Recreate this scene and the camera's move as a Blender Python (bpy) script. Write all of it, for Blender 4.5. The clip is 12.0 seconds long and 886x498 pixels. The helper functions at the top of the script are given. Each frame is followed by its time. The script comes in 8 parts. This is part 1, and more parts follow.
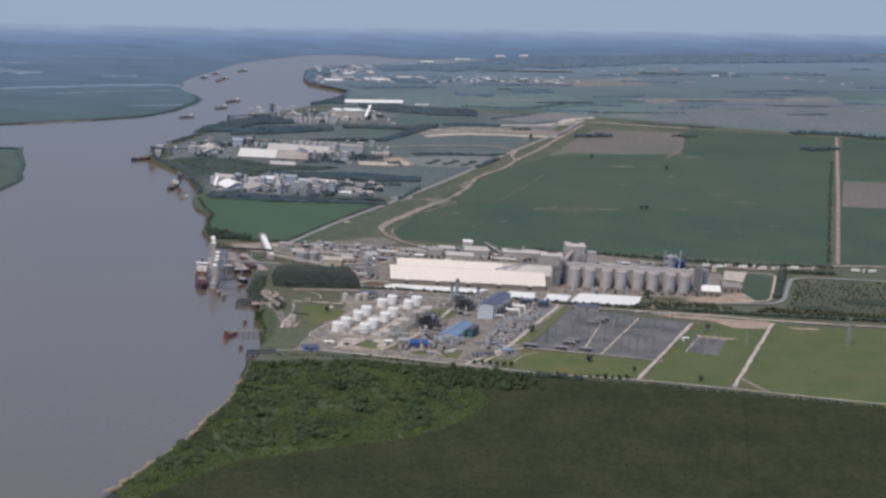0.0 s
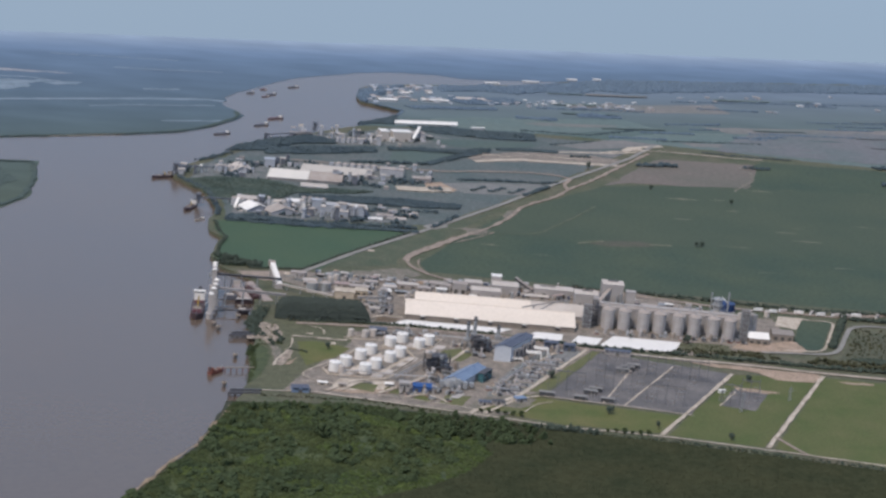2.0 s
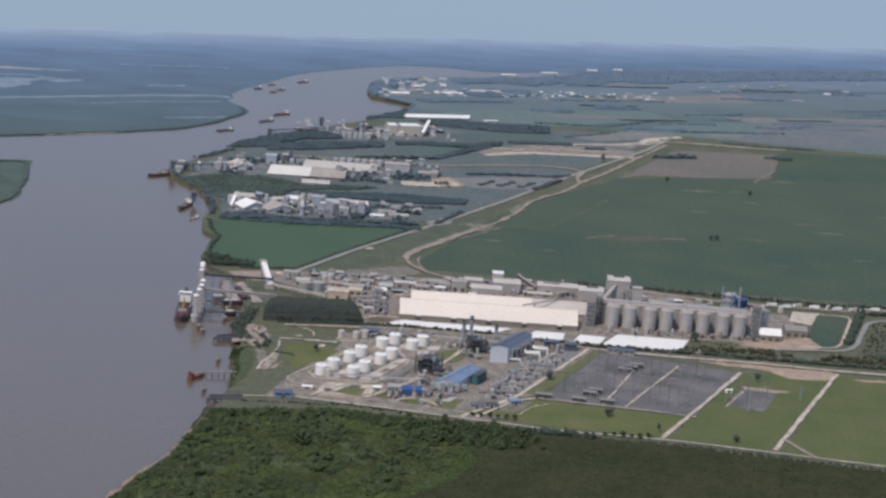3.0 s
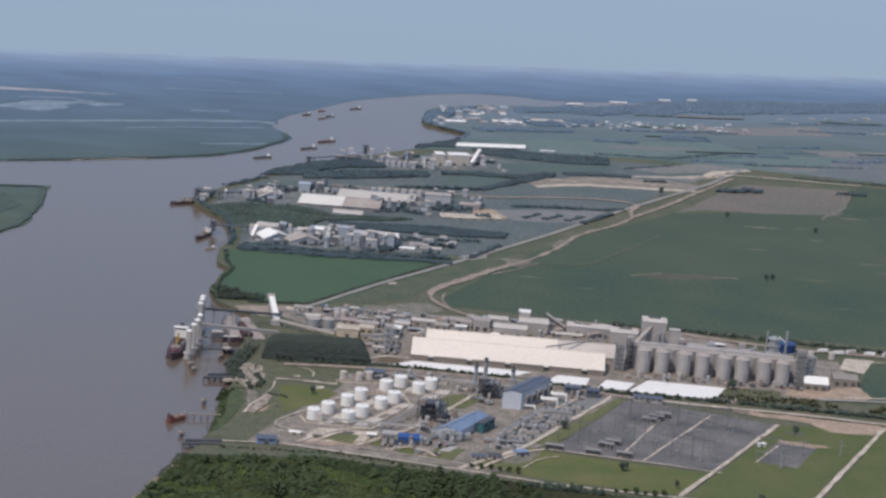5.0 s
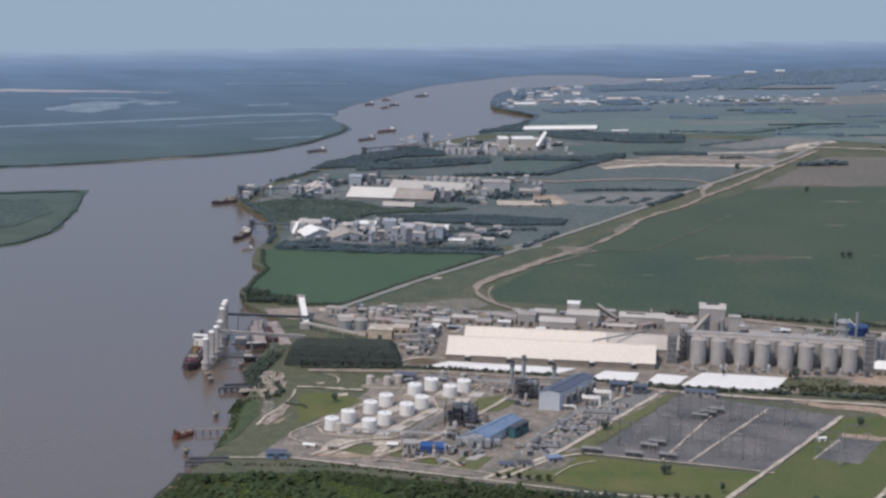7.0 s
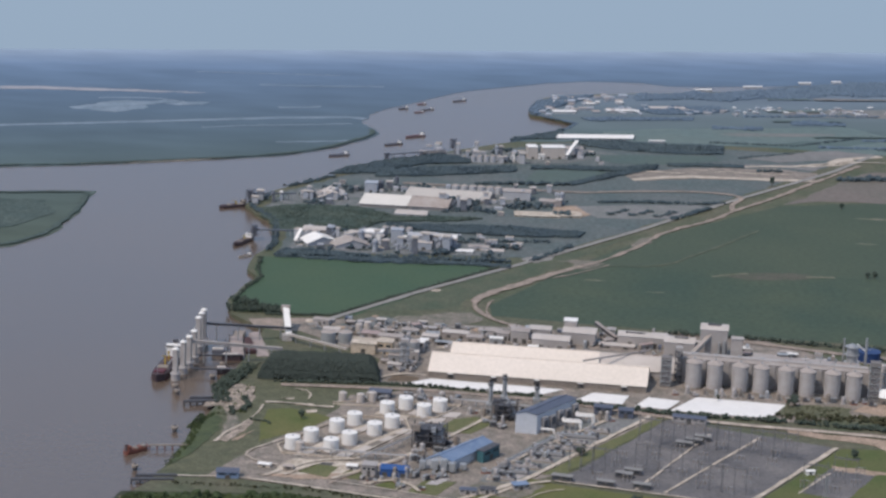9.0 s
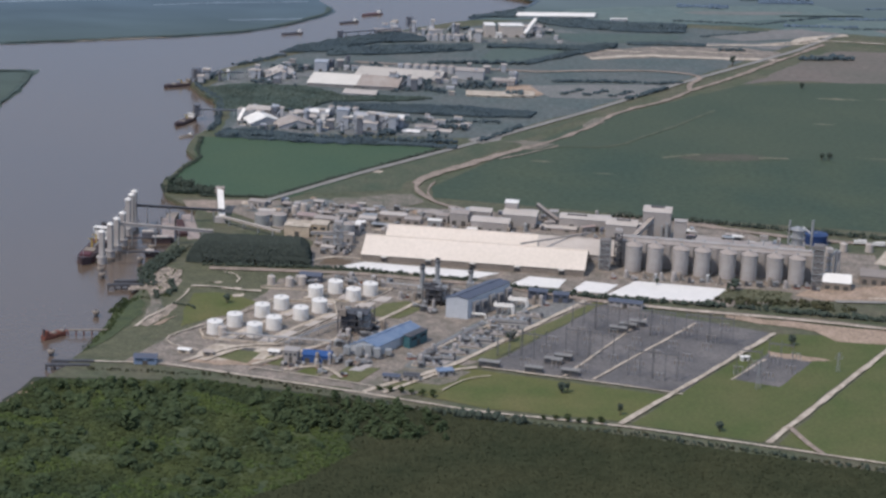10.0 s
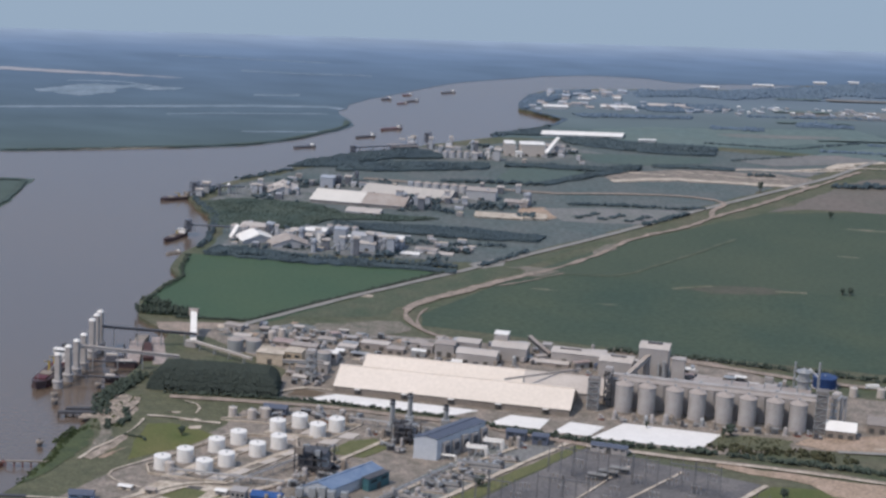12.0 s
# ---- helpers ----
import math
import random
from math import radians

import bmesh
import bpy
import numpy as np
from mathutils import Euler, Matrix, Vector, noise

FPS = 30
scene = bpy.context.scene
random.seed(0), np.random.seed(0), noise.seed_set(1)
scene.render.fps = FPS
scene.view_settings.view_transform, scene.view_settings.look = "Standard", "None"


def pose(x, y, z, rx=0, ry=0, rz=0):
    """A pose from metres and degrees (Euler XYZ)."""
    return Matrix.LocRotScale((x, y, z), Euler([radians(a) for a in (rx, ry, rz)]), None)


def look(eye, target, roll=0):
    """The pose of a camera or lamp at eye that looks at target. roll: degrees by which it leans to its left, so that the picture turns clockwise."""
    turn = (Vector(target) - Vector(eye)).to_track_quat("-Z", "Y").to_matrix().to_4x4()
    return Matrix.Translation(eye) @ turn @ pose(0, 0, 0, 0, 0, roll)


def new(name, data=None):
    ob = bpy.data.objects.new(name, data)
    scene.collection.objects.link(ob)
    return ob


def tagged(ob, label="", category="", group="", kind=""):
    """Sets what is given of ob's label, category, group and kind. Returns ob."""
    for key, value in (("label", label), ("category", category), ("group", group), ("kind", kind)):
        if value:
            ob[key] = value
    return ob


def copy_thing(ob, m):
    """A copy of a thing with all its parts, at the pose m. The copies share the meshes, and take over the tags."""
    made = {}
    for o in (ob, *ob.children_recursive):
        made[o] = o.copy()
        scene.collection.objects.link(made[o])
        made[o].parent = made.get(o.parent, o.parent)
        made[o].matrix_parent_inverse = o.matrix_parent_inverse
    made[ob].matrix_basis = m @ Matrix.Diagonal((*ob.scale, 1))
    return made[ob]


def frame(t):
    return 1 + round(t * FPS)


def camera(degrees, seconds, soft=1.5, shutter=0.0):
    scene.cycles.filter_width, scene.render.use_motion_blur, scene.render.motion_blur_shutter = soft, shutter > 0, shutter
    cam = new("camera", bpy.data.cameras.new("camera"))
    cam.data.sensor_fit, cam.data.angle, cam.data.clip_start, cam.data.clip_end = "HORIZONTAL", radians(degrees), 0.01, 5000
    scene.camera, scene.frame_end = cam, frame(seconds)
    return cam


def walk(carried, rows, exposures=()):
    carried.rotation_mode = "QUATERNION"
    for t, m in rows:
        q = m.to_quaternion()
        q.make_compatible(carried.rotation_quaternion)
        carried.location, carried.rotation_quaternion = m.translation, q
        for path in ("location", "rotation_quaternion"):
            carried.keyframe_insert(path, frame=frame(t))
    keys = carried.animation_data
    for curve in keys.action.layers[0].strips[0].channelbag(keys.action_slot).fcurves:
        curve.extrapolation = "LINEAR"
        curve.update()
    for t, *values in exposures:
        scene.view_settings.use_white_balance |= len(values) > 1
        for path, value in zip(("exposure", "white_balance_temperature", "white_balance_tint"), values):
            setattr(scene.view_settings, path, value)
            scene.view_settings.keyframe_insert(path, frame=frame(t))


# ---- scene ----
# Camera: a light aircraft passing high beside a river port
cam = camera(22.00, 12.0, soft=2.7)
walk(cam, [
    (0.0, pose(-142.10, -724.38, 204.59, 75.319, -5.017, -11.174)),
    (0.5, pose(-130.49, -709.91, 201.89, 75.096, -5.175, -10.452)),
    (1.0, pose(-119.00, -695.59, 199.17, 75.272, -6.115, -9.450)),
    (1.5, pose(-107.77, -681.74, 196.37, 75.454, -6.158, -8.513)),
    (2.0, pose(-96.73, -668.39, 193.55, 75.664, -5.869, -7.628)),
    (2.5, pose(-85.98, -655.50, 190.68, 75.625, -5.406, -7.020)),
    (4.3, pose(-50.55, -613.55, 180.61, 75.271, -4.116, -4.905)),
    (4.5, pose(-47.22, -608.94, 179.69, 75.514, -4.382, -4.385)),
    (5.0, pose(-38.87, -597.69, 177.20, 76.177, -4.820, -3.184)),
    (5.5, pose(-30.60, -586.97, 174.42, 76.248, -4.822, -2.115)),
    (6.0, pose(-22.38, -576.12, 172.55, 76.352, -4.436, -1.138)),
    (6.5, pose(-14.63, -565.76, 170.60, 75.982, -2.779, -0.670)),
    (6.7, pose(-11.61, -561.81, 169.85, 75.753, -2.148, -0.653)),
    (8.3, pose(12.42, -539.54, 167.07, 76.112, -0.182, 1.664)),
    (8.5, pose(15.63, -536.85, 166.48, 76.341, -0.603, 2.270)),
    (9.0, pose(23.77, -530.14, 164.92, 75.806, -2.125, 2.834)),
    (9.5, pose(32.00, -523.66, 162.99, 73.758, -1.873, 2.852)),
    (10.0, pose(39.21, -516.13, 161.86, 72.823, -2.130, 2.877)),
    (10.5, pose(45.25, -508.02, 160.86, 73.933, -2.398, 2.929)),
    (11.0, pose(50.28, -498.99, 160.32, 74.395, -2.096, 3.646)),
    (11.5, pose(55.41, -490.39, 159.28, 74.993, -2.815, 4.664)),
    (12.0, pose(60.28, -481.80, 158.30, 75.477, -3.052, 5.289)),
])

# ---- light ----
SUN_ELEV, SUN_TURN = radians(56), radians(224)      # height, and heading measured clockwise from +y
world = bpy.data.worlds.new("sky_world")
scene.world = world
world.use_nodes = True
wn, wl = world.node_tree.nodes, world.node_tree.links
wn.clear()
w_out = wn.new("ShaderNodeOutputWorld")
w_bg = wn.new("ShaderNodeBackground")
w_sky = wn.new("ShaderNodeTexSky")
w_sky.sky_type = "NISHITA"
w_sky.sun_disc = False
w_sky.sun_elevation, w_sky.sun_rotation = SUN_ELEV, SUN_TURN
w_sky.air_density, w_sky.dust_density, w_sky.ozone_density = 1.0, 2.2, 1.6
w_co = wn.new("ShaderNodeTexCoord")
w_up = wn.new("ShaderNodeVectorMath")
w_up.operation = "ADD"
w_up.inputs[1].default_value = (0, 0, 0.20)          # the haze line lies below eye level
w_no = wn.new("ShaderNodeVectorMath")
w_no.operation = "NORMALIZE"
w_mix = wn.new("ShaderNodeMix")
w_mix.data_type = "RGBA"
w_mix.inputs[0].default_value = 0.6
w_mix.inputs[7].default_value = (3.4, 4.6, 6.6, 1)    # thin grey-blue summer haze over the whole sky
w_bg.inputs["Strength"].default_value = 0.135
wl.new(w_co.outputs["Generated"], w_up.inputs[0])
wl.new(w_up.outputs[0], w_no.inputs[0])
wl.new(w_no.outputs[0], w_sky.inputs[0])
wl.new(w_sky.outputs[0], w_mix.inputs[6])
w_sep = wn.new("ShaderNodeSeparateXYZ")
w_low = wn.new("ShaderNodeMapRange")                  # thicker haze towards the horizon
w_low.interpolation_type = "SMOOTHSTEP"
w_low.inputs[1].default_value, w_low.inputs[2].default_value = -0.14, 0.06
w_low.inputs[3].default_value, w_low.inputs[4].default_value = 0.85, 0.0
w_haze = wn.new("ShaderNodeMix")
w_haze.data_type = "RGBA"
w_haze.inputs[7].default_value = (2.15, 2.85, 3.75, 1)
wl.new(w_co.outputs["Generated"], w_sep.inputs[0])
wl.new(w_sep.outputs[2], w_low.inputs[0])
wl.new(w_low.outputs[0], w_haze.inputs[0])
wl.new(w_mix.outputs[2], w_haze.inputs[6])
wl.new(w_haze.outputs[2], w_bg.inputs["Color"])
wl.new(w_bg.outputs[0], w_out.inputs[0])

sun = new("sun", bpy.data.lights.new("sun", "SUN"))
sun.data.energy, sun.data.angle, sun.data.color = 2.82, radians(0.6), (1.0, 0.885, 0.775)
sun_way = Vector((math.sin(SUN_TURN) * math.cos(SUN_ELEV), math.cos(SUN_TURN) * math.cos(SUN_ELEV), math.sin(SUN_ELEV)))
sun.matrix_world = look(sun_way * 400, (0, 0, 0))
scene.view_settings.exposure = 0.0

# ---- materials ----
def mat(name, base, rough=0.8, vary=0.25, size=6.0, fine=0.6, tint=None, metal=0.0, bump=0.15, island=0.0, spec=0.3):
    """A surface with stains of about `size` metres and grain of about `fine` metres; tint: what the stains lean to."""
    m = bpy.data.materials.new(name)
    m.use_nodes = True
    n, l = m.node_tree.nodes, m.node_tree.links
    b = n["Principled BSDF"]
    co = n.new("ShaderNodeTexCoord")
    def noise_at(scale, detail):
        t = n.new("ShaderNodeTexNoise")
        t.inputs["Scale"].default_value, t.inputs["Detail"].default_value = scale, detail
        l.new(co.outputs["Object"], t.inputs["Vector"])
        return t.outputs["Fac"]
    def ramp(sock, lo, hi):
        r = n.new("ShaderNodeMapRange")
        r.inputs[1].default_value, r.inputs[2].default_value = 0.3, 0.7
        r.inputs[3].default_value, r.inputs[4].default_value = lo, hi
        l.new(sock, r.inputs[0])
        return r.outputs[0]
    big, small = noise_at(1.0 / size, 4), noise_at(1.0 / fine, 5)
    tint = tint or tuple(c * (1 - vary) for c in base)
    mix = n.new("ShaderNodeMix")
    mix.data_type = "RGBA"
    mix.inputs[6].default_value, mix.inputs[7].default_value = (*base, 1), (*tint, 1)
    l.new(ramp(big, 0.0, 1.0), mix.inputs[0])
    hsv = n.new("ShaderNodeHueSaturation")
    l.new(mix.outputs[2], hsv.inputs["Color"])
    value = ramp(small, 1 - vary, 1 + vary)
    if island:
        g = n.new("ShaderNodeNewGeometry")
        add = n.new("ShaderNodeMath")
        add.operation = "MULTIPLY"
        l.new(value, add.inputs[0])
        l.new(ramp_plain(n, l, g.outputs["Random Per Island"], 1 - island, 1 + island), add.inputs[1])
        value = add.outputs[0]
    l.new(value, hsv.inputs["Value"])
    l.new(hsv.outputs[0], b.inputs["Base Color"])
    b.inputs["Roughness"].default_value, b.inputs["Metallic"].default_value = rough, metal
    b.inputs["Specular IOR Level"].default_value = spec
    if bump:
        bp = n.new("ShaderNodeBump")
        bp.inputs["Strength"].default_value, bp.inputs["Distance"].default_value = bump, fine * 0.2
        l.new(small, bp.inputs["Height"])
        l.new(bp.outputs[0], b.inputs["Normal"])
    return m


def ramp_plain(n, l, sock, lo, hi):
    r = n.new("ShaderNodeMapRange")
    r.inputs[3].default_value, r.inputs[4].default_value = lo, hi
    l.new(sock, r.inputs[0])
    return r.outputs[0]


M_LAND = mat("scrub_grass", (0.062, 0.076, 0.043), size=11, fine=1.6, tint=(0.105, 0.098, 0.066))
M_WATER = mat("river_water", (0.113, 0.083, 0.061), 0.2, 0.05, 90, 1.5, tint=(0.101, 0.078, 0.063), bump=0.06, spec=0.78)
M_FIELD_A = mat("young_crop", (0.042, 0.078, 0.046), size=24, fine=1.2, vary=0.10, tint=(0.054, 0.086, 0.048))
M_FIELD_B = mat("soy_crop", (0.037, 0.060, 0.042), size=26, fine=1.5, vary=0.18, tint=(0.057, 0.075, 0.046))
M_VERGE = mat("verge_grass", (0.055, 0.074, 0.046), size=7, fine=1.0, vary=0.2, tint=(0.088, 0.092, 0.06))
M_FIELD_C = mat("fallow_soil", (0.145, 0.122, 0.108), size=40, fine=2.0, vary=0.15, tint=(0.112, 0.108, 0.09))
M_LAWN = mat("mown_grass", (0.072, 0.092, 0.026), size=9, fine=0.7, vary=0.15, tint=(0.118, 0.112, 0.042))
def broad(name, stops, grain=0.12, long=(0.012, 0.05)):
    """Land cover whose colour takes on painted distance haze over hundreds of metres, measured across the plain, with
    long streaks of lighter and darker growth.
    """
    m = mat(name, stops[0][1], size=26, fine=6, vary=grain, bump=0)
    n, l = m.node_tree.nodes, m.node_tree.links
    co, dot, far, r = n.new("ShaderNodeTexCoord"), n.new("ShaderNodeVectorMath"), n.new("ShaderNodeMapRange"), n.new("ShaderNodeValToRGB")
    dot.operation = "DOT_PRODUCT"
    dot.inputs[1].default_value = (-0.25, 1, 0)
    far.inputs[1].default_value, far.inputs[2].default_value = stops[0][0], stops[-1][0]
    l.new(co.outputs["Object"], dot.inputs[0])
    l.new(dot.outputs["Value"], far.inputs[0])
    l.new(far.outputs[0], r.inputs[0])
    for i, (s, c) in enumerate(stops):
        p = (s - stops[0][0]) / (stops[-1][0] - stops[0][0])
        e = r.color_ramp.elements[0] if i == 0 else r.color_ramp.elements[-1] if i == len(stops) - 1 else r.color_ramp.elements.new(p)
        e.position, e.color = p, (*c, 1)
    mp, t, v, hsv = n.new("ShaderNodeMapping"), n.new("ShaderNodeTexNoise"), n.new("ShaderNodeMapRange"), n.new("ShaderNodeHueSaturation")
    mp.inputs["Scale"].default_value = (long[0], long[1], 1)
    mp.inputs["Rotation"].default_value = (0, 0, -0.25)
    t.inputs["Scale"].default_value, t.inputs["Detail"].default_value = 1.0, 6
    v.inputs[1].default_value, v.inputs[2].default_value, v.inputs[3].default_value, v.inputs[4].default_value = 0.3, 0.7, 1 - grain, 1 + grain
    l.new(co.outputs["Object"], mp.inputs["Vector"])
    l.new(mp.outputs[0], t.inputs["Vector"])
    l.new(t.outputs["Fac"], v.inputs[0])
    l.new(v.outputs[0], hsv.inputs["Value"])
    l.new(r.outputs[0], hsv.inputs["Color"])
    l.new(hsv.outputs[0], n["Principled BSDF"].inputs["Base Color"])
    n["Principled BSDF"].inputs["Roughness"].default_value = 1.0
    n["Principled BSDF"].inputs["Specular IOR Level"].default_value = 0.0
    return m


# The last stops fade into the sky colour as painted horizon haze.
M_MARSH = broad("hazed_delta", ((150, (0.080, 0.102, 0.088)), (235, (0.083, 0.113, 0.114)), (300, (0.087, 0.122, 0.148)), (380, (0.099, 0.142, 0.196)), (432, (0.115, 0.167, 0.240)), (456, (0.140, 0.198, 0.284)), (477, (0.187, 0.248, 0.334)), (496, (0.25, 0.315, 0.395))), 0.10, (0.03, 0.07))
M_PLAIN = broad("hazed_far_crops", ((260, (0.088, 0.124, 0.120)), (330, (0.118, 0.150, 0.168)), (392, (0.138, 0.178, 0.230)), (436, (0.140, 0.186, 0.262)), (456, (0.150, 0.205, 0.298)), (477, (0.188, 0.252, 0.345)), (496, (0.25, 0.315, 0.395))), 0.10, (0.02, 0.06))
M_YARD = mat("yard_gravel", (0.265, 0.222, 0.19), size=3.2, fine=0.7, vary=0.35, tint=(0.128, 0.116, 0.098))
M_SLAG = mat("dark_gravel", (0.080, 0.078, 0.083), size=9, fine=0.9, vary=0.22, tint=(0.158, 0.146, 0.142))
M_STREAK = mat("bare_crop_soil", (0.20, 0.18, 0.135), size=4, fine=0.8, vary=0.2, tint=(0.085, 0.095, 0.06))
M_DIRT = mat("dirt_road", (0.31, 0.246, 0.208), size=3, fine=0.6, vary=0.3, tint=(0.185, 0.155, 0.125))
M_PALE = mat("pale_sand", (0.50, 0.435, 0.365), size=3, fine=0.8, vary=0.28, tint=(0.32, 0.27, 0.215))
M_SOIL = mat("pink_soil", (0.36, 0.27, 0.21), size=4, fine=0.8, vary=0.3, tint=(0.24, 0.18, 0.13))
# Distance haze is mixed into the stubble, far crop, terminal and rough grass colours.
M_STUBBLE = mat("hazed_stubble", (0.18, 0.165, 0.16), size=26, fine=3, vary=0.15, tint=(0.13, 0.14, 0.135), bump=0)
M_FARCROP = mat("hazed_green_crop", (0.093, 0.134, 0.134), size=30, fine=3, vary=0.14, tint=(0.114, 0.146, 0.136), bump=0)
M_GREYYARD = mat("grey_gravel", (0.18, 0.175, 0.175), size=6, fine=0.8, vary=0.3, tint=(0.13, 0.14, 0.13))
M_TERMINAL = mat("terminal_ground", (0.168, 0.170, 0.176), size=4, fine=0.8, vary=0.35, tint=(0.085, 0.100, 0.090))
M_FARLAND = mat("hazed_rough_grass", (0.072, 0.096, 0.096), size=14, fine=1.6, vary=0.28, tint=(0.104, 0.114, 0.112))
M_DRY = mat("dry_grass", (0.125, 0.122, 0.055), size=3, fine=0.5, vary=0.2, tint=(0.085, 0.096, 0.04))
M_WORN = mat("worn_verge_soil", (0.20, 0.172, 0.145), size=3, fine=0.7, vary=0.3, tint=(0.105, 0.105, 0.080))
M_WASTE = mat("waste_grass", (0.108, 0.106, 0.064), size=3, fine=0.7, vary=0.28, tint=(0.066, 0.072, 0.043))
M_BANKGRASS = mat("bank_grass", (0.066, 0.082, 0.036), size=3, fine=0.6, vary=0.25, tint=(0.042, 0.056, 0.028))
# The far plots and pasture have grey-blue distance haze in their base colour.
M_PLOT = mat("hazed_hedged_crop", (0.067, 0.098, 0.092), size=20, fine=2, vary=0.14, tint=(0.075, 0.10, 0.088), bump=0)
M_MAUVE = mat("hazed_dry_pasture", (0.138, 0.138, 0.148), size=24, fine=3, vary=0.16, tint=(0.105, 0.126, 0.130), bump=0)
M_SCRUBFLOOR = mat("scrub_floor", (0.060, 0.067, 0.043), size=5, fine=0.8, vary=0.25, tint=(0.082, 0.082, 0.052))
M_RUBBLE = mat("shore_rubble", (0.36, 0.295, 0.25), size=2.2, fine=0.6, vary=0.5, tint=(0.14, 0.12, 0.09))
M_ASPHALT = mat("old_asphalt", (0.24, 0.23, 0.215), size=5, fine=0.6, vary=0.15)
M_BANK = mat("river_bank", (0.25, 0.19, 0.13), size=5, fine=0.8, vary=0.3)
M_LEAF = mat("bush_leaves", (0.025, 0.037, 0.018), 0.9, size=13, fine=1.4, vary=0.24, tint=(0.056, 0.069, 0.027), island=0.16, bump=0, spec=0.1)
M_SUNLEAF = mat("sunny_shrub_leaves", (0.062, 0.082, 0.026), 0.9, size=9, fine=1.2, vary=0.25, tint=(0.042, 0.062, 0.022), island=0.25, bump=0, spec=0.1)
M_TREELEAF = mat("tree_leaves", (0.042, 0.058, 0.030), 0.9, size=10, fine=0.9, vary=0.2, tint=(0.048, 0.066, 0.032), island=0.15, bump=0, spec=0.1)
M_GROVE = mat("planted_grove_leaves", (0.054, 0.065, 0.058), 0.95, size=5, fine=0.5, vary=0.12, tint=(0.048, 0.058, 0.051), island=0.05, bump=0, spec=0.0)
M_SCRUB = mat("scrub_leaves", (0.042, 0.047, 0.03), 0.9, size=4, fine=0.6, vary=0.3, tint=(0.062, 0.06, 0.037), island=0.25, bump=0, spec=0.0)
M_PALEBLUE = mat("pale_blue_cladding", (0.49, 0.51, 0.545), 0.55, size=3, fine=0.3, vary=0.08, tint=(0.41, 0.435, 0.475), bump=0.03)
M_GLADE = mat("bush_grass", (0.062, 0.078, 0.03), size=5, fine=0.8, vary=0.25, tint=(0.035, 0.05, 0.022))
M_WOOD = mat("plantation_leaves", (0.033, 0.040, 0.024), 0.95, size=16, fine=2.0, vary=0.14, tint=(0.047, 0.050, 0.029), island=0.05, bump=0, spec=0.0)
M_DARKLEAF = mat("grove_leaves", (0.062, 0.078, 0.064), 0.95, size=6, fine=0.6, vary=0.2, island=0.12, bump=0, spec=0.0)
# Leaf colours of the distant trees, lightened and blued to paint in haze.
M_FARLEAF = mat("hazed_leaves", (0.055, 0.076, 0.092), 0.95, size=14, fine=0.9, vary=0.2, tint=(0.068, 0.090, 0.098), island=0.10, bump=0, spec=0.0)
M_MARSHLEAF = mat("hazed_marsh_leaves", (0.100, 0.138, 0.186), 0.95, size=14, fine=0.9, vary=0.15, tint=(0.11, 0.15, 0.195), island=0.08, bump=0, spec=0.0)
M_BARK = mat("bark", (0.12, 0.09, 0.06), size=1, fine=0.1)
M_WHITE = mat("white_paint", (0.72, 0.70, 0.675), 0.5, size=3, fine=0.3, vary=0.06, tint=(0.64, 0.615, 0.58), bump=0.02)
M_TARP = mat("white_tarpaulin", (0.70, 0.675, 0.65), 0.6, size=4, fine=0.5, vary=0.07, bump=0.1)
M_CREAM = mat("cream_roof_sheet", (0.645, 0.57, 0.50), 0.5, size=14, fine=0.8, vary=0.06, tint=(0.60, 0.53, 0.46), bump=0.03)
M_PALEROOF = mat("pale_roof_sheet", (0.47, 0.425, 0.39), 0.6, size=5, fine=0.5, vary=0.08, tint=(0.40, 0.355, 0.32), bump=0.03)
M_CONC = mat("concrete", (0.375, 0.353, 0.344), 0.85, size=2.5, fine=0.3, vary=0.10, tint=(0.302, 0.280, 0.268), bump=0.1)
M_STEEL = mat("galvanised_steel", (0.34, 0.35, 0.36), 0.45, size=2, fine=0.3, vary=0.15, metal=0.3, bump=0.03)
M_DARK = mat("dark_steel", (0.09, 0.09, 0.10), 0.6, size=1.5, fine=0.3, vary=0.3, metal=0.2, bump=0.05)
M_GREY = mat("grey_cladding", (0.345, 0.322, 0.31), 0.6, size=3, fine=0.3, vary=0.08, tint=(0.29, 0.27, 0.26), bump=0.03)
M_LAWNDEEP = mat("deep_mown_grass", (0.066, 0.087, 0.025), size=11, fine=0.8, vary=0.16, tint=(0.096, 0.100, 0.038))
M_BLUE = mat("blue_roof_sheet", (0.125, 0.18, 0.28), 0.5, size=2, fine=0.3, vary=0.12, tint=(0.19, 0.245, 0.34), bump=0.03)
M_DBLUE = mat("slate_blue_roof", (0.085, 0.099, 0.138), 0.55, size=3, fine=0.3, vary=0.12, bump=0.03)
M_BBLUE = mat("bright_blue_sheet", (0.028, 0.082, 0.24), 0.5, size=1.5, fine=0.3, vary=0.2, bump=0.03)
M_BROWN = mat("stained_wall", (0.245, 0.21, 0.18), 0.8, size=3, fine=0.3, vary=0.2)
M_RUST = mat("rust_red", (0.20, 0.075, 0.055), 0.7, size=1.2, fine=0.2, vary=0.35)
M_HULL = mat("dark_hull", (0.07, 0.05, 0.055), 0.5, size=2, fine=0.3, vary=0.2)
M_OLDROOF = mat("old_roof_sheet", (0.35, 0.315, 0.29), 0.6, size=4, fine=0.4, vary=0.15, tint=(0.27, 0.225, 0.20))
M_GLASS = mat("dark_glass", (0.03, 0.04, 0.05), 0.12, size=1, fine=0.3, vary=0.1, bump=0)
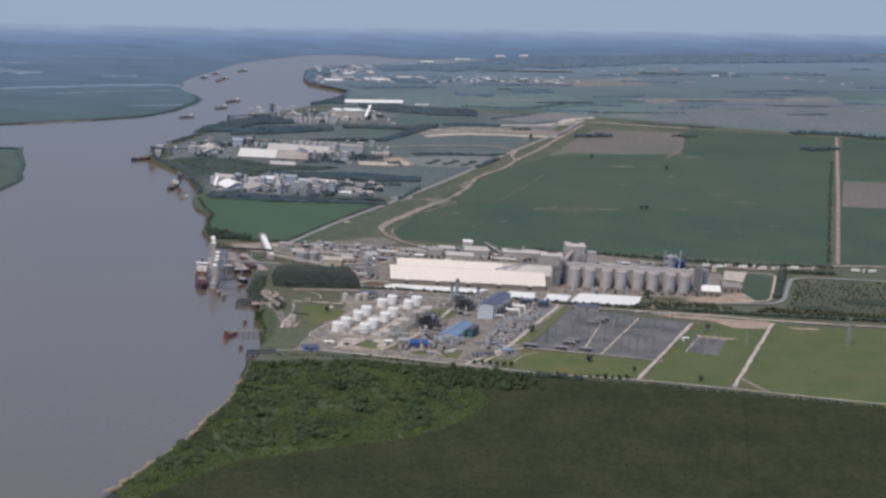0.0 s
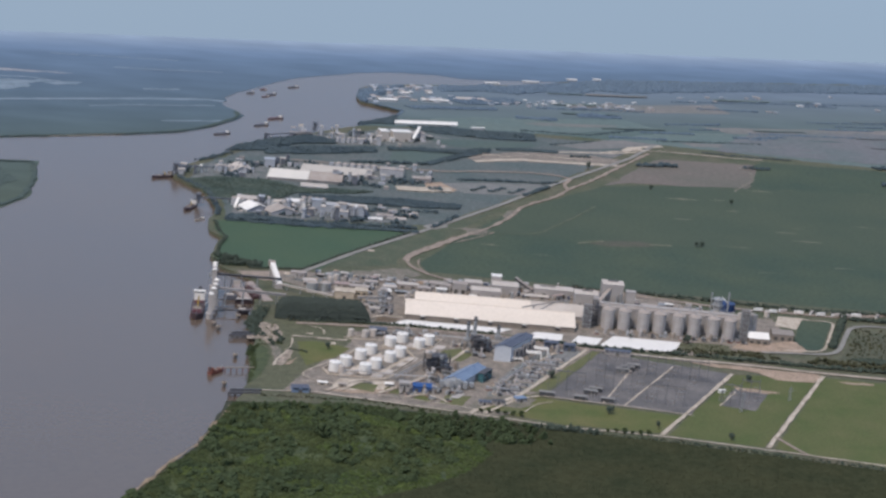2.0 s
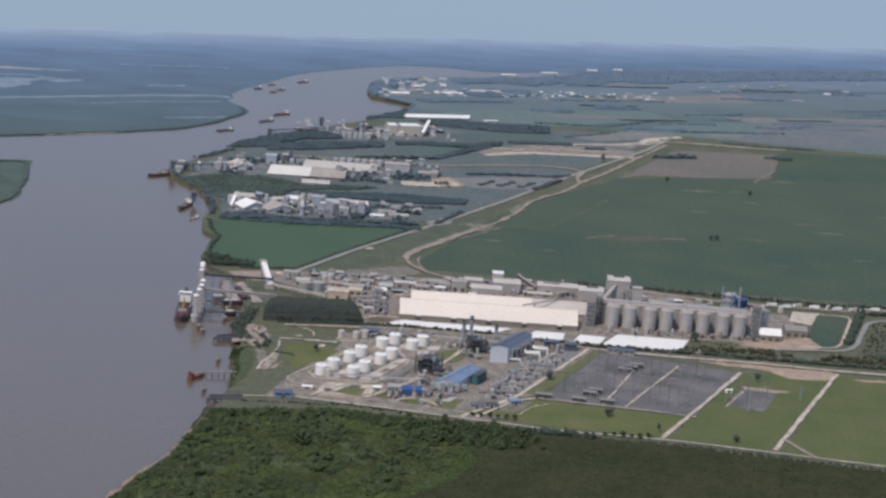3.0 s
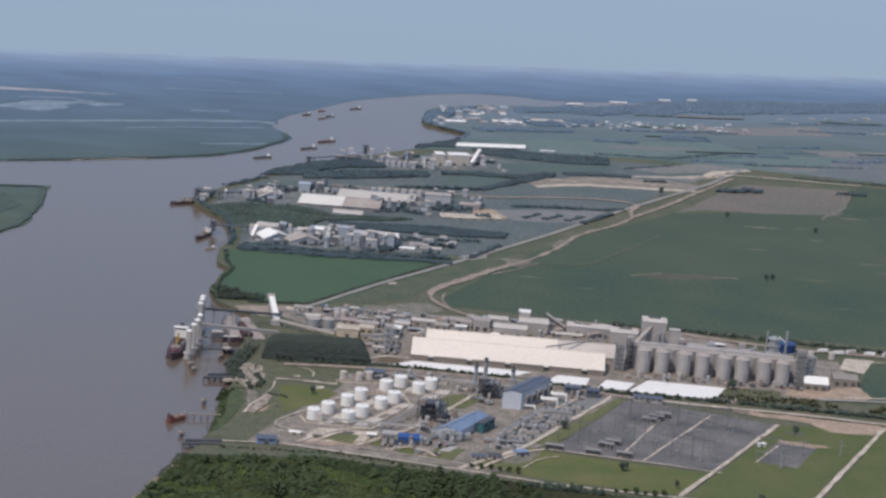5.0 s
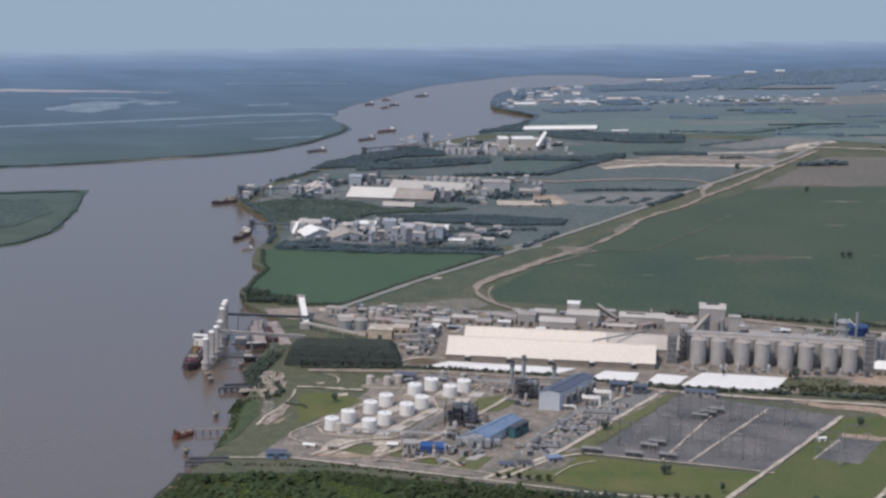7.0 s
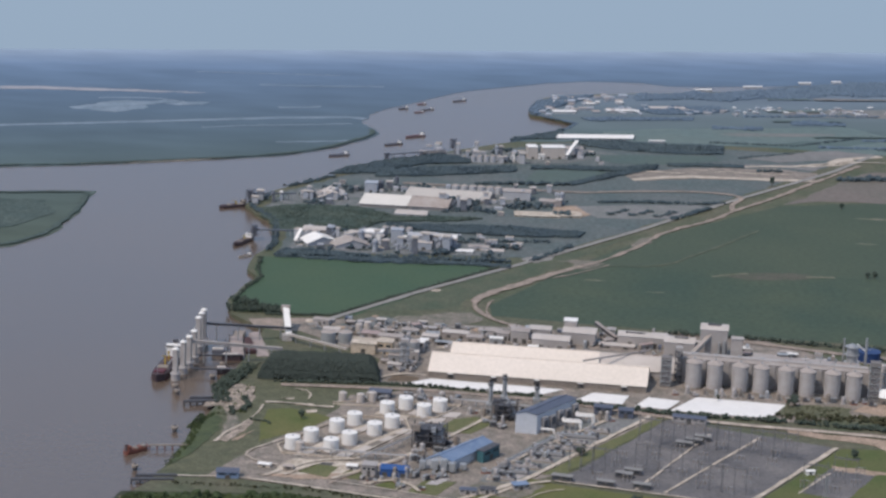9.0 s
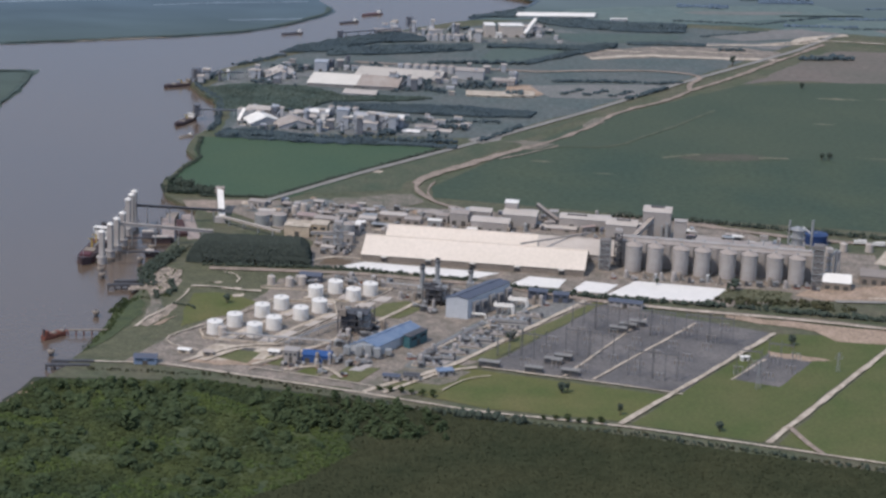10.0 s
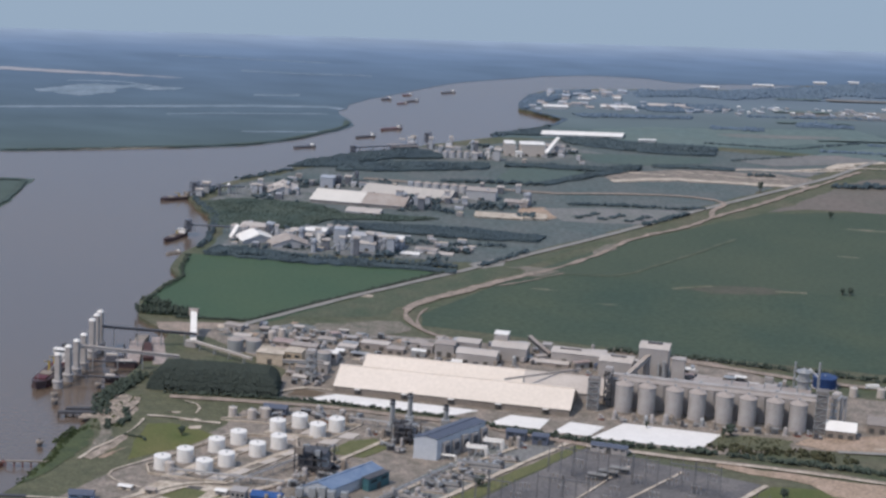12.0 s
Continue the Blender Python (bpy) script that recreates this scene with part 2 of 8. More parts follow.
M_BLACK = mat("shadowed_opening", (0.09, 0.085, 0.08), 0.8, size=1, fine=0.3, vary=0.2)
M_YELLOW = mat("ochre_paint", (0.42, 0.30, 0.06), 0.6, size=1, fine=0.2, vary=0.2)

# ---- builders ----
def link_mesh(name, bm, material, smooth=False):
    me = bpy.data.meshes.new(name)
    bm.to_mesh(me)
    bm.free()
    me.materials.append(material)
    if smooth:
        me.shade_smooth()
    return new(name, me)


def part(name, bm, material, parent, label="", smooth=False):
    ob = link_mesh(name, bm, material, smooth)
    ob.parent = parent
    if label:
        tagged(ob, label)
    return ob


def thing(name, label, category, x=0, y=0, z=0, rz=0, group=""):
    ob = new(name)
    ob.matrix_world = pose(x, y, z, 0, 0, rz) @ Matrix.Diagonal((1, 1, 0.62 if y > 100 else 1, 1))   # the older far terminals are lower
    ob.empty_display_size = 0.5
    return tagged(ob, label, category, group)


def box(bm, x, y, z, w, d, h, rz=0):
    """A box on z, centred at x, y."""
    m = pose(x, y, z + h / 2, 0, 0, rz) @ Matrix.Diagonal((w, d, h, 1))
    bmesh.ops.create_cube(bm, size=1, matrix=m)
    return bm


def tube(bm, a, b, r, n=8, r2=None):
    """A round bar from a to b."""
    a, b = Vector(a), Vector(b)
    d = b - a
    m = Matrix.Translation((a + b) / 2) @ d.to_track_quat("Z", "Y").to_matrix().to_4x4()
    bmesh.ops.create_cone(bm, cap_ends=True, segments=n, radius1=r, radius2=r if r2 is None else r2, depth=d.length, matrix=m)
    return bm


def beam(bm, a, b, w, h):
    """A square bar from a to b, w wide and h deep."""
    a, b = Vector(a), Vector(b)
    d = b - a
    m = Matrix.Translation((a + b) / 2) @ d.to_track_quat("X", "Z").to_matrix().to_4x4() @ Matrix.Diagonal((d.length, w, h, 1))
    bmesh.ops.create_cube(bm, size=1, matrix=m)
    return bm


def prism(bm, quad, z0, z1):
    """An upright block on a plan of corners."""
    low = [bm.verts.new((x, y, z0)) for x, y in quad]
    top = [bm.verts.new((x, y, z1)) for x, y in quad]
    bm.faces.new(low[::-1]), bm.faces.new(top)
    for i in range(len(quad)):
        j = (i + 1) % len(quad)
        bm.faces.new((low[i], low[j], top[j], top[i]))
    bmesh.ops.recalc_face_normals(bm, faces=bm.faces)
    return bm


def lathe(bm, profile, n=24, x=0, y=0):
    """A turned body: rows of radius and height."""
    rings = [[bm.verts.new((x + r * math.cos(2 * math.pi * i / n), y + r * math.sin(2 * math.pi * i / n), z)) for i in range(n)] for r, z in profile]
    for a, b in zip(rings, rings[1:]):
        for i in range(n):
            bm.faces.new((a[i], a[(i + 1) % n], b[(i + 1) % n], b[i]))
    bm.faces.new(rings[0][::-1]), bm.faces.new(rings[-1])
    return bm


def worn(pts, step, wander, seed):
    """A plan line cut into short steps that wander a little, as natural edges do."""
    rng, out = random.Random(seed), []
    for (x0, y0), (x1, y1) in zip(pts, pts[1:] + pts[:1]):
        n = max(1, int(math.hypot(x1 - x0, y1 - y0) / step))
        for i in range(n):
            k = i / n
            out.append((x0 + (x1 - x0) * k + rng.uniform(-wander, wander) * (i > 0), y0 + (y1 - y0) * k + rng.uniform(-wander, wander) * (i > 0)))
    return out


LAID = []


def sheet(name, pts, z, material, label, category="ground", wander=0.25, step=4.0, skirt=0.0, kind="structure"):
    """A plot of ground with slightly uneven edges."""
    LAID.append(name)
    z += 0.0004 * len(LAID)
    bm = bmesh.new()
    edge = worn(pts, step, wander, name + str(pts[0])) if wander else pts
    top = [bm.verts.new((x, y, z)) for x, y in edge]
    bm.faces.new(top)
    if skirt:
        low = [bm.verts.new((x, y, z - skirt)) for x, y in edge]
        for i in range(len(top)):
            j = (i + 1) % len(top)
            bm.faces.new((top[i], top[j], low[j], low[i]))
    bmesh.ops.triangulate(bm, faces=[f for f in bm.faces if len(f.verts) > 4])
    bmesh.ops.recalc_face_normals(bm, faces=bm.faces)
    if sum(f.normal.z * f.calc_area() for f in bm.faces) < 0:
        bmesh.ops.reverse_faces(bm, faces=bm.faces)
    return tagged(link_mesh(name, bm, material), label, category, kind=kind)


def strip(name, pts, width, z, material, label, category="road", wander=0.12):
    """A road or track along a line of points; each lies a little above the one before."""
    LAID.append(name)
    z += 0.0015 * len(LAID)
    rng, line = random.Random(name + str(pts[0])), []
    for (x0, y0), (x1, y1) in zip(pts, pts[1:]):
        n = max(1, int(math.hypot(x1 - x0, y1 - y0) / 3))
        line += [(x0 + (x1 - x0) * i / n, y0 + (y1 - y0) * i / n) for i in range(n)]
    line.append(pts[-1])
    for _ in range(2):
        line = [line[0]] + [tuple((a[k] + 2 * b[k] + c[k]) / 4 for k in (0, 1)) for a, b, c in zip(line, line[1:], line[2:])] + [line[-1]]
    bm, rows = bmesh.new(), []
    for i, (x, y) in enumerate(line):
        (xa, ya), (xb, yb) = line[max(i - 1, 0)], line[min(i + 1, len(line) - 1)]
        d = math.hypot(xb - xa, yb - ya)
        nx, ny = -(yb - ya) / d, (xb - xa) / d
        w0, w1 = width / 2 + rng.uniform(-wander, wander), width / 2 + rng.uniform(-wander, wander)
        rows.append((bm.verts.new((x + nx * w0, y + ny * w0, z)), bm.verts.new((x - nx * w1, y - ny * w1, z))))
    for (a, b), (c, d) in zip(rows, rows[1:]):
        bm.faces.new((a, b, d, c))
    bmesh.ops.recalc_face_normals(bm, faces=bm.faces)
    if bm.faces[:][0].normal.z < 0:
        bmesh.ops.reverse_faces(bm, faces=bm.faces)
    return tagged(link_mesh(name, bm, material), label, category, kind="structure")


ICO = bmesh.new()
bmesh.ops.create_icosphere(ICO, subdivisions=1, radius=1)
ICO_V = np.array([v.co[:] for v in ICO.verts])
ICO_F = np.array([[v.index for v in f.verts] for f in ICO.faces])
ICO.free()


def leafy(name, spots, material, label, category="trees", kind="stuff", seed=1):
    """Many leaf clumps in one mesh. spots: rows of x, y, z, radius, height."""
    rng = np.random.default_rng(seed)
    s = np.asarray(spots, float)
    k = len(s)
    v = np.repeat(ICO_V[None], k, 0) * (1 + rng.uniform(-0.35, 0.35, (k, len(ICO_V), 1)))
    turn = rng.uniform(0, 6.28, k)
    c, sn = np.cos(turn)[:, None], np.sin(turn)[:, None]
    x, y = v[:, :, 0] * c - v[:, :, 1] * sn, v[:, :, 0] * sn + v[:, :, 1] * c
    v = np.stack([x * s[:, 3:4] + s[:, 0:1], y * s[:, 3:4] + s[:, 1:2], v[:, :, 2] * s[:, 4:5] + s[:, 2:3]], -1).reshape(-1, 3)
    f = (ICO_F[None] + (np.arange(k) * len(ICO_V))[:, None, None]).reshape(-1, 3)
    me = bpy.data.meshes.new(name)
    me.from_pydata(v.tolist(), [], f.tolist())
    me.materials.append(material)
    return tagged(new(name, me), label, category, kind=kind)


def inside(x, y, pts):
    hit = False
    for (x0, y0), (x1, y1) in zip(pts, pts[1:] + pts[:1]):
        if (y0 > y) != (y1 > y) and x < (x1 - x0) * (y - y0) / (y1 - y0) + x0:
            hit = not hit
    return hit


def wood_spots(pts, gap, r, h, seed, clumps=2, rough=0.35):
    """Trees scattered over a plot, each of a few leaf clumps."""
    rng, out = random.Random(seed), []
    x0, x1 = min(p[0] for p in pts), max(p[0] for p in pts)
    y0, y1 = min(p[1] for p in pts), max(p[1] for p in pts)
    y = y0
    while y < y1:
        x = x0
        while x < x1:
            px, py = x + rng.uniform(-gap, gap) * 0.6, y + rng.uniform(-gap, gap) * 0.6
            if inside(px, py, pts):
                big = rng.uniform(1 - rough, 1 + rough) * (0.75 + 0.9 * max(0.0, noise.noise(Vector((px * 0.11, py * 0.11, 3.0)))))
                for c in range(clumps):
                    cr = r * big * rng.uniform(0.55, 1.0)
                    out.append((px + rng.uniform(-r, r) * 0.6, py + rng.uniform(-r, r) * 0.6, h * big * rng.uniform(0.45, 0.8), cr, max(cr * 0.8, h * big * 0.3)))
            x += gap
        y += gap
    return out


def row_spots(pts, gap, r, h, seed, wide=0.5, clumps=3):
    """Trees along a line."""
    rng, out = random.Random(seed), []
    for (x0, y0), (x1, y1) in zip(pts, pts[1:]):
        n = max(1, int(math.hypot(x1 - x0, y1 - y0) / gap))
        for i in range(n):
            if rng.random() < 0.08:
                continue
            k, big = i / n, rng.uniform(0.6, 1.2)
            for c in range(clumps):
                cr = r * big * rng.uniform(0.5, 0.9)
                out.append((x0 + (x1 - x0) * k + rng.uniform(-wide, wide), y0 + (y1 - y0) * k + rng.uniform(-wide, wide), h * big * rng.uniform(0.3, 0.75), cr, max(cr * 0.8, h * big * 0.3)))
    return out

# ---- land and water ----
def horizon_y(x):
    return 496 + 0.25 * x


bm = bmesh.new()
prism(bm, [(-900, -1300), (1000, -1300), (1000, horizon_y(1000)), (-900, horizon_y(-900))], -3.0, -1.0)
tagged(link_mesh("water", bm, M_WATER), "wide brown silty river with a dull sheen", "river", kind="structure")

BANK = [(-260, -420), (-150, -270), (-105, -203), (-82, -163), (-66, -126), (-56, -96), (-51, -76), (-50, -52), (-47, -36), (-49, -21), (-46, -2), (-44, 30), (-54, 42),
        (-57, 56), (-55, 68), (-52, 80), (-56, 88), (-56, 104), (-53, 118), (-56, 145), (-67, 166), (-61, 188), (-40, 222), (-4, 268), (14, 285), (34, 315), (38, 328), (20.5, 342), (20, 353), (23, 372), (27, 379), (38, 388), (57, 395), (79, 403), (101, 411), (135, 434), (158, 448)]
EAST = BANK + [(300, 494), (1000, 684), (1000, -1300), (-900, -1300), (-900, -420)]
sheet("ground", EAST, 0.0, M_LAND, "green scrubby river plain with worn brown banks", wander=0.8, step=5, skirt=1.6)
WEST = [(-900, horizon_y(-900)), (1000, horizon_y(1000)), (1000, 668), (300, 489), (160, 447), (148, 443), (126, 436), (93, 426), (78, 424), (66, 429), (60, 428.5), (44, 427), (26, 418), (8, 403), (-8, 388), (-24, 362), (-35, 345), (-41, 331), (-40.5, 323), (-43, 318), (-42, 312), (-36.5, 302), (-34.2, 294), (-36.5, 286), (-43, 275), (-51.5, 261), (-61, 251), (-70.8, 244), (-87.7, 235.5), (-116, 222.7), (-138, 214), (-200, 195), (-900, 60)]
# Pale blue base colour stands in for sky reflected in the shallow water.
M_SHALLOW = mat("shallow_sky_tint", (0.198, 0.240, 0.284), 0.5, size=9, fine=1.5, vary=0.25, tint=(0.128, 0.170, 0.208), bump=0, spec=0.1)
sheet("island", WEST, -0.92, M_MARSH, "low blue-green delta plain of marsh and woods across the river, haze painted into the colour", wander=0.6, step=6, skirt=1.4)
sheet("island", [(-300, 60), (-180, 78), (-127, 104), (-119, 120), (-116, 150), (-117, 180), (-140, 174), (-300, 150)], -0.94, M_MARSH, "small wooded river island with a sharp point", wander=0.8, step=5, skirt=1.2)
sheet("far_fields", [(46, 296), (60, 300), (100, 296), (150, 296), (420, 300), (1000, 420), (1000, 682), (300, 491), (158, 446.5), (135, 432), (101, 409.5), (79, 401.5), (57, 393.5), (38, 386.5), (28, 378), (24, 371), (21.4, 353), (22, 343), (38.2, 328), (34.6, 314.6), (15, 286), (30, 289)], 0.03, M_PLAIN, "blue-green fields of the distant plain, haze painted into the colour", "plain", wander=2, step=8)
for pts, w in (([(-300, 240), (-200, 268), (-156, 284), (-104, 304), (-74, 316), (-46, 324), (-42, 321)], 3.4), ([(-100, 291), (-82, 299), (-60, 306), (-46, 311)], 1.3), ([(-148, 340), (-128, 345), (-106, 336)], 1.6), ([(-90, 384), (-70, 386), (-40, 392)], 1.4), ([(-120, 408), (-60, 414)], 1.0)):
    strip("lagoon", pts, w, -0.88, M_SHALLOW, "narrow pale channel across the marsh", "water", 0.4)
sheet("lagoon", [(-155, 319), (-149, 325), (-143, 332), (-136, 338), (-129, 337), (-122, 341), (-113, 342), (-120, 337), (-127, 330), (-127, 321), (-135, 314), (-145, 314)], -0.88, M_SHALLOW, "shallow pale lagoon in the marsh", "water", wander=1.8, step=2.5)
sheet("lagoon", [(-122, 335), (-113, 339), (-104, 341), (-106, 337), (-115, 331.6)], -0.88, M_SHALLOW, "shallow pale lagoon in the marsh", "water", wander=0.8, step=4)
strip("lagoon", [(-70, 270.4), (-57, 274), (-44.8, 278.6)], 1.6, -0.88, M_SHALLOW, "thin pale pool in the marsh", "water", 0.5)
strip("lagoon", [(-77, 337), (-69, 338.6), (-61, 342)], 2.2, -0.88, M_SHALLOW, "thin pale pool in the marsh", "water", 0.5)
sheet("sandbar", [(-260, 330), (-178, 352), (-130, 357), (-108, 361), (-135, 361), (-178, 358), (-260, 338)], -0.86, mat("grey_sand", (0.285, 0.285, 0.305), size=20, fine=3, vary=0.1), "pale grey sand bar in the marsh", wander=0.8)
sheet("sand_shore", [(-130, 218.6), (-116, 223.6), (-98, 231.4), (-84, 237.6), (-99, 232.4), (-116, 225.2), (-130, 219.6)], -0.88, M_PALE, "thin pale sand beach", wander=0.2)

# fields and plots
sheet("field", [(-54, 66), (-51.5, 80), (-54, 88), (-54, 103), (17, 107), (-22, 46), (-53, 44), (-56, 56)], 0.04, M_FIELD_A, "bright green young crop field", "field")
sheet("field", [(14, 52), (13, 62), (28, 92), (36, 109), (60, 148), (104, 200), (140, 212), (243, 223), (172, 37), (110, 42), (75, 44)], 0.04, M_FIELD_B, "large deep green crop field", "field")
sheet("field", [(38, 112), (60, 147.6), (104, 199.6), (140, 211.6), (242, 222.6), (199, 109), (160, 113), (120, 110)], 0.043, mat("soy_crop_thin", (0.046, 0.066, 0.044), size=30, fine=1.5, vary=0.12, tint=(0.058, 0.075, 0.048)), "thinner paler stand of the large crop field", "field", wander=1.5, step=6)
sheet("field", [(142, 212), (243, 223), (261, 268), (190, 272), (184, 264), (170, 216)], 0.044, M_FIELD_B, "deep green crop running up to the far hedges", "field", wander=1.2, step=5)
sheet("field", [(105, 202), (118, 210), (141, 211), (168, 215), (178, 240), (184, 264), (152, 262), (138, 258)], 0.045, M_FIELD_C, "pinkish brown fallow field", "field", wander=1.5, step=5)
sheet("field", [(176, 37), (247, 223), (265, 268), (420, 290), (420, 40)], 0.04, M_FIELD_B, "green crop field beside the straight farm road", "field")
sheet("field", [(212, 130), (231, 178), (330, 176), (330, 128)], 0.05, M_FIELD_C, "brown ploughed strip", "field")
sheet("field", [(-20, 50), (20, 107), (26, 113), (54, 148), (24, 94), (6, 66), (5, 57)], 0.04, M_VERGE, "rough grass between the roads", "field")
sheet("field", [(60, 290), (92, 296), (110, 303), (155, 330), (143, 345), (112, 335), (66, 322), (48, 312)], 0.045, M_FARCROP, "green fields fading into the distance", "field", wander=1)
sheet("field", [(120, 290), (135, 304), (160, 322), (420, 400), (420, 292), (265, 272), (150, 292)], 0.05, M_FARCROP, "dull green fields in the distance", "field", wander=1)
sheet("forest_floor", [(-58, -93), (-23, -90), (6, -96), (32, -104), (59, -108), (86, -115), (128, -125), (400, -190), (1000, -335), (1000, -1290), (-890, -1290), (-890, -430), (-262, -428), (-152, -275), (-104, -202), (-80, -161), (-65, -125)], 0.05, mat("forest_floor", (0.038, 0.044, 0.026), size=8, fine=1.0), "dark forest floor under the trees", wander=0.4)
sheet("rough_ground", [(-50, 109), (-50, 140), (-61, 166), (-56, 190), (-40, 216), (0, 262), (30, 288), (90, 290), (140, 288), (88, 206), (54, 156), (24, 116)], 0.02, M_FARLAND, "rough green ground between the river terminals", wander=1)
sheet("rough_ground", [(-46.5, -38), (-42, -16.5), (-14, -15.4), (-19, -36), (-29, -56), (-39, -68), (-36, -78), (-52, -80), (-49, -62)], 0.03, M_WASTE, "grey-olive rough grass by the shore", wander=0.6)
sheet("bare_soil", [(-49, 38), (-44, 39.5), (-22.5, 42), (-21, 33), (-30, 29), (-41, 28.5), (-47.4, 33)], 0.05, M_DIRT, "worn pinkish ground below the crop field", wander=0.6, step=2.5)
sheet("yard", [(-38, -71), (-31, -57), (-19, -33), (-17, -22), (-4, -16), (34, -17), (56, -25), (31, -70), (12, -91), (-42, -81)], 0.04, M_YARD, "grey gravel yard of the power plant")
sheet("lawn", [(-51.6, -78), (-50, -66), (-49.4, -54), (-46.6, -38), (-45.6, -40), (-46.6, -54), (-48.6, -66), (-50.6, -76)], 0.05, M_BANKGRASS, "rough green grass along the shore", "lawn", wander=0.6, step=2)
sheet("lawn", [(-35.2, -47), (-34.8, -35.6), (-29.8, -34), (-24, -36.4), (-19.8, -39.4), (-25, -49), (-29.9, -53.4), (-34, -58)], 0.08, M_LAWN, "mown yellow-green grass", "lawn")
sheet("lawn", [(26, -73), (32, -76), (66, -84), (69.5, -84.5), (60, -100.5), (33, -97.5), (17, -91)], 0.06, M_LAWN, "mown yellow-green grass below the substation", "lawn")
sheet("lawn", [(61, -101.5), (95, -43), (121, -41.5), (86, -107.5)], 0.06, M_LAWNDEEP, "mown grass beside the substation", "lawn")
sheet("lawn", [(123, -41), (200, -50), (200, -140), (125, -122), (89, -108)], 0.06, M_LAWNDEEP, "wide mown grass field", "lawn")
sheet("lawn", [(33, -70), (57, -28), (55, -27), (28, -70)], 0.07, M_DRY, "strip of dry yellow grass by the substation fence", "lawn")
sheet("substation_yard", [(32, -73), (57, -28.5), (93, -42.5), (72, -82.5), (65, -81)], 0.075, M_SLAG, "dark gravel yard of the substation")
sheet("substation_yard", [(82.6, -73), (91.6, -55.8), (101, -58.4), (92, -76.4)], 0.075, M_SLAG, "dark gravel annexe of the substation")
strip("road", [(82.4, -73.6), (90.6, -60)], 0.5, 0.11, M_PALE, "pale lane in the substation annexe")
sheet("bare_soil", [(91.4, -54.6), (101.8, -57.2), (104.6, -58.4), (100, -59.9), (91.6, -58.0)], 0.087, M_SOIL, "pinkish bare soil beside the substation annexe", wander=0.4, step=1.6)
sheet("bare_soil", [(126, -43.8), (137.5, -44.2), (137, -46), (129, -45.8)], 0.088, M_SOIL, "worn bare strip in the wide mown field", wander=0.4, step=1.6)
sheet("silo_yard", [(-8, -12), (34, -16), (56, -23), (84, -26), (106, -18), (124, -18), (124, 20), (107, 22), (84, 42), (10, 42), (-26, 42), (-40, 34), (-12, 8), (-14, -10)], 0.045, M_YARD, "grey-brown yard of the grain plant")
sheet("paved_yard", [(122.9, 13), (127.1, 24), (135.6, 23.6), (129, 9.5)], 0.08, M_PALE, "pale concrete yard", wander=0)
sheet("field", [(120.8, -13), (133.6, 20), (144.4, 20.6), (130.4, -13)], 0.12, M_FIELD_B, "small dull green plot", "field", wander=0)
strip("path", [(118, -14.6), (131.2, -14.0), (145.6, 21.4), (132.4, 22.2)], 0.8, 0.12, M_PALE, "pale concrete path round the small plot", "path", 0.08)
sheet("scrub", [(148, 7), (160, 10), (220, 14), (220, -36), (126, -33), (124, -23), (134, -21), (139, -12)], 0.05, M_SCRUBFLOOR, "rough olive scrub", wander=0.8)
sheet("bare_soil", [(84, -31.4), (103, -35), (122, -37.6), (122.5, -40.5), (118, -46.5), (107, -46), (103, -40), (84, -33.6)], 0.085, M_SOIL, "bare pinkish soil by the road", wander=0.6)
sheet("bare_soil", [(-44.5, -29), (-40.5, -22), (-38.6, -27), (-39.6, -35), (-42.0, -33)], 0.055, M_RUBBLE, "worn pale ground along the shore", wander=0.8, step=3)
sheet("gravel_yard", [(44, 171), (69, 174.5), (79, 191.5), (77, 195), (54, 191), (37, 186)], 0.06, M_GREYYARD, "grey gravel truck yard", wander=0.4)
sheet("bare_soil", [(30, 172), (38, 170), (44, 178), (38, 187), (30, 184)], 0.058, M_SOIL, "pinkish bare soil beside the truck yard", wander=0.6)
sheet("sand_site", [(50.6, 245.5), (65, 247), (78, 254), (95, 257), (108, 260), (122, 255), (120, 240), (96, 238), (78, 237), (60, 229), (56, 233)], 0.06, M_YARD, "brownish ground of a building site", wander=1)
for pts, w in (([(57, 230), (70, 237), (78, 240), (96, 240), (119, 242)], 3.0), ([(56, 246), (66, 245), (74, 244)], 1.4), ([(78, 252), (95, 249), (112, 250)], 1.0), ([(97, 260.5), (128, 268), (134, 272)], 1.6), ([(128, 270), (133, 281), (149, 289)], 3.4), ([(132, 277), (138, 280)], 2.6)):
    strip("sand_track", pts, w, 0.075, M_PALE, "pale sand track on the building site", "track", 0.5)
sheet("terminal_yard", [(-48, 112), (-44, 136), (-14, 142), (14, 130), (10, 116), (-20, 112)], 0.055, M_TERMINAL, "grey yard of a river terminal")
sheet("terminal_yard", [(-60, 166), (-52, 192), (-28, 206), (14, 206), (18, 182), (-4, 172), (-40, 170)], 0.055, M_TERMINAL, "grey yard of a river terminal")
sheet("terminal_yard", [(-20, 252), (0, 266), (40, 280), (56, 270), (36, 254), (6, 244)], 0.055, M_TERMINAL, "grey yard of a far river terminal")

# streaks and strips of the farmland
sheet("fallow_patch", [(79, 105.4), (87.2, 110.7), (95, 112.2), (104, 112.2), (107, 109), (101.6, 106), (93, 103.4), (85.6, 102.2)], 0.056, mat("thin_crop_soil", (0.092, 0.082, 0.064), size=6, fine=0.9, vary=0.2, tint=(0.062, 0.07, 0.048)), "brown patch of failed crop", wander=0.8, step=2)
strip("track", [(175.8, 256.9), (178.2, 244.4), (174.7, 230.5), (164.8, 215.1), (160.8, 207.9)], 1.1, 0.062, M_WORN, "pale curved track at the edge of the fallow", "track", 0.5)
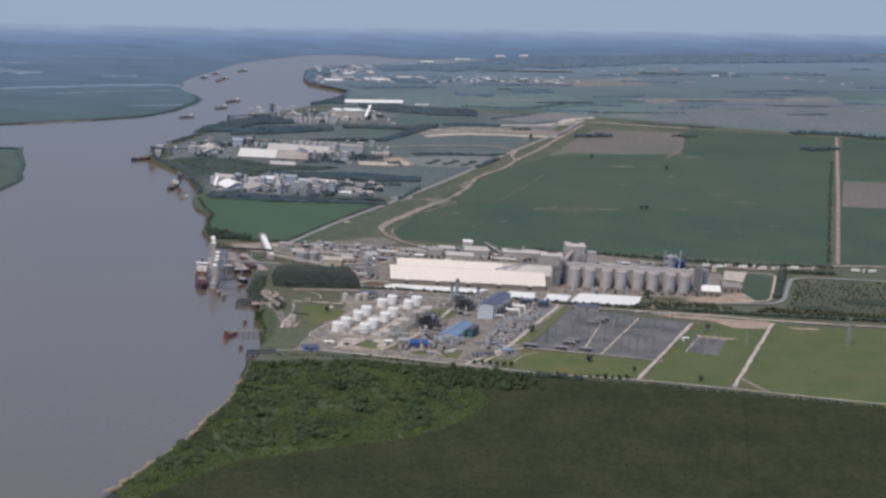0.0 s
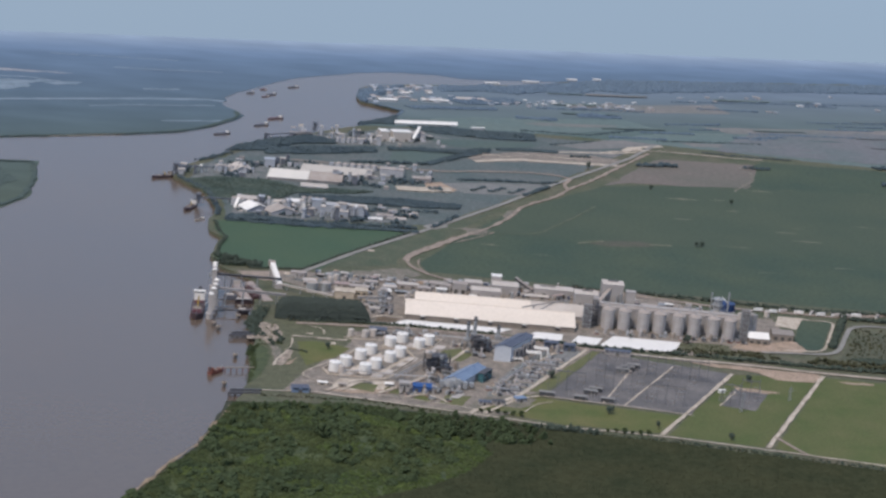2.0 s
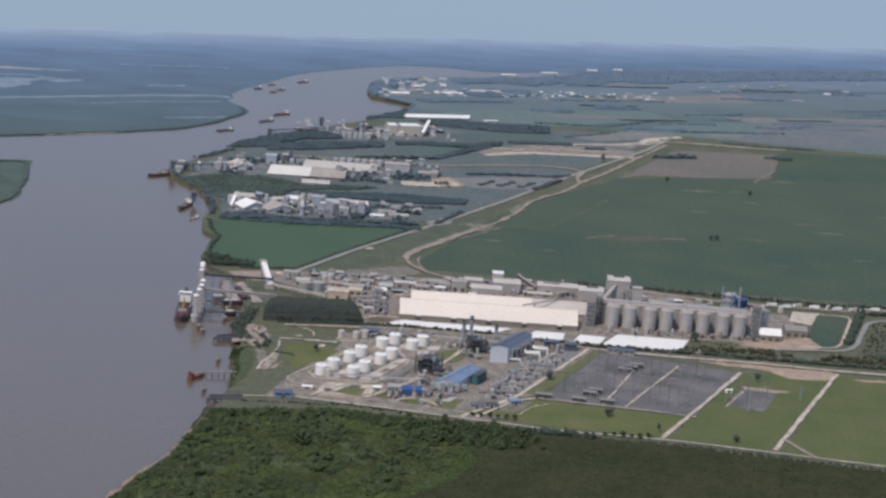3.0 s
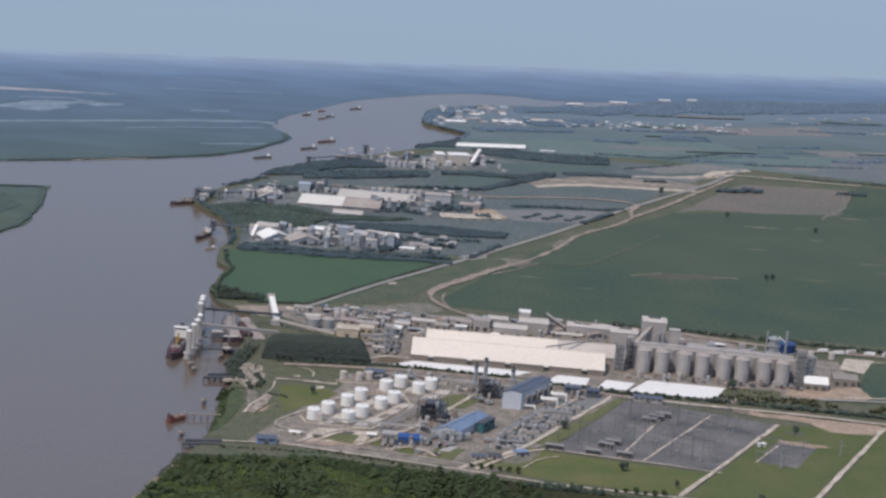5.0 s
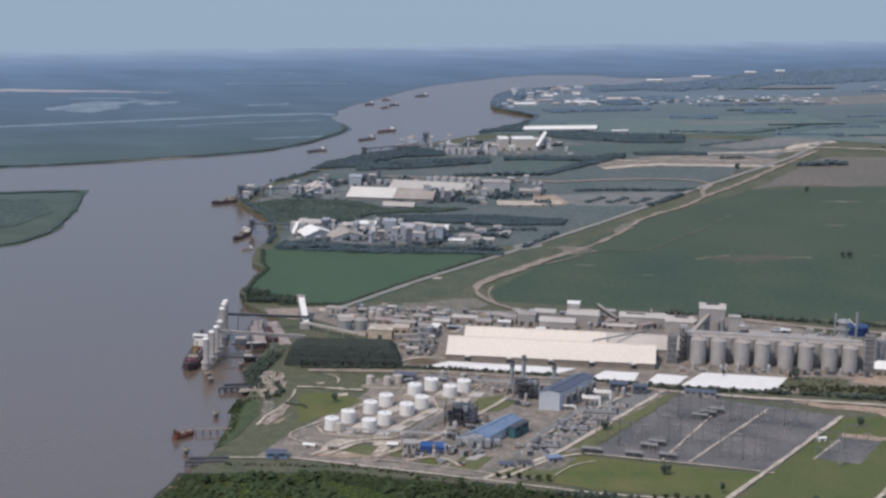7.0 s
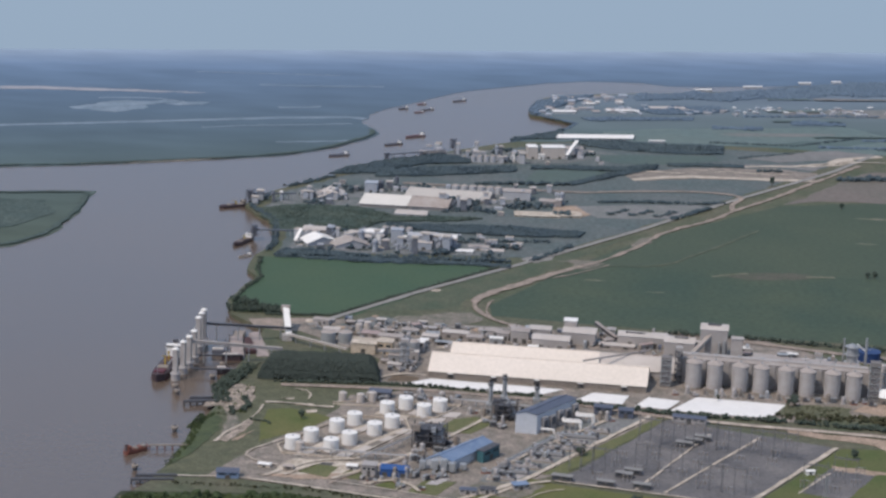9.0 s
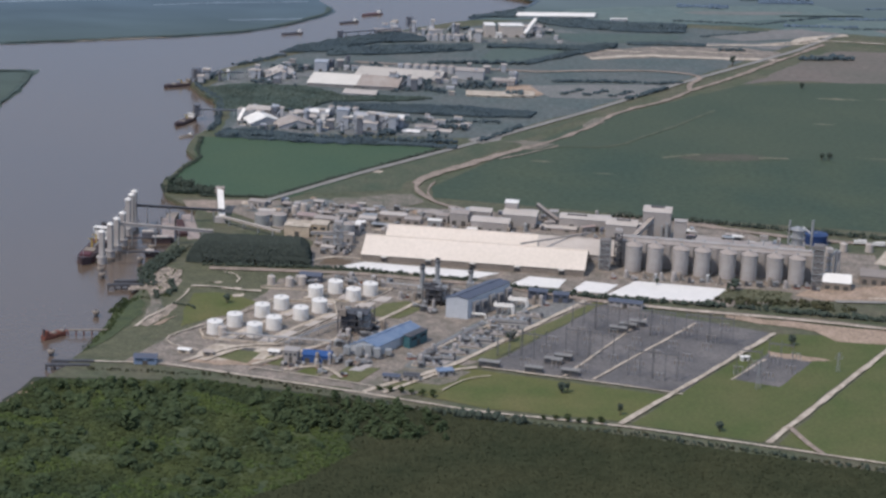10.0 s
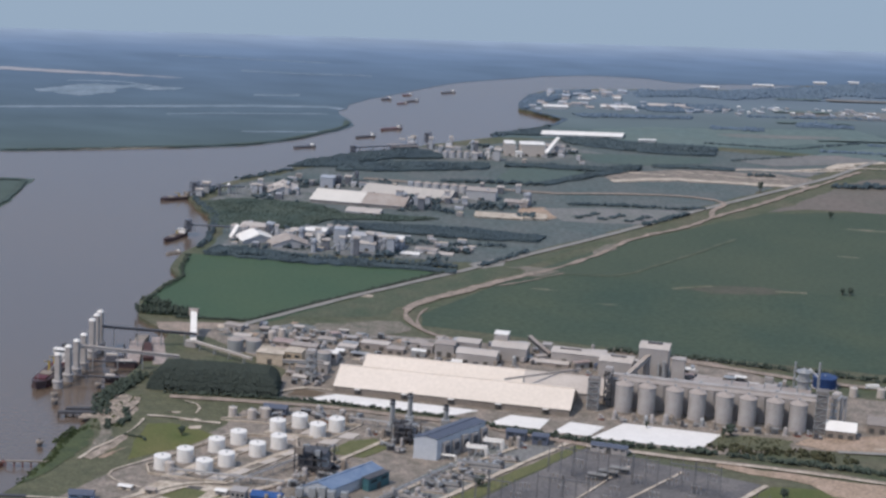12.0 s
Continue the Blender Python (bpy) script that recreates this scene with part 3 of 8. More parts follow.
strip("bare_streak", [(75.7, 104.1), (80, 107), (86.5, 110)], 1.1, 0.062, M_STREAK, "pale bare streak in the crop", "field", 0.3)
strip("bare_streak", [(103, 109), (107, 109), (111.4, 109.8)], 1.5, 0.062, M_STREAK, "pale bare streak in the crop", "field", 0.3)
strip("bare_streak", [(44, 112), (48, 110.6), (62, 113), (69.6, 124.3), (82.2, 143.7), (94, 164)], 1.0, 0.062, mat("faint_track", (0.105, 0.11, 0.075), size=4, fine=0.8, vary=0.2, tint=(0.06, 0.075, 0.05)), "faint worn track across the crop", "track", 0.4)
for x, y, w, d in ((163, 142, 12, 1.6), (134, 187.4, 17, 2.6), (126, 153, 8, 1.6), (151, 172.5, 7, 1.6), (136, 114.5, 16, 0.8), (171, 93, 12, 0.7), (42, 94, 8, 1.4), (150, 190, 8, 1.2), (170, 150, 7, 0.7), (140, 80, 12, 0.6), (200, 160, 10, 0.9), (168, 130, 14, 1.4), (173, 212, 12, 2.4), (60, 84, 9, 0.8)):
    sheet("bare_streak", [(x - w / 2, y - 0.1 * d), (x, y - d / 2), (x + w / 2, y), (x, y + d / 2)], 0.06, M_STREAK, "pale bare streak in the crop", wander=0.3, step=2)
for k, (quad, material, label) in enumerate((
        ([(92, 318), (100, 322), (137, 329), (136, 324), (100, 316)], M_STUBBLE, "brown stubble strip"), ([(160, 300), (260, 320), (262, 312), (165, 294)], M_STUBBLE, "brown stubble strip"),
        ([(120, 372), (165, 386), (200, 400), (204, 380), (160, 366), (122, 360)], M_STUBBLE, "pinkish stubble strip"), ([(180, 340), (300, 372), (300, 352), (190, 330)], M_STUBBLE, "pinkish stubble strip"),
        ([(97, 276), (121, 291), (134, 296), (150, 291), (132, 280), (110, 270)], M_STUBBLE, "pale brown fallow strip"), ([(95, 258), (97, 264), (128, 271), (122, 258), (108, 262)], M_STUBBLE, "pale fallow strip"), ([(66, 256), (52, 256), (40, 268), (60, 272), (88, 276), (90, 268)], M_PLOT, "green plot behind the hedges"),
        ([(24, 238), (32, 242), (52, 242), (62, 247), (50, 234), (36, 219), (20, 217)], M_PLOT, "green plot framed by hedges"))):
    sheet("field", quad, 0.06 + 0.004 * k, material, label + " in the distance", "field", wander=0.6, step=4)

sheet("field", [(172, 288), (190, 318), (206, 338), (265, 356), (330, 358), (430, 372), (430, 296), (300, 284), (262, 284), (215, 286)], 0.13, M_MAUVE, "mauve-grey dry pasture beyond the crops, haze in its colour", "field", wander=2.0, step=6)
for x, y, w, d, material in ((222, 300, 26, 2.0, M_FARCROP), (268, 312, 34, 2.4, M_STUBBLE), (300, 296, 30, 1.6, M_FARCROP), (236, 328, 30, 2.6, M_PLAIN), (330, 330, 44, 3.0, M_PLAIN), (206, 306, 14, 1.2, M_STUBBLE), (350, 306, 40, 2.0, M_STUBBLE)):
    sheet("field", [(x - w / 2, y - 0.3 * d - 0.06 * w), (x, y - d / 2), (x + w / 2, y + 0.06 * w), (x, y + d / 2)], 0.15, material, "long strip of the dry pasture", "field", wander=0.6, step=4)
strip("sand_track", [(116.7, 265), (127, 271.5), (143, 277.5), (159, 276.2), (177, 274), (191, 274.4)], 1.3, 0.16, M_PALE, "pale sand track towards the far hedges", "track", 0.5)

# roads
R = "pale beaten dirt road"
strip("road", [(-33, 34), (-6, 73), (24, 112), (54, 153), (88, 203), (128, 258), (146, 290)], 1.9, 0.09, M_ASPHALT, "grey straight country road")
strip("road", [(27, 39.5), (18, 44.5), (12.2, 50), (9.6, 57), (8.2, 64), (11.8, 73.5), (22.8, 88.6), (30, 98.5), (36, 106.4), (41, 111.4), (46.8, 120), (54.2, 133), (59, 142), (61.6, 151), (69, 161.6), (82, 177), (88, 189), (93.4, 197), (104, 213), (139, 271)], 1.45, 0.10, M_DIRT, R, wander=0.5)
strip("road", [(8.6, 64.6), (11.8, 73), (22.8, 88), (30, 98), (35, 104.6)], 2.6, 0.104, M_DIRT, "widest stretch of the pale dirt road", wander=0.6)
strip("road", [(15, 47.5), (12.6, 53), (12.0, 60), (14.0, 67.5)], 0.6, 0.10, M_DIRT, "second wheel track at the bend of the dirt road", wander=0.25)
strip("road", [(30, 93.6), (38, 101.4), (46.4, 111.6)], 0.5, 0.10, M_DIRT, "faint second wheel track beside the dirt road", wander=0.25)
sheet("bare_soil", [(30.6, 113.4), (36.6, 116.2), (41.6, 115.6), (45.6, 113), (39.6, 106), (34.6, 105.6), (36, 111.8)], 0.098, M_WORN, "trodden pinkish soil of the road junction", wander=0.7, step=2.5)
sheet("bare_soil", [(54.4, 140), (57.2, 147), (60.6, 149), (60.2, 141.8), (55, 133.8), (53.6, 135)], 0.098, M_WORN, "trodden soil where the dirt road widens", wander=0.6, step=2.5)
sheet("bare_soil", [(20.6, 113.6), (27, 121), (31, 121), (30, 115), (25, 110)], 0.086, M_ASPHALT, "worn grey gravel lay-by of the country road", wander=0.5, step=2)
sheet("bare_soil", [(-3.6, 73.6), (-2.4, 76), (-0.6, 75.6), (-1.4, 73.4)], 0.086, M_PALE, "small pale bare patch in the rough grass", wander=0.3, step=1)
strip("road", [(-5.3, 34.5), (3.5, 39), (14.4, 40.4), (25.5, 38)], 1.2, 0.10, M_ASPHALT, "worn grey yard road", wander=0.3)
sheet("bare_soil", [(12, 47), (7, 41.6), (-3, 38.6), (-12, 42), (-11, 47), (-5, 48), (0, 51.5), (8.6, 54)], 0.085, M_WORN, "trodden grey-pink soil by the road bend", wander=0.9, step=2.5)
sheet("bare_soil", [(-33, 32), (-24, 38), (-16, 46), (-11, 44), (-10, 39), (-17, 30), (-27, 28)], 0.085, M_TERMINAL, "bare pale soil of the scrap yard", wander=0.9, step=2.5)
strip("road", [(88, 190), (87.6, 198.6), (93.6, 208.6), (90, 213.4), (78, 215.6), (58, 212), (40, 206), (-20, 208)], 1.7, 0.095, M_DIRT, R)
strip("road", [(175.4, 38), (218, 150), (262, 268)], 1.5, 0.09, M_DIRT, "straight farm road with pale surface")
strip("road", [(60, 44), (110, 30), (150, 27), (176, 36), (260, 40)], 2.2, 0.09, M_DIRT, R)
strip("road", [(-54, -83), (-34, -81.6), (-12, -87.4), (8, -92.6), (32, -99.6), (59, -103), (87, -109.6), (121, -118.6), (170, -130.6)], 0.75, 0.10, M_PALE, R)
strip("road", [(-34, -17), (-1, -15.6), (32, -19.4), (52, -26), (74, -30), (103, -33), (125, -37), (150, -40), (220, -44)], 2.0, 0.10, M_DIRT, R)
strip("road", [(57, -27.6), (74, -30), (103, -33.3), (125, -37.4), (142, -39)], 0.9, 0.106, M_PALE, "pale compacted crown of the plant road", wander=0.2)
strip("road", [(59, -102), (94, -43)], 1.15, 0.11, M_PALE, R, wander=0.2)
strip("road", [(87, -108), (123, -40)], 1.25, 0.11, M_PALE, R, wander=0.2)
strip("road", [(92, -99), (93, -104), (97, -112)], 1.2, 0.11, M_DIRT, R)
strip("road", [(8, -92), (25, -74), (53, -27)], 1.2, 0.11, M_PALE, R, wander=0.2)
strip("road", [(31, -74), (66, -82), (72, -84)], 0.6, 0.11, M_PALE, R, wander=0.15)
strip("road", [(48, -77), (66, -38)], 0.55, 0.11, M_PALE, "pale service lane")
strip("road", [(54, -78), (77, -39)], 0.6, 0.11, M_PALE, "pale service lane")
strip("road", [(110, -18.6), (119.6, -17.4), (131.7, -17.2), (136.8, -12.2), (143.6, 3.7), (149.0, 16.0), (155.2, 18.6), (182.8, 16.5), (220, 17)], 1.5, 0.10, M_ASPHALT, "curved grey asphalt road")
strip("shore_track", [(-40.3, -19.7), (-40.6, -27), (-40.1, -35.6), (-42.5, -39.6)], 1.1, 0.10, M_RUBBLE, "worn rubble track along the shore", "track", 0.5)
sheet("rubble_ground", [(-49.6, -35.6), (-49.5, -32.8), (-46.4, -30), (-45.2, -26), (-46.2, -20.4), (-43.3, -17.8), (-40, -21.2), (-40, -29.8), (-41, -35.4), (-42.2, -40), (-44.3, -38), (-45.7, -34.6)], 0.085, M_RUBBLE, "pale broken ground and rubble at the shore", wander=0.8, step=1.6)
sheet("bare_soil", [(-44.2, -38), (-41.6, -40), (-40.2, -47), (-41.4, -56), (-43, -56), (-43, -47)], 0.08, M_WORN, "trodden soil above the green bank", wander=0.6, step=1.6)
strip("track", [(-36.4, -33), (-35.8, -37), (-37.4, -40), (-37.2, -43.4), (-39.4, -46), (-39.8, -50), (-42.2, -54), (-43.4, -60)], 0.6, 0.1, M_PALE, "pale worn shore track", "track", 0.3)
strip("track", [(-30.3, -19.3), (-26, -19.8), (-24.7, -22.9), (-26.3, -27.1)], 0.5, 0.1, M_PALE, "thin pale path across the grass", "path", 0.15)
sheet("lawn", [(-48.8, -43), (-45.4, -41.6), (-43.8, -46), (-44.2, -54), (-45.6, -61), (-48.4, -71), (-51.0, -76), (-50.2, -62), (-49.6, -52)], 0.082, M_BANKGRASS, "rough green grass of the river bank", "lawn", wander=0.6, step=2)
sheet("rubble_ground", [(-37.2, -43.6), (-39.2, -45), (-40, -50.2), (-41.4, -54.8), (-42.8, -58.6), (-41, -59.6), (-39, -54.8), (-37.8, -50), (-36.8, -46)], 0.09, M_RUBBLE, "pale worn ground beside the shore track", wander=0.5, step=1.4)
for q in ([(-39, -52), (-37.6, -50.5), (-41, -58), (-42, -58)], [(-36.6, -52), (-35.6, -51), (-38.6, -58), (-40, -58.6)]):
    sheet("bare_soil", q, 0.086, M_SOIL, "narrow strip of bare soil by the shore", wander=0.4, step=1.4)
strip("bund_path", [(-28, -73), (-34, -70.4), (-37.4, -67.8), (-36, -65), (-23, -49), (-16, -38.6)], 0.5, 0.10, M_PALE, "thin pale concrete path round the tank farm", "path", 0.08)
sheet("bare_soil", [(-31, -79.5), (-27, -74.6), (-19, -74), (-12, -72.6), (-10, -77), (-14, -80), (-23, -81)], 0.066, M_SOIL, "bare tan soil of the plant entrance", wander=0.6, step=2)
strip("road", [(-16, -82.5), (-12, -76), (-2, -66), (3, -58), (10, -49)], 0.8, 0.10, M_DIRT, "pale plant lane", wander=0.2)
strip("shore_track", [(-36, -31), (-30, -30), (-24, -33), (-20, -32)], 0.9, 0.105, M_PALE, "faint pale track over the grass", "track", 0.3)

# vegetation
BUSH = [(-56, -94), (-23, -91), (-2, -96), (4, -104), (10, -124), (1, -140), (-10, -151), (-25, -160), (-47, -168), (-69, -178), (-87, -196), (-97, -207), (-103, -199.5), (-81, -163), (-65, -127)]
DENSE = [(-2, -96), (32, -105), (59, -109), (86, -116), (128, -126), (175, -137), (175, -215), (-113, -215), (-98, -208), (-88, -197), (-70, -179), (-48, -169), (-26, -161), (-11, -152), (0, -141), (9, -125), (4, -105)]
SOUTH_EDGE = [(10, -124), (1, -140), (-10, -151), (-25, -160), (-47, -168), (-69, -178), (-87, -196), (-97, -207)]


def off_line(x, y, line):
    """How far a place lies from a line of points."""
    best = 1e9
    for (x0, y0), (x1, y1) in zip(line, line[1:]):
        k = max(0.0, min(1.0, ((x - x0) * (x1 - x0) + (y - y0) * (y1 - y0)) / ((x1 - x0) ** 2 + (y1 - y0) ** 2)))
        best = min(best, math.hypot(x - x0 - k * (x1 - x0), y - y0 - k * (y1 - y0)))
    return best


def crown(rg, x, y, r, h, n=24):
    """One broad tree crown: leaf clumps from its skirt to its rounded top."""
    out = []
    for i in range(n):
        up = (i + rg.random()) / n
        a, reach = rg.uniform(0, 6.28), r * (1.0 - 0.75 * up ** 2) * rg.uniform(0.25, 0.9)
        c = r * rg.uniform(0.2, 0.36)
        out.append((x + math.cos(a) * reach, y + math.sin(a) * reach, h * (0.25 + 0.7 * up), c, c * 0.8))
    return out


rg = random.Random(1)
sheet("glade", BUSH, 0.09, M_GLADE, "rough light green grass among the bushes", wander=0.6)


def thicket_top(x, y):
    """Height of the closed leaf cover of the bushland."""
    n1, n2, n3 = noise.noise(Vector((x * 0.075, y * 0.05, 1))), noise.noise(Vector((x * 0.28, y * 0.2, 7))), noise.noise(Vector((x * 0.8, y * 0.6, 4)))
    return 0.34 + 0.55 * max(-0.3, n1) + 0.55 * n2 + 0.22 * n3


gx0, gy0, gap_b, nx, ny = -104.0, -208.0, 0.75, 158, 158
cover_v = [(gx0 + gap_b * (i % nx), gy0 + gap_b * (i // nx), thicket_top(gx0 + gap_b * (i % nx), gy0 + gap_b * (i // nx))) for i in range(nx * ny)]
cover_f = [(k, k + 1, k + nx + 1, k + nx) for k in range(nx * (ny - 1)) if k % nx < nx - 1 and inside(cover_v[k][0] + 0.4, cover_v[k][1] + 0.4, BUSH)]
cover = bpy.data.meshes.new("bush_cover")
cover.from_pydata(cover_v, [], cover_f)
cover.materials.append(M_LEAF)
tagged(new("bush_cover", cover), "closed green leaf cover of the low bushes", "bushes", kind="stuff")
shrubs, bright, tall_trees = [], [], []
while len(shrubs) + len(bright) < 14500:
    bx, by = rg.uniform(-103, 13), rg.uniform(-207, -90)
    if not inside(bx, by, BUSH):
        continue
    top = thicket_top(bx, by)
    if top < 0.1 and rg.random() < 0.7:
        continue
    edge = off_line(bx, by, SOUTH_EDGE)
    sunny = noise.noise(Vector((bx * 0.06, by * 0.09, 21))) > 0.2 or edge < 7 + 9 * noise.noise(Vector((bx * 0.075, by * 0.05, 1))) and rg.random() < 0.75
    size = 0.24 + 0.30 * rg.random() ** 2
    (bright if sunny else shrubs).append((bx, by, max(0.1, top) + rg.uniform(-0.12, 0.14), size, size * 0.7))
trees_set = 0
while trees_set < 300:
    bx, by = rg.uniform(-101, 12), rg.uniform(-204, -91)
    if inside(bx, by, BUSH) and noise.noise(Vector((bx * 0.09, by * 0.06, 33))) > -0.12 + 0.5 * (off_line(bx, by, SOUTH_EDGE) < 5):
        tall_trees += crown(rg, bx, by, rg.uniform(0.8, 2.0), rg.uniform(1.0, 1.9), 38)
        trees_set += 1
for bx, by, r, h in ((-34.6, -118.6, 1.5, 4.2), (-33.2, -119.4, 1.3, 3.6), (-35.6, -117.6, 1.2, 3.4), (-60, -121, 1.2, 2.4), (-62.5, -125, 1.1, 2.2), (-57, -112, 1.3, 2.6), (-53.5, -104, 1.2, 2.2), (-51, -99, 1.4, 2.4), (-48, -98, 1.2, 2.2)):
    tall_trees += crown(rg, bx, by, r, h, 40)
leafy("bushland", shrubs, M_LEAF, "mixed dark and mid green bushes", seed=1)
leafy("bushland", bright, M_SUNLEAF, "light yellow-green shrubs and tall grass at the edge of the bushland", seed=11)
leafy("bushland_trees", tall_trees, M_TREELEAF, "deep green small trees standing among the bushes", seed=12)
corner = []
for i in range(210):
    bx, by = rg.uniform(-9, 27), rg.uniform(-119, -95)
    if inside(bx, by, [(-9, -97.5), (6, -97.5), (25, -104.5), (26, -117), (8, -118), (-2, -115), (-7, -113.5)]):
        corner += crown(rg, bx, by, rg.uniform(0.8, 1.5), rg.uniform(1.6, 2.9), 30)
leafy("tall_wood", corner, M_TREELEAF, "taller dark trees at the corner of the plantation", seed=13)
sheet("plantation_floor", DENSE, 0.56, M_WOOD, "dense undergrowth of the plantation", wander=0.3, step=3, skirt=0.4, kind="stuff")
leafy("plantation", [(p[0], p[1], 0.55 + 0.2 * p[2], 0.56, 0.30) for p in wood_spots(DENSE, 0.60, 0.44, 0.7, 2, 1, 0.2) if abs(p[0] - 87.6 - (p[1] + 117) * 0.316) > 0.45], M_WOOD, "dark olive plantation of close-set trees", seed=2)
GROVE = [(-40, -13), (-39, -2), (-12, -1), (-11, -12)]
rg = random.Random(3)


def grove_top(x, y):
    """Height of the closed crowns: rounded off towards the rim of the grove."""
    rim = off_line(x, y, GROVE + GROVE[:1])
    return 0.2 + 4.5 * min(1.0, rim / 2.6) ** 0.45 + 0.28 * noise.noise(Vector((x * 0.5, y * 0.5, 0))) + 0.16 * noise.noise(Vector((x * 1.4, y * 1.4, 5)))


gvx = 78
grove_v = [(-40.6 + 0.4 * (i % gvx), -13.4 + 0.35 * (i // gvx), 0.0) for i in range(gvx * 38)]
grove_v = [(x, y, grove_top(x, y) if inside(x, y, GROVE) else 0.05) for x, y, z in grove_v]
grove_f = [(k, k + 1, k + gvx + 1, k + gvx) for k in range(gvx * 37) if k % gvx < gvx - 1 and inside(grove_v[k][0] + 0.2, grove_v[k][1] + 0.18, GROVE)]
grove_mesh = bpy.data.meshes.new("grove_core")
grove_mesh.from_pydata(grove_v, [], grove_f)
grove_mesh.materials.append(M_GROVE)
tagged(new("grove_core", grove_mesh), "dense dark inner growth of the grove", "trees", kind="stuff")
grove_spots = []
while len(grove_spots) < 9000:
    gx, gy = rg.uniform(-40.2, -10.8), rg.uniform(-13.2, -0.8)
    if inside(gx, gy, GROVE):
        rim = off_line(gx, gy, GROVE + GROVE[:1])
        grove_spots.append((gx, gy, grove_top(gx, gy) * (rg.uniform(0.3, 1.0) if rim < 0.5 else 1.0) - 0.08, 0.26, 0.24))
leafy("grove", grove_spots, M_GROVE, "dark rectangular grove of tall close trees", seed=3)
sheet("bare_soil", [(101, -15.5), (104, -11), (112, -8), (124, -4), (126, -14), (121, -18), (108, -18)], 0.09, M_SOIL, "pinkish worn ground before the white shed", wander=0.5, step=2)
sheet("bare_soil", [(4, -92.5), (10, -84), (15, -77), (24, -75.5), (29, -77), (25, -84), (20, -90), (12, -95)], 0.063, M_WORN, "worn bare soil at the plant gate", wander=0.6, step=2)
for q in ([(-29, -30.5), (-24.5, -30), (-25, -31.4), (-29, -31.6)], [(-26, -35), (-23.6, -34), (-23.4, -36), (-25.6, -37)], [(-33, -27), (-29.5, -26.4), (-30, -27.6)]):
    sheet("bare_soil", q, 0.087, M_PALE, "small pale bare patch in the grass", wander=0.3, step=1.0)
strip("track", [(-14, -11), (-11.4, -9.6), (-9.6, -5), (-7.6, -2.8), (-3.6, -3.6), (-0.2, -4.4)], 0.9, 0.10, M_PALE, "pale worn track past the grove", "track", 0.3)
sheet("bare_soil", [(-9.4, -9.6), (-8.4, -5.4), (-6, -4.8), (-1.4, -6.2), (-3, -9.0)], 0.088, mat("brown_soil", (0.13, 0.095, 0.065), size=2, fine=0.5, vary=0.25), "dark brown soil patch beside the track", wander=0.4, step=1.5)
strip("sandy_bank", [(-104, -200), (-81, -161), (-65, -124), (-56.4, -97)], 1.2, 0.12, M_BANK, "sandy brown edge of the river bank", "bank", 0.75)

# ---- grain plant ----
def shed(name, label, quad, eave, ridge, wall_mat, roof_mat, group="", along=0, category="warehouse", doors=0, over=0.25):
    """A gabled hall on a plan of four corners; along=0: the ridge runs as the first side does."""
    q = [Vector((x, y)) for x, y in (quad if along == 0 else quad[1:] + quad[:1])]
    mid = sum(q, Vector((0, 0))) / 4
    ob = thing(name, label, category, mid.x, mid.y, 0, 0, group)
    q = [p - mid for p in q]
    e0, e1 = (q[0] + q[3]) / 2, (q[1] + q[2]) / 2
    bm = bmesh.new()
    lo = [bm.verts.new((p.x, p.y, 0)) for p in q]
    hi = [bm.verts.new((p.x, p.y, eave)) for p in q]
    g0, g1 = bm.verts.new((e0.x, e0.y, ridge - 0.05)), bm.verts.new((e1.x, e1.y, ridge - 0.05))
    for f in ((lo[0], lo[1], hi[1], hi[0]), (lo[2], lo[3], hi[3], hi[2]), (lo[1], lo[2], hi[2], g1, hi[1]), (lo[3], lo[0], hi[0], g0, hi[3])):
        bm.faces.new(f)
    bmesh.ops.recalc_face_normals(bm, faces=bm.faces)
    part("wall", bm, wall_mat, ob)
    u = (e1 - e0).normalized() * over
    th = 0.12
    for a, b, s in ((q[0], q[1], 0), (q[3], q[2], 1)):
        oa, obb = (a - e0) * (over / max((a - e0).length, 0.1)), (b - e1) * (over / max((b - e1).length, 0.1))
        drop = over * (ridge - eave) / max((a - e0).length, 0.1)
        c = [(e0 - u, ridge), (e1 + u, ridge), (b + obb + u, eave - drop), (a + oa - u, eave - drop)]
        bm = bmesh.new()
        t = [bm.verts.new((p.x, p.y, z + th)) for p, z in c]
        w = [bm.verts.new((p.x, p.y, z)) for p, z in c]
        bm.faces.new(t), bm.faces.new(w[::-1])
        for i in range(4):
            j = (i + 1) % 4
            bm.faces.new((t[i], t[j], w[j], w[i]))
        bmesh.ops.recalc_face_normals(bm, faces=bm.faces)
        part("roof_slope", bm, roof_mat, ob)
    bm = bmesh.new()
    beam(bm, (e0.x - u.x, e0.y - u.y, ridge + th), (e1.x + u.x, e1.y + u.y, ridge + th), 0.35, 0.14)
    part("ridge_cap", bm, roof_mat, ob)
    side = q[1] - q[0]
    for i in range(doors):
        p = q[0] + side * ((i + 0.5) / doors)
        n = Vector((side.y, -side.x)).normalized() * 0.03
        bm = bmesh.new()
        box(bm, p.x + n.x, p.y + n.y, 0, min(1.4, side.length / doors * 0.35), 0.08, eave * 0.7, math.degrees(math.atan2(side.y, side.x)))
        part("door", bm, M_BLACK, ob)
        bm = bmesh.new()
        box(bm, p.x + n.x * 12, p.y + n.y * 12, eave * 0.80, 1.3, 0.7, 0.16, math.degrees(math.atan2(side.y, side.x)))
        part("canopy", bm, M_WHITE, ob)
    return ob


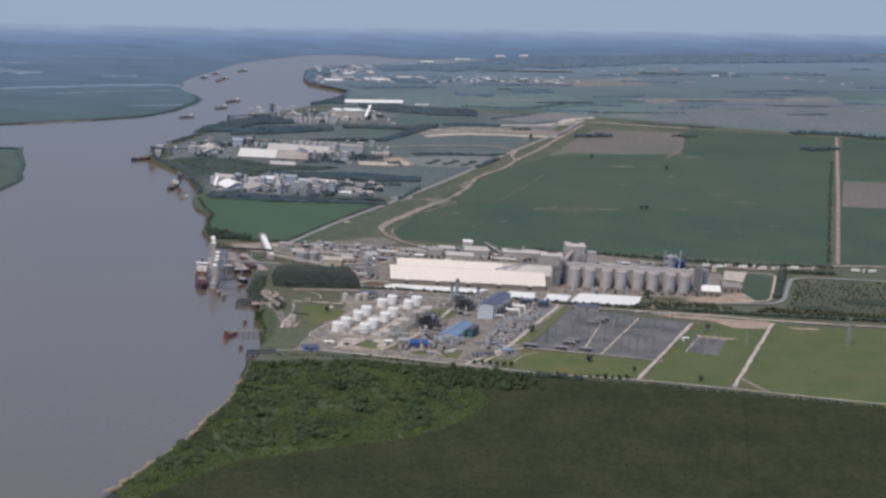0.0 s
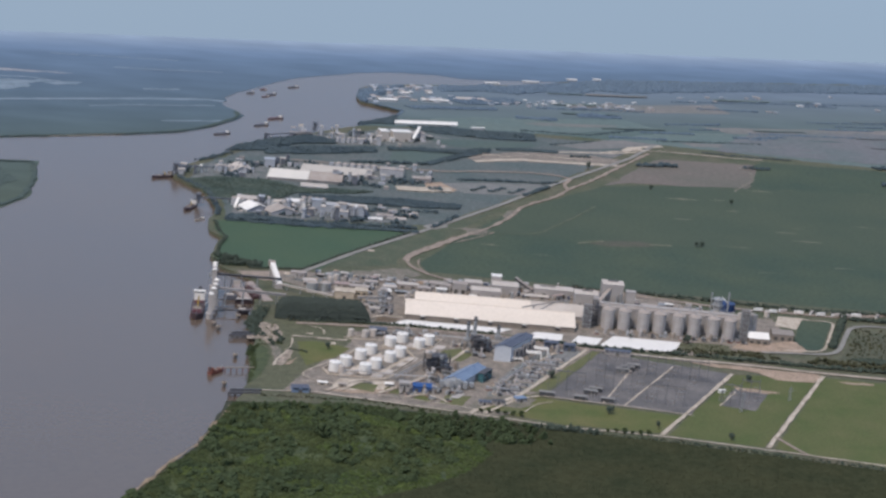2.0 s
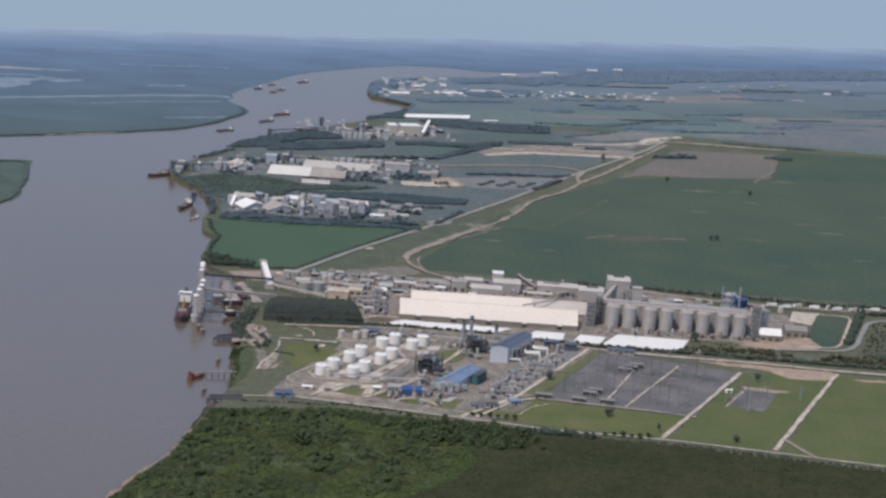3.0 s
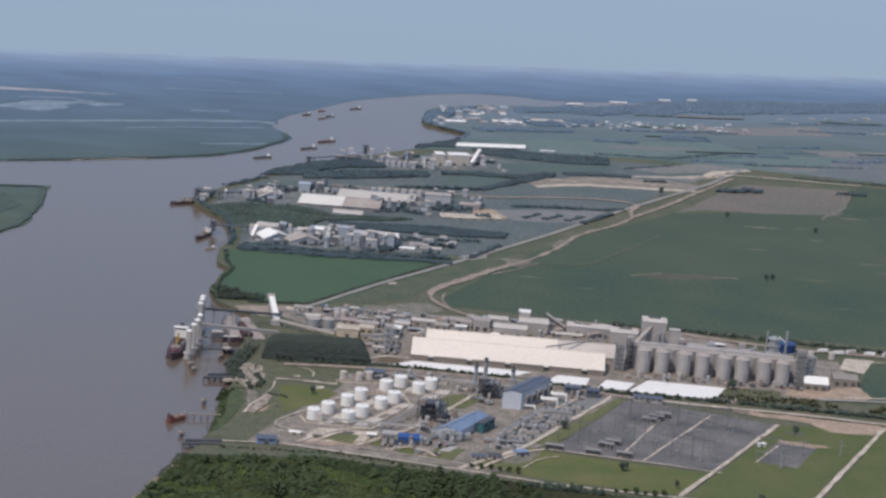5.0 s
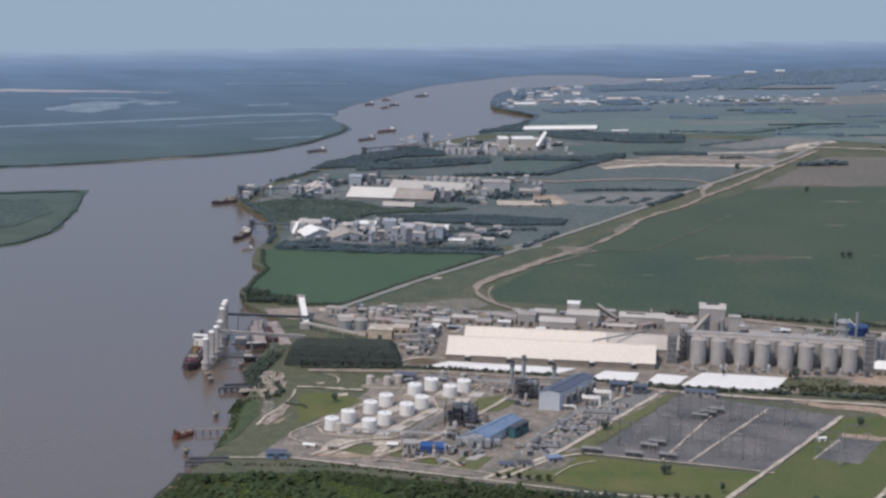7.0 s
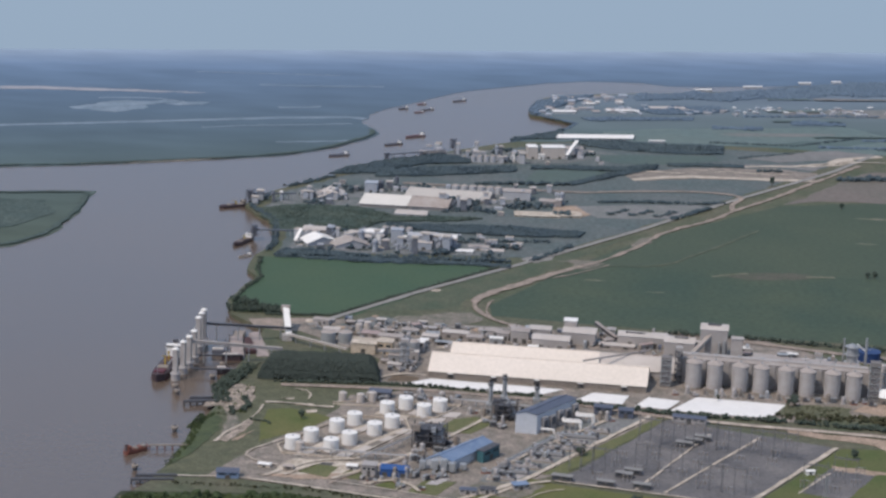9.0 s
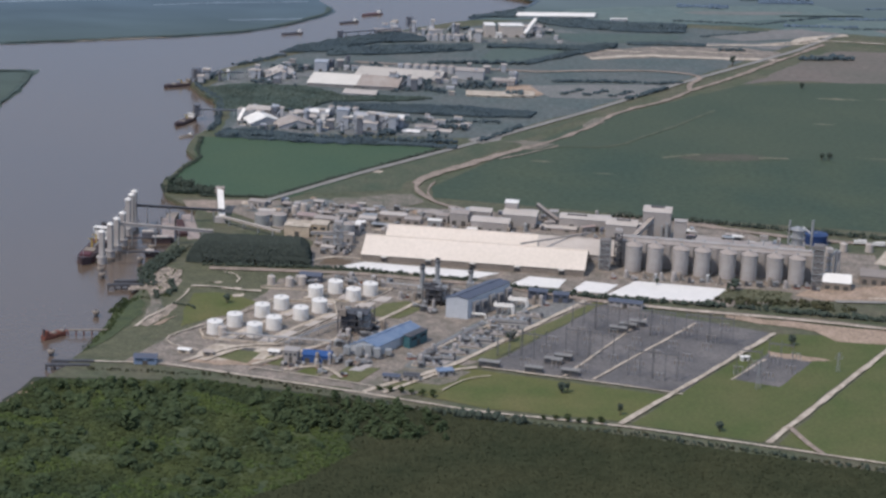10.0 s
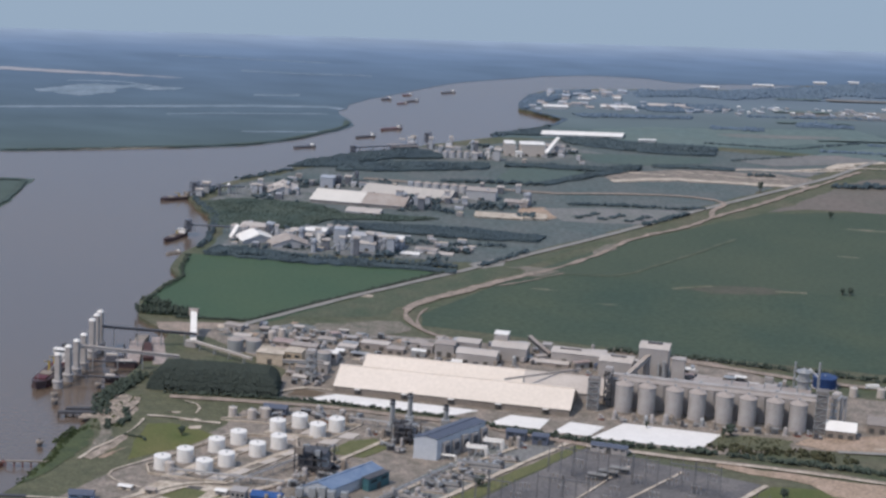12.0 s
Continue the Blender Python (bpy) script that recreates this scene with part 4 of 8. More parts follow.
shed("warehouse", "long cream-roofed grain warehouse with stained walls", [(0.4, -5), (52.6, -9), (53.8, 3.2), (1.6, 7.4)], 1.7, 4.6, M_BROWN, M_CREAM, "grain warehouses", doors=5)
shed("warehouse", "second long cream-roofed grain warehouse behind the first", [(5, 7.6), (41, 4.9), (42, 15.4), (6, 18)], 1.6, 3.9, M_CONC, M_CREAM, "grain warehouses", doors=0)
shed("warehouse", "greyish older bay of the second grain warehouse", [(41.5, 4.85), (60, 3.4), (61, 14), (42.5, 15.3)], 1.6, 3.85, M_CONC, M_PALEROOF, "grain warehouses", doors=0)


def tarp(quad, label):
    mid = (sum(p[0] for p in quad) / 4, sum(p[1] for p in quad) / 4)
    bm = bmesh.new()
    n = 10
    q = [Vector(p) - Vector(mid) for p in quad]
    grid = []
    for i in range(n + 1):
        row = []
        for j in range(n + 1):
            u, v = i / n, j / n
            p = (q[0] * (1 - u) + q[1] * u) * (1 - v) + (q[3] * (1 - u) + q[2] * u) * v
            edge = min(u, v, 1 - u, 1 - v)
            z = 0.12 if edge == 0 else 0.26 + 0.04 * math.sin(7 * u + 3 * v) + random.uniform(-0.03, 0.03)
            row.append(bm.verts.new((p.x, p.y, z)))
        grid.append(row)
    for i in range(n):
        for j in range(n):
            bm.faces.new((grid[i][j], grid[i + 1][j], grid[i + 1][j + 1], grid[i][j + 1]))
    bmesh.ops.recalc_face_normals(bm, faces=bm.faces)
    ob = link_mesh("tarpaulin_cover", bm, M_TARP)
    ob.matrix_world = pose(*mid, 0.05)
    return tagged(ob, label, "tarpaulin", "covered piles")


tarp([(-5, -11.3), (27.5, -14.8), (33, -9.8), (1, -6.3)], "long flat pile under bright white tarpaulin")
tarp([(35.5, -18), (46.7, -19), (48.6, -12), (40, -11)], "flat pile under bright white tarpaulin")
tarp([(49.5, -20.3), (57.3, -21), (60.6, -14), (53, -12.5)], "small flat pile under bright white tarpaulin")
tarp([(57.8, -21.8), (80.8, -23.8), (85.6, -13), (64.6, -10.5)], "wide flat pile under bright white tarpaulin")


def silo():
    ob = thing("silo", "round grey concrete grain silo with a pale conical top", "silo", group="grain silos")
    part("barrel", lathe(bmesh.new(), [(1.92, 0), (1.92, 6.4), (1.85, 6.45)], 28), M_CONC, ob, smooth=False)
    part("plinth", lathe(bmesh.new(), [(2.1, 0), (2.1, 0.35), (1.94, 0.4)], 28), M_BROWN, ob)
    cone = part("roof_cone", lathe(bmesh.new(), [(2.04, 6.42), (2.04, 6.52), (0.35, 7.25), (0.3, 7.3)], 28), M_OLDROOF, ob)
    for k in range(1, 7):
        part("band", lathe(bmesh.new(), [(1.92, k), (1.96, k + 0.02), (1.96, k + 0.1), (1.92, k + 0.12)], 28), M_CONC, ob)
    part("vent", lathe(bmesh.new(), [(0.3, 7.3), (0.3, 7.65), (0.05, 7.75)], 10), M_STEEL, cone)
    bm = bmesh.new()
    tube(bm, (1.58, -1.22, 0.2), (1.58, -1.22, 6.6), 0.06, 5)
    tube(bm, (1.75, -1.0, 0.2), (1.75, -1.0, 6.6), 0.06, 5)
    part("ladder", bm, M_STEEL, ob)
    return ob


SILO_X = (64.2, 69.2, 75.2, 80.2, 86.1, 91.1, 97.0, 102.0)
first = silo()
for i, x in enumerate(SILO_X):
    m = pose(x, -2.4 - (x - 63.5) * 0.115, 0.05)
    if i == 0:
        first.matrix_world = m
    else:
        copy_thing(first, m)

block_ob = thing("silo_block", "long grey concrete silo block with a flat roof gallery", "silo block", 83.5, 1.2, 0.05, -6.6)
part("body", box(bmesh.new(), 0, 0, 0, 45, 4.6, 6.0), M_CONC, block_ob)
part("roof_gallery", box(bmesh.new(), 0, 0.6, 6.15, 45.2, 1.6, 0.5), M_CONC, block_ob, "low grey conveyor gallery")
part("roof_deck", box(bmesh.new(), 0, 0, 6.0, 45.4, 5.0, 0.18), M_OLDROOF, block_ob)
for i in range(9):
    part("pilaster", box(bmesh.new(), -22.2 + i * 5.55, -2.42, 0, 1.1, 0.5, 6.0), M_CONC, block_ob)
for i in range(8):
    part("roof_vent", box(bmesh.new(), -19.5 + i * 5.6, 0.6, 6.6, 0.7, 0.7, 0.3), M_STEEL, block_ob)
for i in range(5):
    part("roof_frame", box(bmesh.new(), 4 + i * 3.6, 1.9, 6.15, 0.3, 0.3, 1.6), M_STEEL, block_ob)


def tower(name, label, x, y, w, d, h, storeys, material=M_STEEL, cap=M_GREY, rz=-6, category="tower", core=0.45):
    """An open steel lift tower with floors, braces and a clad head."""
    ob = thing(name, label, category, x, y, 0.04, rz)
    for sx in (-1, 1):
        for sy in (-1, 1):
            bm = bmesh.new()
            box(bm, sx * w / 2, sy * d / 2, 0, 0.16, 0.16, h)
            part("post", bm, material, ob)
    for k in range(1, storeys + 1):
        bm = bmesh.new()
        box(bm, 0, 0, h * k / storeys - 0.08, w + 0.3, d + 0.3, 0.1)
        part("floor_deck", bm, material, ob)
    for k in range(storeys):
        z0, z1 = h * k / storeys, h * (k + 1) / storeys
        for sy in (-1, 1):
            bm = bmesh.new()
            s = 1 if k % 2 else -1
            beam(bm, (-s * w / 2, sy * d / 2, z0), (s * w / 2, sy * d / 2, z1), 0.09, 0.09)
            part("brace", bm, material, ob)
    bm = bmesh.new()
    box(bm, 0, 0, 0, w * core, d * core, h * 0.97)
    part("shaft", bm, cap, ob)
    bm = bmesh.new()
    box(bm, 0, 0, h, w * 1.05, d * 1.05, h * 0.1)
    part("head", bm, cap, ob)
    return ob


M_SOOT = mat("dusty_dark_cladding", (0.135, 0.128, 0.13), 0.8, size=2, fine=0.3, vary=0.2, tint=(0.19, 0.18, 0.175))
tower("lift_tower", "dark dusty clad grain lift tower beside the silos", 106.9, -6.3, 2.4, 2.2, 8.9, 6, cap=M_SOOT, core=0.93)
tower("lift_tower", "narrow grey grain lift tower by the silos", 109.8, -4.0, 1.3, 1.3, 7.6, 5)
tower("lift_tower", "grey open-frame lift tower at the warehouse end", 57.5, -2.5, 2.4, 2.0, 6.8, 5, cap=M_SOOT, core=0.9)
tower("lift_tower", "dark open-frame lift tower at the warehouse end", 60.6, 1.0, 1.6, 1.6, 8.2, 5, M_DARK)
tower("lift_tower", "grey lift tower by the long warehouse", -6.0, 2.5, 1.9, 1.9, 6.5, 4)


def gallery(name, label, a, b, w=1.2, h=1.1, legs=3, skin=M_STEEL, roof=M_OLDROOF, category="conveyor"):
    """A closed conveyor gallery on trestles from a to b."""
    a, b = Vector(a), Vector(b)
    ob = thing(name, label, category, a.x, a.y, 0.04)
    o = Vector((a.x, a.y, 0.04))
    part("casing", beam(bmesh.new(), a - o, b - o, w, h), skin, ob)
    up = Vector((0, 0, h / 2 + 0.06))
    part("roof", beam(bmesh.new(), a - o + up, b - o + up, w + 0.2, 0.1), roof, ob)
    side = Vector((-(b - a).y, (b - a).x, 0)).normalized() * w * 0.45
    for i in range(legs):
        p = a.lerp(b, (i + 0.5) / legs) - o
        for s in (-1, 1):
            bm = bmesh.new()
            tube(bm, (p.x + side.x * s * 1.5, p.y + side.y * s * 1.5, 0), (p.x + side.x * s, p.y + side.y * s, p.z - h / 2 + 0.05), 0.1, 5)
            part("leg", bm, M_STEEL, ob)
    return ob


def block(name, label, x, y, w, d, h, rz=-5, wall=M_CONC, roof=M_OLDROOF, pitch=0.0, windows=0, doors=1, category="building", group="", lean=0.0):
    """A plain works building: walls, a roof slab or gable, doors and window bands. lean: how far the back is shifted to the right."""
    ob = thing(name, label, category, x, y, 0.04, rz, group)
    q = [(-w / 2, 0), (w / 2, 0), (w / 2 + lean, d), (-w / 2 + lean, d)]
    walls = part("wall", prism(bmesh.new(), q, 0, h), wall, ob)
    o = 0.15
    if pitch:
        bm = bmesh.new()
        lo = [bm.verts.new((px + (o if i in (1, 2) else -o), py + (o if i > 1 else -o), h)) for i, (px, py) in enumerate(q)]
        r0, r1 = bm.verts.new((-w / 2 - o + lean / 2, d / 2, h + pitch)), bm.verts.new((w / 2 + o + lean / 2, d / 2, h + pitch))
        for f in ((lo[0], lo[1], r1, r0), (lo[2], lo[3], r0, r1), (lo[1], lo[2], r1), (lo[3], lo[0], r0), lo[::-1]):
            bm.faces.new(f)
        bmesh.ops.recalc_face_normals(bm, faces=bm.faces)
        part("roof", bm, roof, ob)
    else:
        part("roof", prism(bmesh.new(), [(px + (o if i in (1, 2) else -o), py + (o if i > 1 else -o)) for i, (px, py) in enumerate(q)], h, h + 0.16), roof, ob)
    for i in range(doors):
        part("door", box(bmesh.new(), -w / 2 + w * (i + 0.5) / doors, -0.03, 0, min(1.1, w * 0.25), 0.08, min(1.3, h * 0.6)), M_BLACK, walls)
    for i in range(windows):
        part("window", box(bmesh.new(), -w / 2 + w * (i + 0.5) / windows, -0.03, h * 0.62, w / windows * 0.6, 0.08, h * 0.2), M_GLASS, walls)
    return ob


# head house and the buildings behind the silos
hh = block("head_house", "tall grey head house of the grain plant with a pale roof", 70.4, 21, 6.8, 6, 7.9, -6, M_GREY, M_PALEROOF, 0.5, 0, 1, "tower")
part("roof_vent", box(bmesh.new(), 0, 3, 8.35, 3.4, 0.9, 0.3), M_DARK, hh)
part("lift_leg", box(bmesh.new(), 2.6, -0.6, 0, 0.7, 0.7, 5.4), M_STEEL, hh)
part("lift_leg", box(bmesh.new(), 1.4, -0.6, 0, 0.5, 0.7, 4.8), M_STEEL, hh)
ch = block("cleaning_house", "grey cleaning house with a pale vented roof", 61.8, 20, 7.6, 6, 4.4, -6, M_GREY, M_PALEROOF, 0.5, 0, 2)
part("roof_vent", box(bmesh.new(), 0.4, 3, 4.85, 3.6, 0.7, 0.25), M_DARK, ch)
block("dust_tower", "narrow pale grey concrete tower", 76.2, 20, 3.0, 2.4, 6.0, -6, M_CONC, M_CONC, 0, 0, 1, "tower")
block("works_hall", "low grey works hall with a patched flat roof", 88, 11, 17, 8, 2.4, -6, M_CONC, M_OLDROOF, 0.4, 6, 2)
block("works_hall", "low grey works hall with a patched flat roof", 101, 9, 9, 8, 2.4, -6, M_GREY, M_OLDROOF, 0.4, 4, 1)
gallery("conveyor_gallery", "sloping grey conveyor gallery at the head house", (65, 17, 2.6), (70, 22, 6.6), 1.0, 0.9, 2)
gallery("conveyor_gallery", "sloping grey conveyor gallery above the warehouse roofs", (37.6, 1.2, 4.2), (54.2, 13, 4.25), 0.28, 0.28, 2, M_STEEL)
gallery("conveyor_gallery", "steep dark conveyor gallery behind the plant", (41.2, 36, 4.0), (46.5, 32, 1.2), 0.9, 0.8, 2, M_DARK)

process = thing("process_tower", "grey process vessel with decks, pipes and slim stacks", "process plant", 104.6, 18, 0.04, -6)
part("vessel", lathe(bmesh.new(), [(1.4, 0), (1.4, 6.0), (1.1, 6.6), (0.3, 7.0)], 18), M_STEEL, process)
part("flue_pipe", lathe(bmesh.new(), [(0.32, 0), (0.28, 8.6)], 10, 3.4, 0.5), M_STEEL, process)
part("flue_pipe", lathe(bmesh.new(), [(0.25, 0), (0.22, 8.2)], 10, -2.1, 0.5), M_STEEL, process)
for k in range(3):
    part("deck", lathe(bmesh.new(), [(1.9, 2.2 + 2 * k), (1.9, 2.35 + 2 * k)], 14), M_STEEL, process)
part("pipe", tube(bmesh.new(), (1.2, 0, 7.0), (3.4, 0.5, 5.0), 0.18, 6), M_WHITE, process)
block("white_shed", "open-fronted white barrel-roofed shed", 111.2, -9.5, 6.4, 5, 1.8, -6, M_BROWN, M_WHITE, 1.5, 0, 3, "shed")
block("grey_shed", "grey-brown open truck shed", 120.6, -4.0, 6.6, 6, 2.0, -6, M_BROWN, mat("brown_roof_sheet", (0.24, 0.215, 0.20), 0.7, size=2, fine=0.4, vary=0.15), 0.9, 0, 3, "shed")


def round_tank(name, label, r, h, shell=M_WHITE, group="", stairs=True):
    ob = thing(name, label, "tank", group=group)
    part("shell", lathe(bmesh.new(), [(r, 0), (r, h)], 28), shell, ob)
    lid = part("roof", lathe(bmesh.new(), [(r * 1.03, h - 0.05), (r * 1.03, h + 0.06), (r * 0.35, h + 0.24), (0.1, h + 0.28)], 28), shell, ob)
    part("base_ring", lathe(bmesh.new(), [(r * 1.12, 0), (r * 1.12, 0.14)], 28), M_CONC, ob)
    if stairs:
        bm, rail = bmesh.new(), []
        for i in range(13):
            a = radians(-20 - i * 7)
            rail.append([bm.verts.new((math.cos(a) * k * r, math.sin(a) * k * r, h * i / 12 + dz)) for k, dz in ((1.0, 0), (1.14, 0), (1.14, 0.3), (1.0, 0.3))])
        for p, q in zip(rail, rail[1:]):
            for i in range(4):
                bm.faces.new((p[i], p[(i + 1) % 4], q[(i + 1) % 4], q[i]))
        part("stairs", bm, M_WHITE, ob)
        part("railing", lathe(bmesh.new(), [(r * 0.99, h + 0.05), (r * 0.99, h + 0.16)], 28), M_WHITE, lid)
    part("manhole", box(bmesh.new(), 0, 0, h + 0.25, 0.4, 0.4, 0.2), M_STEEL, lid)
    return ob


big_tank = round_tank("fuel_tank", "white cylindrical fuel tank with a shallow cone roof", 1.68, 2.6, group="fuel tanks")
TANKS = tuple((x - 1.2, y - 2.0) for x, y in ((-25, -59.2), (-21.5, -53.8), (-16.5, -46.6), (-13, -41), (-16.5, -59.6), (-13, -54.5), (-8, -47.2), (-4.5, -41.7), (-6.3, -32.2), (-2.3, -27.7), (2.2, -32.6), (5.6, -28.2)))
for i, (x, y) in enumerate(TANKS):
    if i:
        copy_thing(big_tank, pose(x, y, 0.05, 0, 0, 37 * (i % 2)))
big_tank.matrix_world = pose(*TANKS[0], 0.05)
for x, y in TANKS:
    sheet("tank_pad", [(x + 0.6, y - 4.6), (x + 4.0, y - 4.9), (x + 5.2, y - 1.2), (x + 2.2, y - 0.9)], 0.092, M_PALEROOF, "pale concrete pad beside a fuel tank", wander=0.1)
small_tank = round_tank("water_tank", "small pale grey cylindrical water tank", 0.9, 2.0, M_PALEROOF, group="small tanks", stairs=False)
for x, y in ((-14.2, -27.0), (-11.5, -25.4), (-24.4, -62.6), (116.5, 22), (122.8, 22.6), (112.5, 17.5), (-19.5, 31), (-17.5, 33.5)):
    copy_thing(small_tank, pose(x, y, 0.05))
small_tank.matrix_world = pose(-18.4, -26.6, 0.05)


def wall_run(name, label, pts, h, w, material, category="wall"):
    bm = bmesh.new()
    for (x0, y0), (x1, y1) in zip(pts, pts[1:]):
        beam(bm, (x0, y0, h / 2), (x1, y1, h / 2), w, h)
    return tagged(link_mesh(name, bm, material), label, category)


BUND = "low pale concrete bund wall round the tanks"
wall_run("bund_wall", BUND, [(-28, -65), (-29.5, -60.5), (-17, -38.5), (-10.5, -37.5)], 0.5, 0.35, M_PALE)
wall_run("bund_wall", BUND, [(-28, -65), (-13, -66.5), (-1.5, -46), (-3, -37.5), (-10.5, -37.5)], 0.4, 0.3, M_PALE)
wall_run("bund_wall", BUND, [(-21, -64.6), (-9, -43.5)], 0.35, 0.25, M_PALE)
wall_run("bund_wall", BUND, [(-10, -35.5), (-3.5, -25.2), (9.2, -26), (4, -36.2), (-10, -35.5)], 0.4, 0.3, M_PALE)
wall_run("bund_wall", BUND, [(-20.5, -28.2), (-8, -24), (-9, -29.5), (-20.5, -29.5)], 0.3, 0.3, M_PALE)
for a, b in (((-23.5, -63), (-11.5, -42)), ((-15, -63), (-4, -45)), ((-12.6, -66), (-9.5, -61)), ((0, -30), (6, -33))):
    sheet("tank_pad", [a, (a[0] + 1.2, a[1]), (b[0] + 1.2, b[1]), b], 0.09, M_PALE, "pale concrete strip between the tanks", wander=0.1)
sheet("lawn", [(4, -45), (8, -36), (13, -33.5), (17, -38), (12, -46)], 0.07, M_DRY, "rough grass inside the plant", "lawn", wander=0.4)
sheet("lawn", [(-24, -76), (-20, -70.5), (-15, -72), (-17, -79)], 0.07, M_DRY, "small plot of dry grass", "lawn")
sheet("lawn", [(-15, -78), (-12.5, -73.5), (-8.5, -74.5), (-10, -79.5)], 0.07, M_DRY, "small plot of dry grass", "lawn")
sheet("lawn", [(-6.6, -82.4), (-4, -79), (0.4, -80.5), (-1.8, -84.4)], 0.07, M_LAWN, "small plot of grass", "lawn")
sheet("lawn", [(0.2, -85), (3.6, -77.6), (10.4, -77.8), (6.6, -86.6)], 0.07, M_DRY, "plot of dry yellow grass", "lawn")
sheet("lawn", [(11.5, -89.5), (15, -84.6), (23.4, -85.7), (23.7, -90)], 0.07, M_DRY, "plot of dry grass by the road", "lawn")
# A flat dark patch on the ground; no basin is built.
sheet("pond_floor", [(-19.6, -71.2), (-18.8, -69.6), (-16, -69.8), (-16.8, -71.6)], 0.09, M_BLACK, "dark flat patch beside the tanks", wander=0.1)
sheet("bare_soil", [(-30, -79), (-25, -68), (-10, -68), (-14, -76)], 0.055, M_PALE, "pale bare ground by the tanks", wander=0.5, step=2)
for pts in ([(-30, -80), (-20, -68), (-12, -67)], [(-16, -80), (-3, -66), (8, -48), (16, -33)], [(-9, -82), (-6, -79), (0, -78.5), (3, -85)], [(-20, -71), (-26, -79)], [(12, -92), (25, -76), (30, -74.5)], [(20, -66), (30, -50), (44, -30)]):
    strip("service_lane", pts, 1.0, 0.1, M_PALE, "pale concrete service lane", wander=0.08)

# power plant
shed("turbine_hall", "tall pale grey turbine hall with a slate blue roof", [(26.8, -43.8), (35.6, -30.2), (31.0, -29.7), (22.0, -43.2)], 4.7, 5.2, M_PALEBLUE, M_DBLUE, category="power hall", over=0.2)
for i in range(5):
    k = (i + 0.5) / 5
    box_ob = thing("filter_house", "grey air intake box on the turbine hall wall", "duct", 27.6 + 8.6 * k, -43.0 + 13.2 * k, 0.04, 56, group="intake boxes")
    part("casing", box(bmesh.new(), 0, 0, 0, 1.9, 1.0, 3.6 - 0.4 * (i % 2)), M_GREY, box_ob)
    part("louvre", box(bmesh.new(), 0, -0.53, 1.2, 1.4, 0.06, 1.6), M_DARK, box_ob)
shed("blue_shed", "long light-blue roofed machine shed with pale walls", [(9.0, -70.8), (17.4, -57.2), (12.6, -56.2), (3.4, -69.8)], 2.2, 3.3, M_PALEBLUE, M_BLUE, category="shed", over=0.2)
block("switch_house", "dark teal clad annexe beside the blue shed", 17.2, -62.2, 6.4, 1.6, 2.6, 58, mat("teal_cladding", (0.05, 0.13, 0.15), 0.5, size=2, fine=0.3), M_DARK, 0, 2, 1)


def boiler(x, y, w, d, h, rz):
    """A dark framed boiler: open steelwork, a casing and ducts."""
    ob = thing("boiler", "dark steel boiler house with open framework", "boiler", x, y, 0.04, rz, group="boilers")
    n = 4
    for i in range(n + 1):
        for sy in (0, 1):
            part("column", box(bmesh.new(), -w / 2 + w * i / n, d * sy, 0, 0.22, 0.22, h), M_DARK, ob)
    for k in range(1, 4):
        part("deck", box(bmesh.new(), 0.3 * (k % 2), d / 2, h * k / 3.4 - 0.1, w + 0.5 - 0.9 * k, d + 0.5, 0.14), M_DARK, ob)
    rb = random.Random(int(w * 10))
    for k in range(14):
        bw = rb.uniform(0.5, 1.6)
        part("module", box(bmesh.new(), rb.uniform(-w / 2, w / 2), rb.uniform(-0.6, d + 0.4), rb.choice((0, h * 0.3, h * 0.6, h * 0.8)), bw, rb.uniform(0.5, 1.3), rb.uniform(0.5, 1.5)), rb.choice((M_DARK, M_DARK, M_STEEL, M_BROWN)), ob)
    part("casing", box(bmesh.new(), -w * 0.22, d / 2, h * 0.25, w * 0.4, d * 0.8, h * 0.62), M_DARK, ob)
    part("casing", box(bmesh.new(), w * 0.26, d / 2, h * 0.2, w * 0.3, d * 0.7, h * 0.55), M_STEEL, ob)
    part("duct", tube(bmesh.new(), (-w * 0.4, d / 2, h * 0.75), (w * 0.42, d / 2, h * 0.6), 0.6, 10), M_DARK, ob)
    for i in range(3):
        part("brace", beam(bmesh.new(), (-w / 2 + w * i / n, -0.02, 0.2), (-w / 2 + w * (i + 1) / n, -0.02, h * 0.65), 0.12, 0.12), M_DARK, ob)
    return ob


boiler(3.2, -57.5, 7.2, 3.8, 5.2, -5)
boiler(19.2, -35.5, 5.4, 4.0, 4.2, -5)
for x, y, h in ((15.9, -29.5, 7.6), (19.0, -23.2, 7.2), (26.6, -21.4, 4.6)):
    st = thing("exhaust_stack", "grey steel exhaust stack with a dark banded top", "chimney", x, y, 0.04, group="stacks")
    part("pipe", lathe(bmesh.new(), [(0.50, 0), (0.46, h)], 14), M_STEEL, st)
    part("collar", lathe(bmesh.new(), [(0.66, h - 1.0), (0.66, h - 0.7)], 14), M_DARK, st)
    part("rim", lathe(bmesh.new(), [(0.54, h - 0.3), (0.54, h)], 14), M_DARK, st)
    part("base", box(bmesh.new(), 0, 0, 0, 1.7, 1.7, h * 0.3), M_STEEL, st)
    part("ladder", box(bmesh.new(), 0.52, 0, 0, 0.12, 0.3, h), M_STEEL, st)


